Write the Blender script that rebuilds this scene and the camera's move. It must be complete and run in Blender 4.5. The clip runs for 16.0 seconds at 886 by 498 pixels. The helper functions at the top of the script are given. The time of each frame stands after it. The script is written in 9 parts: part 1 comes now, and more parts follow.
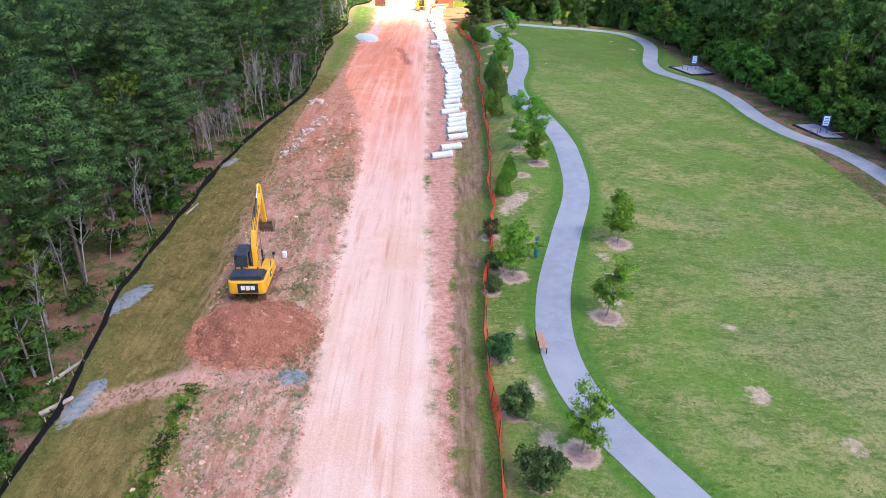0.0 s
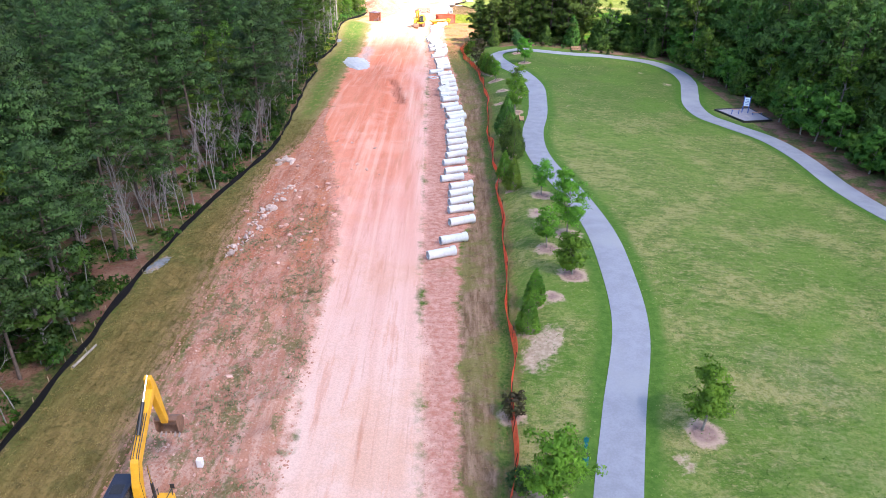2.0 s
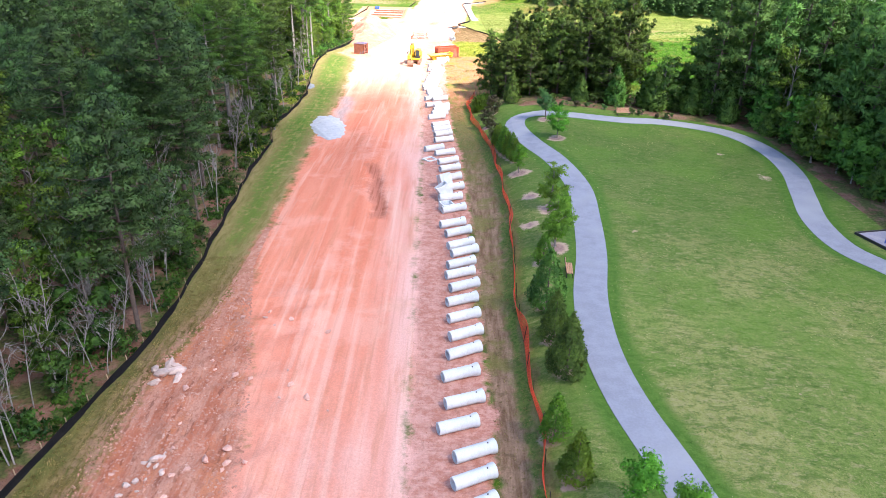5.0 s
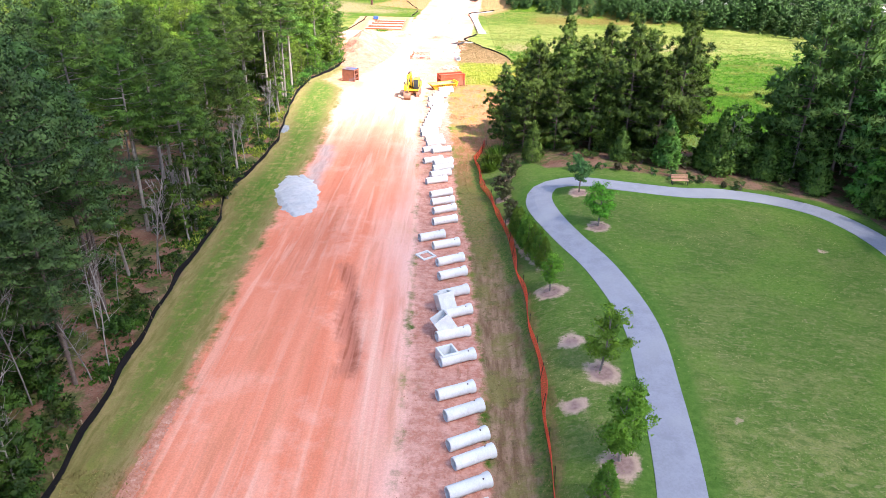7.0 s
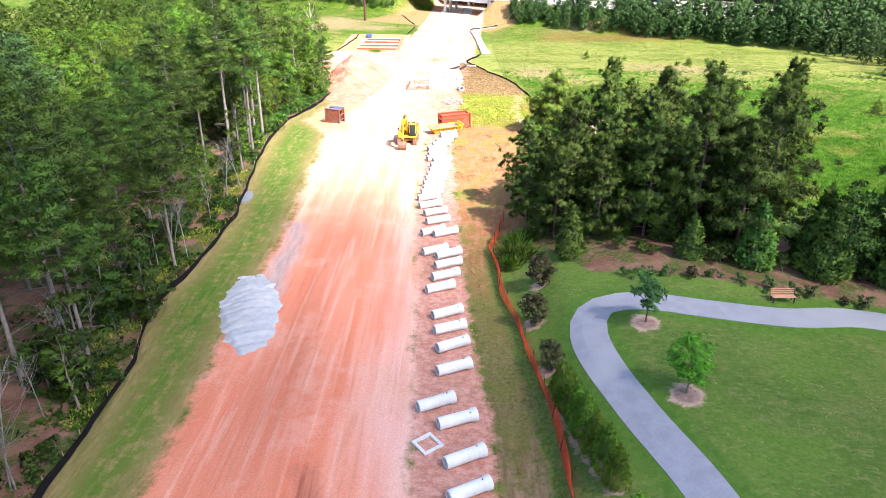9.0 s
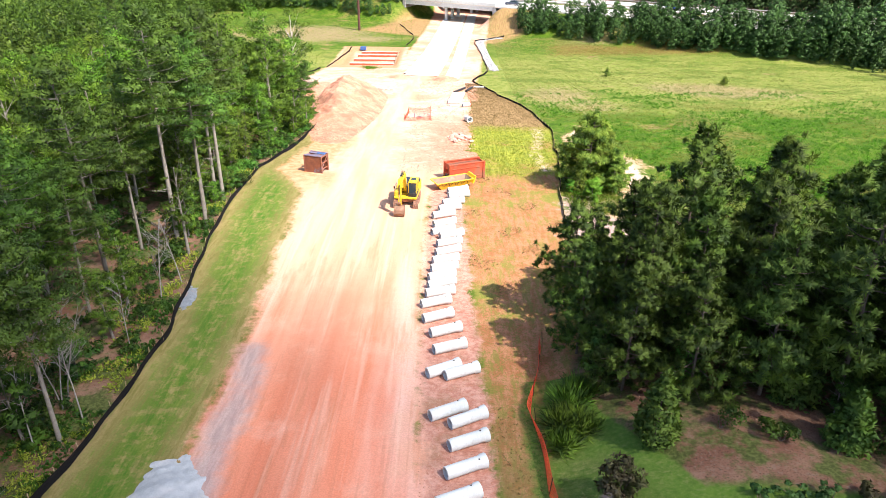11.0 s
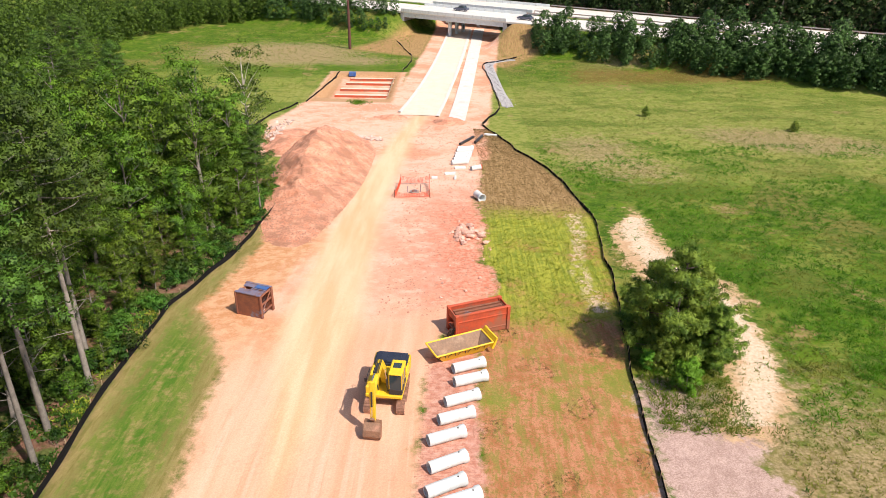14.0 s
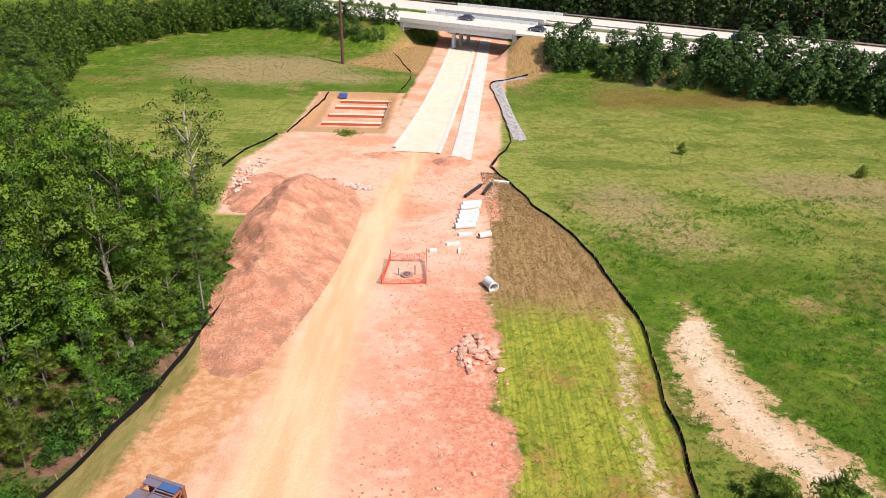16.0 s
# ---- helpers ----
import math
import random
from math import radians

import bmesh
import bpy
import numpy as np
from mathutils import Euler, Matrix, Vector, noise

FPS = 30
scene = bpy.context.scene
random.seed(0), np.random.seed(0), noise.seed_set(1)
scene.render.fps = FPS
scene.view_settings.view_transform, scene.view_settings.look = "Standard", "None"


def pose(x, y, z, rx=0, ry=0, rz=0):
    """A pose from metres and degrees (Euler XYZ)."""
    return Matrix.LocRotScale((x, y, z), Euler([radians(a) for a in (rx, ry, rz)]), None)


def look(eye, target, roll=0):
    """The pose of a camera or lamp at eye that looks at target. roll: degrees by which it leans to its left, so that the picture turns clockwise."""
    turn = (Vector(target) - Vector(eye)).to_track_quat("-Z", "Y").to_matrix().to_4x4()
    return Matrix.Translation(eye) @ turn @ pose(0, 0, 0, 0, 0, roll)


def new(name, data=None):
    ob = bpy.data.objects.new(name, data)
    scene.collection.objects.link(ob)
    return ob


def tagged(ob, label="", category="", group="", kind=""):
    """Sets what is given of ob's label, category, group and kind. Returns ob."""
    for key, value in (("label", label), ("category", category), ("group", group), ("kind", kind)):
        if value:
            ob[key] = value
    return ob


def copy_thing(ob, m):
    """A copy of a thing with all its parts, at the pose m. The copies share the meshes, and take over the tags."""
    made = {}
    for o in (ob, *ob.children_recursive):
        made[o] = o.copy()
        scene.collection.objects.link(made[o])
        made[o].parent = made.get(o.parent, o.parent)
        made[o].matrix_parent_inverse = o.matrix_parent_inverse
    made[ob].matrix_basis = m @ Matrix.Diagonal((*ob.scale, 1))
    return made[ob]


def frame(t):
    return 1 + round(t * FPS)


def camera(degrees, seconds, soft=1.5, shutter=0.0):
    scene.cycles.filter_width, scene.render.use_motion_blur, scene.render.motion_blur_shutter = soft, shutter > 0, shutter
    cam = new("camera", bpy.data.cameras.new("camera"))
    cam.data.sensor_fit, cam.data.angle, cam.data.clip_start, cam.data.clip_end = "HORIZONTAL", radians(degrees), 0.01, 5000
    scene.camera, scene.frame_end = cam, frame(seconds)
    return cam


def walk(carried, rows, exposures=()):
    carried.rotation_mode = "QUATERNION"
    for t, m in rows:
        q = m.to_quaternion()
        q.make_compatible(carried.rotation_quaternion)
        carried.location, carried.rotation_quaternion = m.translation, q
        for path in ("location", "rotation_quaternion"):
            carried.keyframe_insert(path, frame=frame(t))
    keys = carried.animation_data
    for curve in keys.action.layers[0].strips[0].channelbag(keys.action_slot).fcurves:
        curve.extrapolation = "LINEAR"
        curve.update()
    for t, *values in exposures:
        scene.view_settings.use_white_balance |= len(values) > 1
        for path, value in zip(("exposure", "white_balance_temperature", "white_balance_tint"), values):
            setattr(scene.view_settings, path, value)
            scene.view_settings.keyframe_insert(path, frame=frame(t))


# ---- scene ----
import itertools

# ---- camera: a drone that flies level along the cleared strip ----
cam = camera(64.49, 16.0, 0.6)
# seconds, x, y, z, pitch, roll, yaw
PATH = [
    (0, -0, 1.82, 25.37, -27.29, 0.69, 0.09),
    (0.5, -0.05, 6.74, 25.53, -27.26, 0.77, 0.09),
    (1, -0.09, 12.29, 25.73, -27.26, 0.88, 0.09),
    (1.5, -0.15, 17.66, 25.89, -27.28, 0.96, 0.05),
    (2, -0.22, 23.66, 26.02, -27.3, 1.06, 0.06),
    (2.5, -0.34, 29.42, 26.06, -27.22, 1.15, 0.04),
    (3, -0.47, 35.67, 26.24, -27.23, 1.21, -0.03),
    (3.5, -0.51, 41.53, 26.37, -27.19, 1.17, -0),
    (4, -0.59, 47.97, 26.5, -27.18, 1.18, -0.01),
    (6.5, -0.34, 78.82, 26.43, -27.27, 1.24, 0.48),
    (7, -0.42, 84.87, 26.47, -27.27, 1.22, 0.55),
    (7.5, -0.69, 90.49, 26.43, -27.15, 1.2, 0.57),
    (8, -0.86, 96.34, 26.31, -26.98, 0.98, 0.63),
    (8.5, -1.11, 101.83, 26.22, -26.91, 0.77, 0.59),
    (9, -1.37, 107.68, 26.11, -26.8, 0.69, 0.53),
    (11.5, -3.03, 135.84, 25.49, -26.77, 0.68, 0.34),
    (12, -3.18, 141.33, 25.52, -26.79, 0.73, 0.31),
    (12.5, -3.27, 146.51, 25.52, -26.8, 0.74, 0.36),
    (13, -3.33, 152.14, 25.67, -26.86, 0.76, 0.42),
    (13.5, -3.27, 157.58, 25.82, -26.95, 0.8, 0.52),
    (14, -3.25, 163.28, 25.88, -26.95, 0.8, 0.56),
    (14.5, -3.34, 168.67, 25.9, -26.99, 0.85, 0.59),
    (15, -3.49, 174.12, 25.93, -27.03, 0.89, 0.59),
    (15.5, -3.49, 179.56, 26, -27.12, 0.94, 0.68),
    (16, -3.44, 185, 26.17, -27.19, 1.07, 0.77),
]
EXPOSURES = [(0.0, 1.7, 6450, 19), (4.2, 1.75, 6450, 19), (6.3, 1.65, 6550, 19), (9.2, 1.5, 6600, 19), (11.3, 1.05, 6800, 14), (12.0, 0.80, 6800, 14), (12.8, 0.54, 6800, 15), (13.5, 0.44, 7100, 17), (16.0, 0.27, 7250, 17)]
walk(cam, [(t, pose(x, y, z, 90 + p, 0, w) @ pose(0, 0, 0, 0, 0, r)) for t, x, y, z, p, r, w in PATH], EXPOSURES)

# ---- daylight: summer sun behind broken cloud ----
SUN_AZ, SUN_EL = math.atan2(-0.66, 0.75), radians(52)
to_sun = Vector((math.cos(SUN_AZ) * math.cos(SUN_EL), math.sin(SUN_AZ) * math.cos(SUN_EL), math.sin(SUN_EL)))
world = bpy.data.worlds.new("sky")
scene.world = world
world.use_nodes = True
wn = world.node_tree.nodes
sky = wn.new("ShaderNodeTexSky")
sky.sky_type, sky.sun_disc = "NISHITA", False
sky.sun_elevation, sky.sun_rotation = SUN_EL, math.pi / 2 - SUN_AZ
sky.air_density, sky.dust_density, sky.ozone_density = 1.0, 1.5, 1.0
wn["Background"].inputs["Strength"].default_value = 0.12
world.node_tree.links.new(sky.outputs["Color"], wn["Background"].inputs["Color"])
sun_data = bpy.data.lights.new("sun", "SUN")
sun_data.energy, sun_data.angle, sun_data.color = 4.2, radians(0.53), (1.0, 0.95, 0.86)
sun = new("sun", sun_data)
sun.matrix_world = look(to_sun * 400, (0, 0, 0))


# ---- materials ----
def mat_new(name):
    m = bpy.data.materials.new(name)
    m.use_nodes = True
    return m, m.node_tree.nodes, m.node_tree.links, m.node_tree.nodes["Principled BSDF"]


def n_noise(nodes, links, scale, detail=4.0, rough=0.55, vec=None, stretch=None):
    tex = nodes.new("ShaderNodeTexNoise")
    tex.inputs["Scale"].default_value, tex.inputs["Detail"].default_value, tex.inputs["Roughness"].default_value = scale, detail, rough
    if vec is not None:
        if stretch:
            mp = nodes.new("ShaderNodeMapping")
            mp.inputs["Scale"].default_value = stretch
            links.new(vec, mp.inputs["Vector"])
            links.new(mp.outputs["Vector"], tex.inputs["Vector"])
        else:
            links.new(vec, tex.inputs["Vector"])
    return tex.outputs["Fac"]


def n_math(nodes, links, op, a, b=None, c=None, clamp=False):
    n = nodes.new("ShaderNodeMath")
    n.operation, n.use_clamp = op, clamp
    for k, v in enumerate((a, b, c)):
        if v is None:
            continue
        if isinstance(v, (int, float)):
            n.inputs[k].default_value = v
        else:
            links.new(v, n.inputs[k])
    return n.outputs[0]


def n_range(nodes, links, v, a, b, lo=0.0, hi=1.0):
    n = nodes.new("ShaderNodeMapRange")
    n.interpolation_type = "SMOOTHSTEP"
    links.new(v, n.inputs["Value"])
    for key, val in (("From Min", a), ("From Max", b), ("To Min", lo), ("To Max", hi)):
        n.inputs[key].default_value = val
    return n.outputs["Result"]


def n_mix(nodes, links, fac, a, b, blend="MIX"):
    n = nodes.new("ShaderNodeMix")
    n.data_type, n.blend_type = "RGBA", blend
    for sock, v in ((n.inputs[0], fac), (n.inputs[6], a), (n.inputs[7], b)):
        if isinstance(v, (int, float)):
            sock.default_value = v
        elif isinstance(v, tuple):
            sock.default_value = (*v, 1.0)
        else:
            links.new(v, sock)
    return n.outputs[2]


def n_bump(nodes, links, bsdf, height, strength=0.4, distance=0.1):
    b = nodes.new("ShaderNodeBump")
    b.inputs["Strength"].default_value, b.inputs["Distance"].default_value = strength, distance
    links.new(height, b.inputs["Height"])
    links.new(b.outputs["Normal"], bsdf.inputs["Normal"])


def surface(name, c1, c2, scale=3.0, rough=0.8, metal=0.0, bump=0.2, dirt=None, dirt_at=(0.55, 0.75), dirt_scale=0.7, bump_dist=0.02, spread=0.0):
    """Two tones at a fine scale, a third (dirt, rust, dust) in larger patches."""
    m, nodes, links, b = mat_new(name)
    vec = nodes.new("ShaderNodeTexCoord").outputs["Object"]
    fine = n_noise(nodes, links, scale * 6, 4, 0.6, vec)
    broad = n_noise(nodes, links, scale, 3, 0.5, vec)
    col = n_mix(nodes, links, n_range(nodes, links, n_math(nodes, links, "ADD", n_math(nodes, links, "MULTIPLY", fine, 0.5), n_math(nodes, links, "MULTIPLY", broad, 0.5)), 0.35, 0.65), c1, c2)
    if dirt:
        patch = n_noise(nodes, links, dirt_scale, 6, 0.65, vec)
        col = n_mix(nodes, links, n_range(nodes, links, patch, *dirt_at), col, dirt)
    if spread:
        info = nodes.new("ShaderNodeObjectInfo")
        hsv = nodes.new("ShaderNodeHueSaturation")
        links.new(n_math(nodes, links, "MULTIPLY_ADD", info.outputs["Random"], spread * 2, 1 - spread), hsv.inputs["Value"])
        links.new(col, hsv.inputs["Color"])
        col = hsv.outputs["Color"]
    links.new(col, b.inputs["Base Color"])
    b.inputs["Metallic"].default_value = metal
    links.new(n_range(nodes, links, broad, 0.2, 0.8, max(rough - 0.12, 0.05), min(rough + 0.1, 1.0)), b.inputs["Roughness"])
    if bump:
        n_bump(nodes, links, b, fine, bump, bump_dist)
    return m


def foliage(name, dark, light, trans=0.25, hue=0.02):
    m, nodes, links, b = mat_new(name)
    geo, info = nodes.new("ShaderNodeNewGeometry"), nodes.new("ShaderNodeObjectInfo")
    vec = nodes.new("ShaderNodeTexCoord").outputs["Object"]
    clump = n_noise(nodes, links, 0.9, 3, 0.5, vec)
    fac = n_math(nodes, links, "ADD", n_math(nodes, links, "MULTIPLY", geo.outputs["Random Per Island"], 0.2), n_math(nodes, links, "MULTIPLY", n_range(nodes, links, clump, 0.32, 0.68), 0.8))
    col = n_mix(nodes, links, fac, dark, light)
    hsv = nodes.new("ShaderNodeHueSaturation")
    links.new(n_math(nodes, links, "MULTIPLY_ADD", info.outputs["Random"], hue * 2, 0.5 - hue), hsv.inputs["Hue"])
    links.new(n_math(nodes, links, "MULTIPLY_ADD", info.outputs["Random"], 0.34, 0.83), hsv.inputs["Value"])
    links.new(col, hsv.inputs["Color"])
    links.new(hsv.outputs["Color"], b.inputs["Base Color"])
    b.inputs["Roughness"].default_value = 0.6
    b.inputs["Specular IOR Level"].default_value = 0.3
    tr = nodes.new("ShaderNodeBsdfTranslucent")
    links.new(hsv.outputs["Color"], tr.inputs["Color"])
    mix = nodes.new("ShaderNodeMixShader")
    mix.inputs[0].default_value = trans
    links.new(b.outputs[0], mix.inputs[1])
    links.new(tr.outputs[0], mix.inputs[2])
    links.new(mix.outputs[0], nodes["Material Output"].inputs["Surface"])
    return m


M = {}
M["concrete"] = surface("concrete", (0.67, 0.72, 0.73), (0.56, 0.61, 0.62), 2.0, 0.85, bump=0.15, dirt=(0.42, 0.36, 0.30), dirt_at=(0.58, 0.8), spread=0.06)
M["pale_concrete"] = surface("pale_concrete", (0.66, 0.65, 0.62), (0.57, 0.56, 0.53), 1.0, 0.85, bump=0.1, dirt=(0.6, 0.48, 0.4), dirt_at=(0.56, 0.75), dirt_scale=0.25)
M["asphalt_path"] = surface("asphalt_path", (0.285, 0.31, 0.36), (0.235, 0.255, 0.295), 1.2, 0.9, bump=0.3, dirt=(0.32, 0.345, 0.37), dirt_at=(0.45, 0.7), dirt_scale=0.15)
M["bark"] = surface("bark", (0.16, 0.12, 0.10), (0.085, 0.066, 0.058), 2.5, 0.95, bump=0.6, bump_dist=0.03, spread=0.2)
M["pale_bark"] = surface("pale_bark", (0.29, 0.265, 0.24), (0.17, 0.155, 0.14), 3.0, 0.9, bump=0.3, spread=0.2)
M["snag_bark"] = surface("snag_bark", (0.31, 0.295, 0.28), (0.19, 0.18, 0.17), 3.0, 0.9, bump=0.3, spread=0.25)
M["white_bark"] = surface("white_bark", (0.55, 0.53, 0.49), (0.36, 0.34, 0.31), 2.0, 0.9, bump=0.3)
# near-black dark tones paint shaded gaps into the crowns
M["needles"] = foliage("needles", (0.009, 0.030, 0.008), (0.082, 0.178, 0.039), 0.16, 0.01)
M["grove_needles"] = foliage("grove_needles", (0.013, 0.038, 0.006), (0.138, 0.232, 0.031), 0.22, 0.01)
# needles lightened for the sunny north end; the sunlight is in the colour
M["sunlit_needles"] = foliage("sunlit_needles", (0.015, 0.042, 0.005), (0.108, 0.212, 0.025), 0.22, 0.015)
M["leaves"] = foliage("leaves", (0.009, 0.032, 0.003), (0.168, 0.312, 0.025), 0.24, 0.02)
M["young_leaves"] = foliage("young_leaves", (0.065, 0.20, 0.016), (0.215, 0.475, 0.042), 0.42)
M["east_needles"] = foliage("east_needles", (0.040, 0.115, 0.028), (0.190, 0.385, 0.075), 0.3, 0.01)
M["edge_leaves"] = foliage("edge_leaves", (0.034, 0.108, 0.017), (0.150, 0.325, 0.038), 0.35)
M["young_pine"] = foliage("young_pine", (0.045, 0.105, 0.012), (0.27, 0.36, 0.05), 0.35)
M["far_leaves"] = foliage("far_leaves", (0.012, 0.036, 0.005), (0.125, 0.215, 0.023), 0.3)
# darker copy of the leaves: woodland shade painted into the colour
M["shaded_leaves"] = foliage("shaded_leaves", (0.010, 0.038, 0.006), (0.085, 0.175, 0.020), 0.3)
M["cedar"] = foliage("cedar", (0.040, 0.115, 0.022), (0.165, 0.320, 0.050), 0.3)
M["hedge_green"] = foliage("hedge_green", (0.070, 0.185, 0.018), (0.24, 0.43, 0.045), 0.4)
M["bush"] = foliage("bush", (0.028, 0.082, 0.022), (0.11, 0.215, 0.05), 0.25, 0.03)
M["dull_bush"] = foliage("dull_bush", (0.05, 0.04, 0.02), (0.10, 0.12, 0.04), 0.15, 0.03)
M["black_fabric"] = surface("black_fabric", (0.007, 0.007, 0.008), (0.013, 0.0125, 0.012), 1.5, 0.9, bump=0.3, dirt=(0.06, 0.045, 0.035), dirt_at=(0.7, 0.85))
M["black_fabric"].node_tree.nodes["Principled BSDF"].inputs["Specular IOR Level"].default_value = 0.08
M["orange_net"] = surface("orange_net", (0.78, 0.09, 0.03), (0.6, 0.06, 0.025), 1.5, 0.6, bump=0.1, dirt=(0.45, 0.12, 0.07), dirt_at=(0.58, 0.75))
M["stake"] = surface("stake", (0.42, 0.32, 0.2), (0.3, 0.22, 0.14), 6.0, 0.9)
M["steel_dark"] = surface("steel_dark", (0.06, 0.05, 0.045), (0.03, 0.028, 0.026), 4.0, 0.6, 0.4, dirt=(0.22, 0.11, 0.07), dirt_at=(0.5, 0.7))


# ---- mesh helpers ----
def mesh_np(name, verts, faces, mat=None, smooth=False):
    me = bpy.data.meshes.new(name)
    me.from_pydata([tuple(v) for v in verts], [], [tuple(f) for f in faces])
    if mat:
        me.materials.append(mat)
    if smooth:
        me.shade_smooth()
    me.update()
    return me


def part(name, bm, mat, parent=None, label="", smooth=False):
    """Links a bmesh (or a mesh) as one object, under its thing or part."""
    if isinstance(bm, bmesh.types.BMesh):
        me = bpy.data.meshes.new(name)
        bm.to_mesh(me)
        bm.free()
        me.materials.append(mat)
        if smooth:
            me.shade_smooth()
    else:
        me = bm
        if mat and not me.materials:
            me.materials.append(mat)
    ob = new(name, me)
    if parent is not None:
        ob.parent = parent
    if label:
        tagged(ob, label)
    return ob


def thing(name, label, category, m=None, group="", kind=""):
    ob = new(name)
    ob.empty_display_size = 0.3
    if m is not None:
        ob.matrix_world = m
    return tagged(ob, label, category, group, kind)


def b_box(size, at=(0, 0, 0), turn=(0, 0, 0), bevel=0.0, bm=None, seg=1):
    out = bm or bmesh.new()
    made = bmesh.ops.create_cube(out, size=1.0)["verts"]
    bmesh.ops.scale(out, vec=size, verts=made)
    if bevel:
        edges = list({e for v in made for e in v.link_edges})
        made = list({v for f in bmesh.ops.bevel(out, geom=edges, offset=bevel, segments=seg, affect="EDGES")["faces"] for v in f.verts} | {v for v in made if v.is_valid})
    bmesh.ops.transform(out, matrix=pose(*at, *turn), verts=made)
    return out


def b_cyl(r, depth, at=(0, 0, 0), turn=(0, 0, 0), r2=None, seg=16, bm=None, caps=True):
    out = bm or bmesh.new()
    bmesh.ops.create_cone(out, cap_ends=caps, segments=seg, radius1=r, radius2=r if r2 is None else r2, depth=depth, matrix=pose(*at, *turn))
    return out


def b_rod(a, b, r, seg=8, bm=None, r2=None):
    out = bm or bmesh.new()
    a, b = Vector(a), Vector(b)
    q = (b - a).to_track_quat("Z", "Y").to_matrix().to_4x4()
    bmesh.ops.create_cone(out, cap_ends=True, segments=seg, radius1=r, radius2=r if r2 is None else r2, depth=(b - a).length, matrix=Matrix.Translation((a + b) / 2) @ q)
    return out


def b_prism(outline, width, axis="x", bm=None, bevel=0.0):
    """A side view (pairs of numbers) pulled out to a width, centred."""
    out = bm or bmesh.new()
    def at(u, v, w):
        return {"x": (w, u, v), "y": (u, w, v), "z": (u, v, w)}[axis]
    lo = [out.verts.new(at(u, v, -width / 2)) for u, v in outline]
    hi = [out.verts.new(at(u, v, width / 2)) for u, v in outline]
    n = len(outline)
    fs = [out.faces.new(lo), out.faces.new(hi[::-1])] + [out.faces.new((lo[k], hi[k], hi[(k + 1) % n], lo[(k + 1) % n])) for k in range(n)]
    bmesh.ops.recalc_face_normals(out, faces=fs)
    if bevel:
        bmesh.ops.bevel(out, geom=list({e for f in fs for e in f.edges}), offset=bevel, segments=1, affect="EDGES")
    return out


# ---- lie of the land ----
def sstep(a, b, x):
    t = np.clip((np.asarray(x, float) - a) / (b - a), 0, 1)
    return t * t * (3 - 2 * t)


FALL_Y = [-80, 50, 125, 150, 200, 245, 285, 310, 370, 900]
FALL_Z = [-0.9, -0.9, -1.2, -2.2, -4.2, -8.0, -11.2, -13.3, -14.0, -14.0]


def base(y):
    return sum(np.interp(np.asarray(y, float) + o, FALL_Y, FALL_Z) for o in (-12, -6, 0, 6, 12)) / 5


# the highway: a near edge through A, running along H, with N across it away from the camera
HA, HD = np.array((-4.25, 384.25)), np.array((0.883, -0.469))
HN = np.array((0.469, 0.883))


def highway_coords(x, y):
    return (x - HA[0]) * HD[0] + (y - HA[1]) * HD[1], (x - HA[0]) * HN[0] + (y - HA[1]) * HN[1]


DECK = -7.5


def soft_noise(x, y, s, seed=0.0):
    """Cheap rolling noise from a few sines."""
    return (np.sin(x / s * 1.7 + y / s * 0.9 + seed) + np.sin(x / s * -0.8 + y / s * 1.9 + seed * 2.3) + np.sin(x / s * 2.9 - y / s * 2.3 + seed * 3.1) * 0.5) / 2.5


def hump(x, y, cx, cy, rx, ry, h, turn=0.0, power=1.4):
    """A dumped heap: steep sides, rough rounded top."""
    c, s = math.cos(turn), math.sin(turn)
    u, v = ((x - cx) * c + (y - cy) * s) / rx, (-(x - cx) * s + (y - cy) * c) / ry
    r = np.sqrt(u * u + v * v) + 0.10 * soft_noise(x, y, 0.9, cx) + 0.06 * soft_noise(x, y, 0.35, cy)
    return h * np.clip(1 - np.maximum(r, 0) ** power, 0, 1)


def land(x, y):
    x, y = np.asarray(x, float), np.asarray(y, float)
    z = base(y)
    z = z + 1.6 * sstep(3.0, 8.0, x) * sstep(48, 75, y) * (1 - sstep(150, 185, y))
    z = z + (-1.0 - base(y)) * sstep(4, 14, x) * (1 - sstep(150, 190, y)) * sstep(110, 130, y)
    z = z - 1.0 * sstep(12, 34, x) * sstep(48, 75, y) * (1 - sstep(150, 185, y))
    z = z - 0.9 * sstep(-9, -15, x) * sstep(120, 145, y) * (1 - sstep(165, 200, y))
    # highway bank, open where the new road passes under
    s, d = highway_coords(x, y)
    gap = sstep(13.0, 21.0, np.abs(s - 0.6))
    z = z + (DECK - 0.25 - z) * sstep(-13.0, -0.5, d) * np.where(d < 34, np.clip(gap, 0, 1), 1.0)
    return z


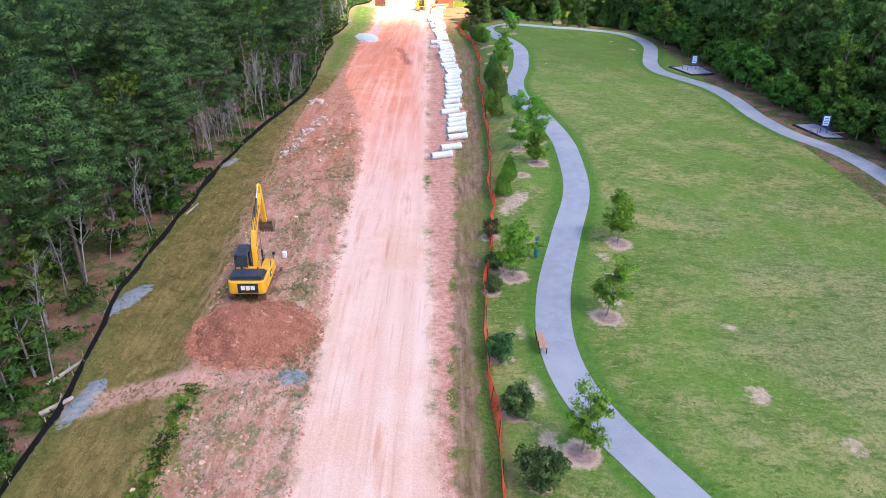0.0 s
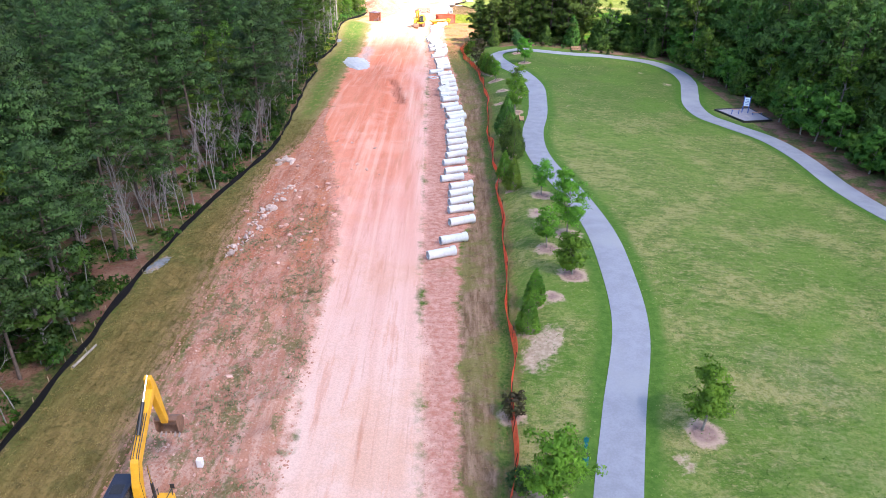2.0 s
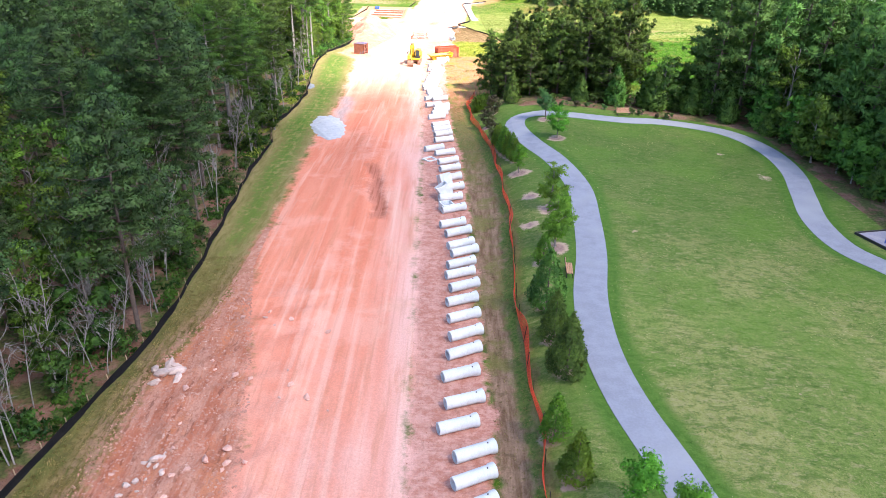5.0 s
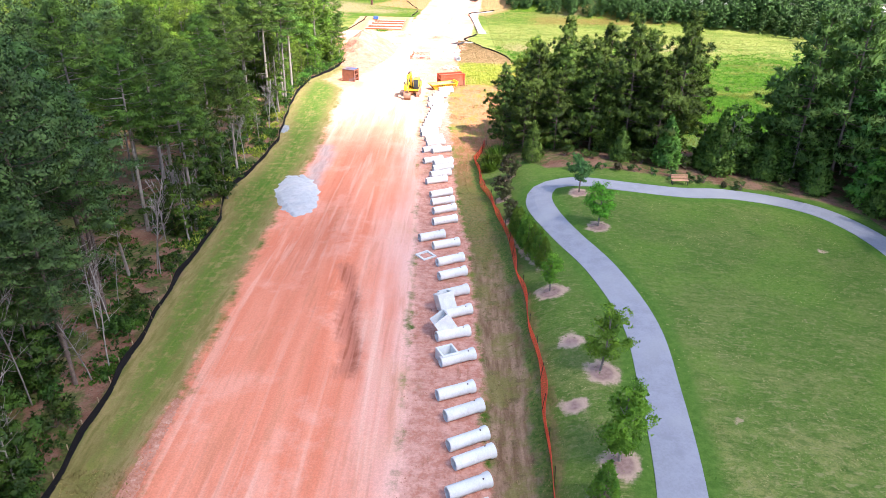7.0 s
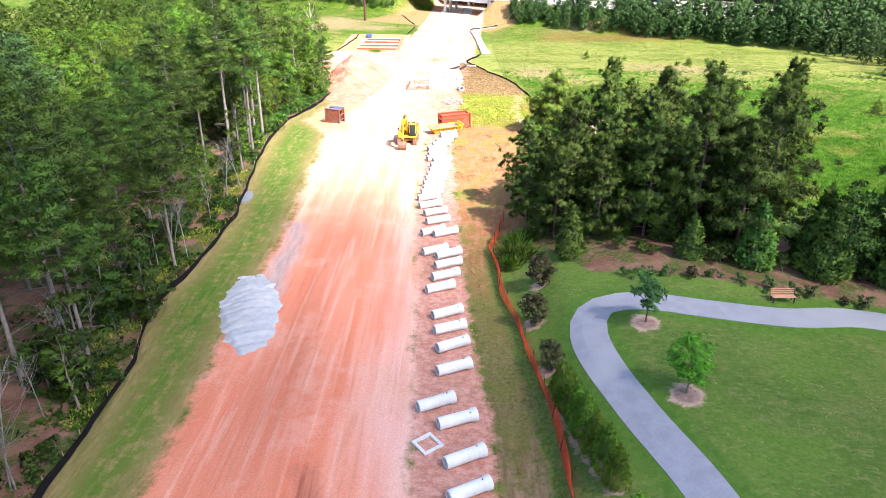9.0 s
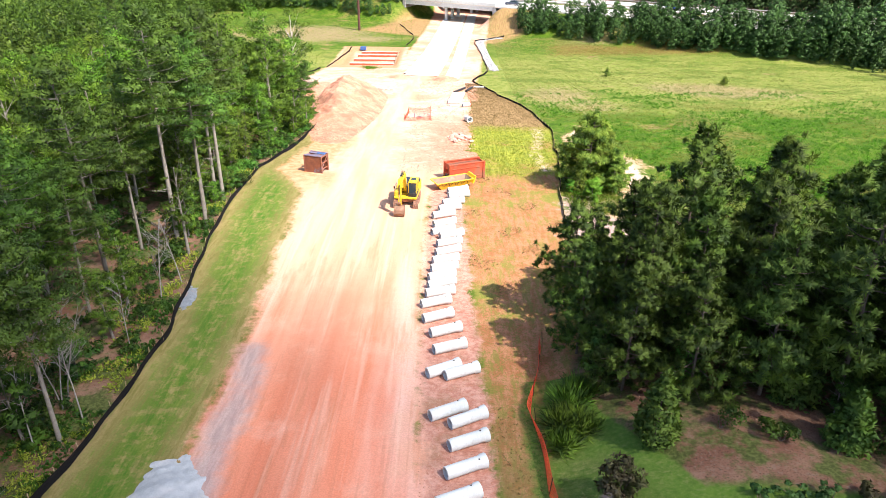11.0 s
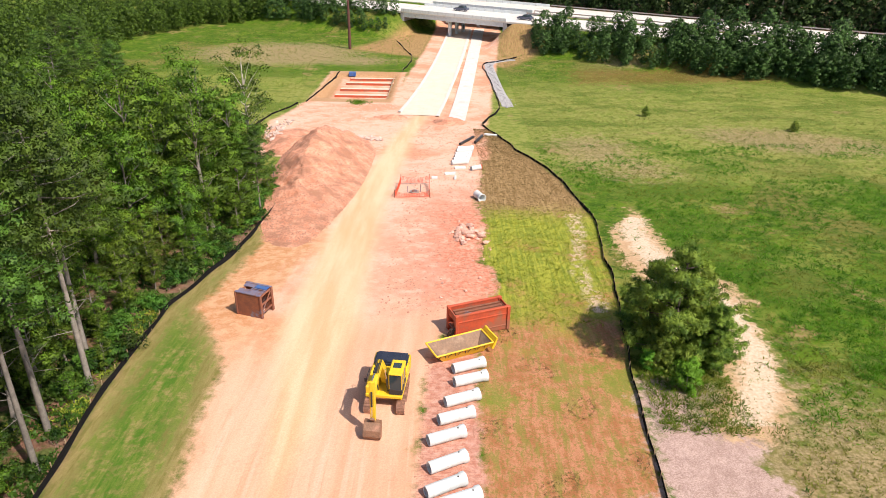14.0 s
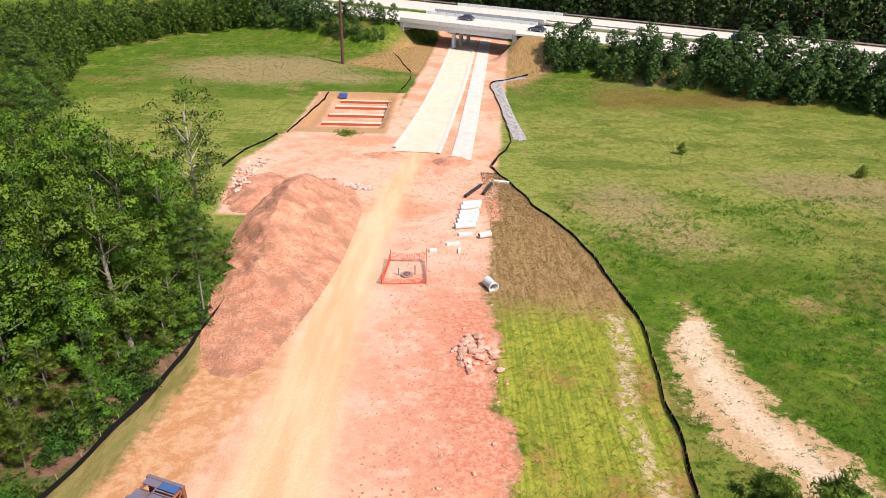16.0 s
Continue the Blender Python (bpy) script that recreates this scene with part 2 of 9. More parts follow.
def land_rough(x, y):
    """The land with heaps, ruts and clods."""
    z = land(x, y)
    strip = sstep(-26, -22, x) * (1 - sstep(3, 6, x)) * (1 - sstep(285, 300, y))
    bank = sstep(-18, -15.5, x) * (1 - sstep(-9.5, -8.5, x)) * (1 - sstep(100, 118, y))
    z = z + bank * (0.25 + 0.16 * soft_noise(x, y, 1.1, 2.0) + 0.10 * soft_noise(x, y, 0.45, 5.0))
    z = z + strip * (0.010 * soft_noise(x, y * 0.1, 0.5, 1.0) + 0.02 * soft_noise(x, y, 0.8, 7.0))
    z = z + hump(x, y, -2.0, 217.5, 5.5, 6.5, 0.25)
    z = z - 0.34 * np.clip(1 - ((x + 7.4 + 0.14 * (y - 126) + 0.12 * np.sin(y * 0.8)) / 0.9) ** 2, 0, 1) * sstep(120.5, 123.5, y) * (1 - sstep(133.5, 136.5, y))
    z = z + 0.05 * soft_noise(x, y, 6.0, 3.0)
    # foundation pit in the low field
    pit = sstep(-32, -30.6, x) * (1 - sstep(-17.6, -16.2, x)) * sstep(308, 310, y) * (1 - sstep(331, 333, y))
    z = z - 0.7 * pit
    # the field to the east: tussocks and low swells
    field = sstep(14, 20, x) * sstep(205, 215, y) * (1 - sstep(365, 372, y))
    z = z + field * (0.10 * soft_noise(x, y, 1.3, 4.0) + 0.2 * soft_noise(x, y, 9.0, 6.0))
    return z


def on_land(x, y):
    return float(land_rough(np.array(x), np.array(y)))


def edge(y, ys, xs):
    return np.interp(y, ys, xs)


SILT_Y = [20, 32, 46, 70, 83, 100, 110, 123, 135, 147, 154, 163, 174, 190, 201, 213, 226, 236, 246, 255, 268, 281, 300]
SILT_X = [-21.1, -21.2, -23.5, -23.5, -22.6, -20.1, -20.3, -21.2, -22.4, -22.9, -24.6, -23.8, -23.6, -25.4, -26.3, -26.5, -24.4, -24.0, -23.8, -28.0, -32.0, -35.8, -36.0]
BANK_Y, BANK_X = [20, 31, 42, 53, 68, 88, 98, 103, 119, 130], [-12.5, -13.8, -15.2, -16.4, -17.3, -18.5, -18.3, -16.8, -16.6, -16.8]
CLAY_Y = [20, 43, 66, 80, 95, 110, 119, 137, 149, 176, 196, 205, 213, 226, 240, 247, 262, 285, 300, 342, 390]
CLAY_X = [-7.3, -8.2, -9.0, -9.8, -12.5, -15.9, -16.3, -17.4, -17.8, -17.8, -18.7, -19.6, -24.0, -22.6, -22.3, -22.6, -27.0, -30.0, -14.0, -9.6, -6.2]
ROAD_Y = [20, 40, 57, 75, 90, 110, 130, 145, 161, 188, 206, 212, 216, 219, 221.5, 224, 228, 233, 238, 245, 255, 273, 284, 300, 342, 390]
ROAD_X = [0.2, -0.5, -1.2, -1.9, -2.1, -2.6, -2.9, -3.4, -4.1, -4.9, -4.6, -2.2, 0.3, 1.2, 0.9, -0.3, 0.0, 0.5, -0.1, 0.0, 1.0, 0.4, 0.2, 0.6, 3.6, 6.5]
DRY_Y, DRY_X = [20, 60, 75, 84, 92, 106, 125, 140, 156, 175, 200, 206, 212, 216, 219, 221.5, 224, 228, 233, 238, 245, 255, 273, 300], [0.5, 0.8, 1.1, 2.4, 2.6, 2.1, 1.8, 1.2, 0.2, -0.6, -1.2, -1.0, -0.6, 0.5, 1.4, 1.1, -0.1, 0.2, 0.7, 0.1, 0.2, 1.2, 0.6, 0.6]
NET_Y = [22, 34, 43, 60, 77, 90, 103, 118, 127, 141, 149, 156, 164, 172]
NET_X = [3.4, 2.9, 2.8, 4.3, 4.9, 5.0, 4.8, 5.5, 5.4, 4.7, 4.0, 3.0, 2.6, 4.0]
EAST_Y = [184, 198, 207, 220, 226, 236, 242, 252, 260, 267, 272, 285]
EAST_X = [8.6, 9.4, 10.3, 12.0, 12.3, 13.3, 12.6, 11.5, 9.6, 7.0, 6.0, 2.2]

# ---- planting: where the mulched young trees of the park stand (kind, x, y, height) ----
PARK_TREES = [
    ("round", 5.3, 48.5, 4.6), ("round", 14.4, 54.0, 4.4), ("airy", 11.3, 43.0, 4.2), ("airy", 7.4, 29.8, 4.0),
    ("airy", 8.8, 84.4, 3.4), ("round", 10.0, 76.2, 4.6), ("airy", 8.0, 73.6, 3.6), ("wide", 9.4, 69.5, 3.6),
    ("airy", 9.0, 119.8, 4.1), ("round", 8.6, 112.1, 4.4),
    ("airy", 7.1, 129.7, 3.0), ("round", 12.5, 140.4, 3.8), ("dark", 12.0, 148.0, 3.5), ("airy", 10.7, 83.0, 3.2),
]
BARE_RINGS = [(8.0, 80.4), (7.6, 66.6), (7.75, 123.0), (7.0, 116.7), (13.0, 48.2), (12.1, 45.0)]
PARK_SHRUBS = [
    ("ball", 3.6, 37.8, 1.9), ("ball", 4.2, 32.6, 2.0), ("ball", 4.9, 27.3, 2.4), ("dull", 3.9, 55.0, 2.0),
    ("cone", 5.5, 63.2, 2.8), ("cone", 6.2, 66.0, 2.8), ("cone", 6.35, 86.8, 3.1), ("cone", 5.75, 90.2, 2.9), ("fir", 7.1, 95.2, 4.2), ("fir", 6.8, 99.0, 3.6), ("fir", 6.8, 103.0, 4.5),
    ("cone", 7.3, 109.4, 2.6), ("cone", 5.5, 141.8, 2.5), ("cone", 5.7, 140.4, 2.9), ("cone", 6.0, 139.0, 2.7), ("cone", 6.2, 137.7, 3.0), ("cone", 6.5, 136.3, 2.7), ("cone", 6.8, 135.0, 2.9), ("cone", 7.1, 133.7, 2.5),
    ("dull", 5.3, 144.7, 2.4), ("dull", 4.9, 150.8, 2.9), ("dull", 5.9, 156.1, 3.1), ("wide", 3.9, 49.5, 1.5), ("wide", 3.6, 46.0, 1.4),
]

# ---- centre line of the park path, with its loop round the lawn ----
LOOP = [(24.0, 2.0), (19.4, 11.5), (15.2, 20.0), (11.8, 26.7), (8.6, 33.0), (7.45, 39.0), (8.05, 46.0), (10.2, 54.8), (12.4, 63.1), (12.9, 71.0), (12.8, 78.0), (11.6, 86.0), (10.2, 92.5),
        (9.7, 98.0), (10.1, 104.0), (11.4, 111.0), (12.2, 118.0), (12.6, 125.0), (11.4, 132.5), (9.6, 138.5), (8.4, 143.5), (8.1, 147.3), (8.9, 150.0), (11.0, 150.9), (16.4, 149.9),
        (22.3, 149.3), (27.0, 149.9), (31.9, 148.8), (35.4, 145.8), (37.3, 140.0), (37.2, 133.0), (35.6, 126.5), (34.1, 120.5), (34.1, 115.0), (36.1, 111.0), (38.8, 105.8), (39.9, 98.5), (40.0, 90.0), (41.1, 82.8), (43.0, 78.4), (44.4, 73.5), (45.0, 66.0), (46.0, 50.0), (47.5, 30.0), (48.5, 10.0)]


def spline(points, step=0.5):
    """Catmull-Rom through the points, at even steps."""
    p = np.array(points, float)
    p = np.vstack([2 * p[0] - p[1], p, 2 * p[-1] - p[-2]])
    out = []
    for a, b, c, d in zip(p, p[1:], p[2:], p[3:]):
        n = max(2, int(np.linalg.norm(c - b) / step))
        t = np.linspace(0, 1, n, endpoint=False)[:, None]
        out.append(0.5 * (2 * b + (c - a) * t + (2 * a - 5 * b + 4 * c - d) * t ** 2 + (3 * b - a - 3 * c + d) * t ** 3))
    return np.vstack(out + [p[-2][None]])


def dist_to(x, y, line, reach=30.0):
    """Distance from each place to a line of points; far places just get the reach."""
    out = np.full(x.shape, reach)
    lo, hi = line.min(0) - reach, line.max(0) + reach
    k = np.where((x > lo[0]) & (x < hi[0]) & (y > lo[1]) & (y < hi[1]))[0]
    a, b = line[:-1], line[1:]
    ab = b - a
    for s in range(0, len(k), 4000):
        q = k[s:s + 4000]
        px, py = x[q][:, None], y[q][:, None]
        t = np.clip(((px - a[:, 0]) * ab[:, 0] + (py - a[:, 1]) * ab[:, 1]) / (ab ** 2).sum(1), 0, 1)
        out[q] = np.minimum(reach, np.sqrt((px - a[:, 0] - t * ab[:, 0]) ** 2 + (py - a[:, 1] - t * ab[:, 1]) ** 2).min(1))
    return out


LOOP_LINE = spline(LOOP, 1.0)
WOOD_Y = [20, 60, 76, 84, 100, 110, 120, 126, 134, 141, 147]
WOOD_X = [51, 50, 48.5, 47.0, 45.0, 43.4, 42.6, 41.8, 41.2, 40.4, 39.0]


def grow(a, b, first, factor):
    out, step = [a], first
    while abs(out[-1] - a) < abs(b - a):
        out.append(out[-1] + math.copysign(step, b - a))
        step *= factor
    return out[1:]


gx = np.array(grow(-46, -2400, 0.8, 1.25)[::-1] + list(np.arange(-46, 50.01, 0.5)) + grow(50, 2400, 0.8, 1.25))
gy = np.array(grow(14, -1200, 0.8, 1.3)[::-1] + list(np.arange(14, 345.01, 0.5)) + list(np.arange(346, 425, 1.5)) + grow(425, 3400, 2.0, 1.25))
GX, GY = np.meshgrid(gx, gy)
fx, fy = GX.ravel(), GY.ravel()
fz = land_rough(fx, fy)
nx, ny = len(gx), len(gy)
k = (np.arange(ny - 1)[:, None] * nx + np.arange(nx - 1)[None]).ravel()
gm = bpy.data.meshes.new("ground")
gm.vertices.add(nx * ny)
gm.vertices.foreach_set("co", np.stack([fx, fy, fz], 1).ravel())
quads = np.stack([k, k + 1, k + nx + 1, k + nx], 1)
gm.loops.add(quads.size)
gm.loops.foreach_set("vertex_index", quads.ravel())
gm.polygons.add(len(quads))
gm.polygons.foreach_set("loop_start", np.arange(0, quads.size, 4))
gm.polygons.foreach_set("loop_total", np.full(len(quads), 4))
gm.update(calc_edges=True)
gm.shade_smooth()


def soil(name, values):
    gm.attributes.new(name, "FLOAT", "POINT").data.foreach_set("value", np.clip(values, -40, 40).astype(np.float32))


silt_x = edge(fy, SILT_Y, SILT_X)
clay_x, road_x = edge(fy, CLAY_Y, CLAY_X), edge(fy, ROAD_Y, ROAD_X)
dry_x, bank_x = edge(fy, DRY_Y, DRY_X), edge(fy, BANK_Y, BANK_X)
net_x, east_x = edge(fy, NET_Y, NET_X), edge(fy, EAST_Y, EAST_X)
north = np.interp(fx, [3, 6.5, 10, 17, 24, 32, 36, 39, 42], [180, 163, 156.0, 155.0, 153.2, 151.5, 149.5, 146.0, 20])
in_wood = np.maximum(np.minimum(fy - north, fx - np.interp(fy, [150, 165, 172, 184, 198], [4.0, 4.4, 6.8, 9.0, 10.2])), np.minimum(fx - 0.9 - edge(fy, WOOD_Y, WOOD_X), 150 - fy))
in_wood = np.minimum(in_wood, np.interp(fx, [5, 9, 16, 24, 27, 29, 36, 40], [172, 178, 185, 185, 172, 163, 163, 166]) - fy)
west = np.minimum(silt_x - fx, np.where(fy < 246, 40, np.minimum(40, 250 - fy + (-26 - fx) * 0.15)))
s_h, d_h = highway_coords(fx, fy)
soil("woodland", np.maximum(np.maximum(west, in_wood), d_h - 35.8))
soil("clay", np.minimum(np.minimum(fx - clay_x, road_x - fx), 392 - fy))
soil("across", (fx - clay_x) / np.maximum(road_x - clay_x, 1) * 10)
soil("rough", np.where(fy < 292, np.minimum(fx - road_x + 0.3, dry_x - fx), -5))
soil("bank", np.minimum(np.minimum(fx - bank_x, clay_x - fx + 0.6), 122 - fy))
soil("strip", np.where(fy < 168, np.minimum(fx - dry_x, net_x + 0.3 - fx), np.minimum(np.minimum(fx - dry_x, east_x - fx), 284 - fy)))
soil("netside", np.where((fy > 18) & (fy < 168), 0.45 - np.abs(fx - net_x + 0.35), -5))
soil("verge", np.minimum(np.minimum(fx - silt_x, np.where(fy < 120, bank_x, clay_x) - fx), 246 - fy))
soil("lawn", np.minimum(np.minimum(fx - net_x, -in_wood + 0.5), 175 - fy))
soil("path_near", 1.2 - dist_to(fx, fy, LOOP_LINE, 12.0))
sand_l = np.interp(fy, [196, 199, 202, 207, 213, 216, 219, 222, 228, 234, 236, 239], [14.0, 13.4, 15.6, 18.0, 18.4, 17.4, 15.2, 14.2, 14.0, 14.3, 16.0, 18.6])
sand_r = np.interp(fy, [196, 200, 203, 208, 213, 217.5, 220, 224, 229, 234, 237, 239], [17.0, 19.2, 20.8, 21.6, 21.9, 22.8, 22.0, 20.2, 19.1, 19.0, 18.9, 18.6])
soil("sand", np.minimum(np.minimum(fx - sand_l, sand_r - fx), np.minimum(fy - 197, 239.5 - fy)))
soil("sand_mid", 1.3 - np.abs(fx - (0.45 * sand_l + 0.55 * sand_r)) - np.where((fy > 198) & (fy < 238), 0, 9))
soil("gravel_pad", np.minimum(np.minimum(fx - np.interp(fy, [184, 188, 199, 204], [8.6, 8.8, 9.6, 10.2]), np.interp(fy, [186, 190, 195, 199, 203], [19.5, 16.6, 15.6, 17.5, 15.5]) - fx), np.minimum(fy - 187.4, 203.4 - fy)))
soil("seam", 0.55 - np.abs(fx - np.interp(fy, [212, 216, 222, 226, 231, 238], [9.5, 9.4, 9.1, 9.6, 10.7, 11.0])) - np.where((fy > 213) & (fy < 239), 0, 9))
soil("parched", np.maximum.reduce([4.5 - np.hypot((fx - 17.6) * 0.8, (fy - 263.5) * 0.7), 3.5 - np.hypot(fx - 20.8, (fy - 256) * 0.8), 7 - np.hypot((fx - 21) * 0.9, (fy - 194) * 0.6), 10 - np.hypot((fx - 54) * 0.55, fy - 277 + 0.25 * (fx - 54)), 6.5 - np.hypot((fx - 19) * 0.8, (fy - 268) * 0.5), 5.5 - np.hypot(fx - 24, (fy - 259) * 0.8), 5 - np.hypot((fx - 42) * 0.5, fy - 349), 13 - np.hypot((fx + 50) * 0.5, (fy - 357) * 0.75), 7 - np.hypot((fx + 30) * 0.5, fy - 349)]))
soil("ruddy", np.minimum(11 - np.abs(fy - 336 - 0.1 * (fx - 50)), fx - 22))
tan_c = np.interp(fy, [150, 185, 211, 228, 246, 274, 294, 400], [-11, -12.5, -13.4, -13.6, -13.2, -11.2, -9.0, 0])
soil("haul", 2.9 - np.abs(fx - tan_c) - 0.02 * np.maximum(0, fy - 210) - 6.0 * (1 - sstep(165, 215, fy)))
cross = spline([(-20.5, 32.6), (-17.0, 34.3), (-13.0, 35.2), (-9.0, 35.4)], 1.0)
soil("crossing", 0.9 - dist_to(fx, fy, cross, 8.0))
soil("rut", np.minimum(0.65 - np.abs(fx + 7.4 + 0.14 * (fy - 126) + 0.12 * np.sin(fy * 0.8)), np.minimum(fy - 121, 136 - fy) * 0.4))
dust_line = spline([(-16.2, 156.0), (-16.2, 162.5), (-16.3, 168.3), (-16.6, 172.0)], 1.0)
soil("stone_dust", 1.0 - dist_to(fx, fy, dust_line, 8.0))
mulch = np.full(fx.shape, -5.0)
for _, tx, ty, _h in PARK_TREES:
    mulch = np.maximum(mulch, 1.08 - np.hypot(fx - tx, fy - ty + 0.2))
for tx, ty in BARE_RINGS:
    mulch = np.maximum(mulch, 0.75 - np.hypot(fx - tx, fy - ty))
for _, tx, ty, _h in PARK_SHRUBS:
    mulch = np.maximum(mulch, 0.7 - np.hypot(fx - tx, fy - ty))
soil("mulch", mulch)
scuff = np.full(fx.shape, -5.0)
for tx, ty, tr in ((5.7, 40.7, 0.8), (6.0, 35.2, 0.9), (5.5, 60.2, 0.7), (12.8, 51.7, 0.3), (19.5, 41.3, 0.3), (18.4, 34.5, 0.25), (22.0, 30.5, 0.5), (5.6, 30.5, 0.6), (7.6, 80.0, 0.7), (6.8, 61.5, 1.1), (31.0, 138.0, 0.3), (33.5, 131.0, 0.3)):
    scuff = np.maximum(scuff, tr - np.hypot(fx - tx, (fy - ty) * 0.7))
soil("scuff", scuff)
soil("worn_lawn", np.minimum(fx - 11 - 0.16 * (fy - 30), 66 - fy) / 8)
soil("spoil", hump(fx, fy, -12.3, 39.9, 4.6, 4.2, 4.0, 0.05) - 0.35)
low = np.minimum(np.minimum(fx - np.interp(fy, [262, 285, 305], [-32, -36, -33]), np.interp(fy, [280, 300, 390], [2.5, 4.5, 9]) - fx), np.minimum(fy - 262, 309 - fy - np.maximum(0, fx + 14) * -2.0))
pit_zone = np.minimum(np.minimum(fx + 33, -14.5 - fx), np.minimum(fy - 300, 336 - fy))
road_mid = np.interp(fy, [288, 342, 400], [-7.5, -2.6, 1.6])
soil("low_site", np.maximum(np.maximum(low, pit_zone), np.minimum(10.5 - np.abs(fx - road_mid), np.minimum(fy - 290, 420 - fy))))
soil("pit_rim", np.minimum(np.minimum(np.minimum(fx + 32.6, -15.6 - fx), np.minimum(fy - 305, 336 - fy)), np.maximum(np.maximum(-29.2 - fx, fx + 17.2), np.maximum(311.5 - fy, fy - 331.5))))
soil("cutting", np.minimum(np.minimum(np.minimum(s_h + 15.5, 33 - s_h), d_h + 30), 2 - d_h))


# ---- ground material: soils and grasses laid over one another ----
def ground_material():
    m, nodes, links, b = mat_new("ground")
    pos = nodes.new("ShaderNodeNewGeometry").outputs["Position"]

    def A(name):
        n = nodes.new("ShaderNodeAttribute")
        n.attribute_name = name
        return n.outputs["Fac"]

    broad = n_noise(nodes, links, 0.06, 4, 0.6, pos)
    mid = n_noise(nodes, links, 0.35, 5, 0.6, pos)
    fine = n_noise(nodes, links, 2.2, 5, 0.65, pos)
    grit = n_noise(nodes, links, 9.0, 3, 0.7, pos)
    tracks = n_noise(nodes, links, 1.0, 4, 0.5, pos, (0.8, 0.04, 1.0))
    ruts = n_noise(nodes, links, 1.0, 3, 0.5, pos, (4.0, 0.12, 1.0))
    tufts = n_noise(nodes, links, 1.0, 5, 0.7, pos, (1.3, 0.8, 1.0))

    ragged = n_noise(nodes, links, 1.3, 7, 0.75, pos)

    def R(v, a, c, lo=0.0, hi=1.0):
        return n_range(nodes, links, v, a, c, lo, hi)

    def X(f, a, c):
        return n_mix(nodes, links, f, a, c)

    def mul(a, c):
        return n_math(nodes, links, "MULTIPLY", a, c)

    def zone(name, wobble=1.6, soft=0.5, source=None):
        """How far inside a soil zone, with a ragged edge."""
        v = n_math(nodes, links, "MULTIPLY_ADD", n_math(nodes, links, "SUBTRACT", n_math(nodes, links, "ADD", mul(mid, 0.5), mul(ragged, 0.5)), 0.5), wobble * 2, A(name))
        return R(v, -soft, soft)

    sepy = nodes.new("ShaderNodeSeparateXYZ")
    links.new(pos, sepy.inputs[0])
    along = sepy.outputs["Y"]
    broad_y = along
    # open field
    drift = n_noise(nodes, links, 0.13, 7, 0.7, pos)
    speck = n_noise(nodes, links, 4.5, 4, 0.75, pos)
    streak = n_noise(nodes, links, 1.0, 6, 0.7, pos, (2.4, 0.35, 1.0))
    blade = n_noise(nodes, links, 11.0, 3, 0.75, pos)
    clumpy = n_noise(nodes, links, 1.1, 6, 0.72, pos)
    col = X(R(mid, 0.34, 0.66), (0.046, 0.122, 0.006), (0.110, 0.200, 0.014))
    col = X(mul(R(drift, 0.50, 0.60), 0.7), col, (0.225, 0.260, 0.055))
    col = X(mul(R(broad, 0.54, 0.62), 0.6), col, (0.24, 0.180, 0.068))
    # dark clumps and specks: weeds, plus shade between the tufts painted in
    col = X(mul(R(clumpy, 0.50, 0.58), 0.85), col, (0.030, 0.092, 0.005))
    col = X(mul(R(speck, 0.54, 0.68), 0.65), col, (0.20, 0.245, 0.038))
    col = X(mul(R(n_noise(nodes, links, 0.45, 6, 0.7, pos), 0.54, 0.62), 0.5), col, (0.215, 0.20, 0.05))
    col = X(mul(R(blade, 0.56, 0.70), 0.55), col, (0.032, 0.075, 0.009))
    far_dry = X(R(n_math(nodes, links, "ADD", mul(speck, 0.5), mul(clumpy, 0.5)), 0.40, 0.58), (0.12, 0.20, 0.018), (0.36, 0.355, 0.11))
    aged = n_math(nodes, links, "MULTIPLY_ADD", n_noise(nodes, links, 0.08, 7, 0.7, pos), 70.0, n_math(nodes, links, "ADD", broad_y, -35.0))
    col = X(mul(mul(R(aged, 244, 268), R(aged, 345, 310)), 0.8), col, far_dry)
    col = X(mul(R(n_noise(nodes, links, 0.1, 6, 0.66, pos, (0.7, 1.2, 1.0)), 0.50, 0.58), 0.6), col, X(R(speck, 0.4, 0.62), (0.040, 0.100, 0.007), (0.105, 0.18, 0.016)))
    burnt = X(R(speck, 0.4, 0.62), (0.23, 0.185, 0.08), (0.46, 0.345, 0.21))
    col = X(mul(R(n_math(nodes, links, "MULTIPLY_ADD", n_math(nodes, links, "SUBTRACT", clumpy, 0.5), 22.0, A("parched")), -1.0, 5.0), 0.8), col, burnt)
    col = X(mul(R(n_noise(nodes, links, 0.11, 7, 0.7, pos), 0.60, 0.67), R(clumpy, 0.42, 0.58, 0.2, 0.8)), col, (0.36, 0.24, 0.125))
    col = X(mul(R(n_math(nodes, links, "MULTIPLY_ADD", n_math(nodes, links, "SUBTRACT", clumpy, 0.56), 30.0, A("ruddy")), 0.0, 5.0), 0.6), col, (0.20, 0.105, 0.035))
    # mown lawn
    lawn = X(R(mid, 0.3, 0.7), (0.095, 0.178, 0.027), (0.150, 0.230, 0.045))
    lawn = X(mul(R(n_noise(nodes, links, 0.16, 8, 0.74, pos), 0.47, 0.57), R(mul(along, -1.0), -150, -40, 0.7, 0.85)), lawn, X(R(speck, 0.35, 0.62), (0.20, 0.21, 0.055), (0.46, 0.40, 0.18)))
    lawn = X(mul(R(n_noise(nodes, links, 0.33, 6, 0.7, pos), 0.54, 0.63), 0.6), lawn, (0.068, 0.145, 0.019))
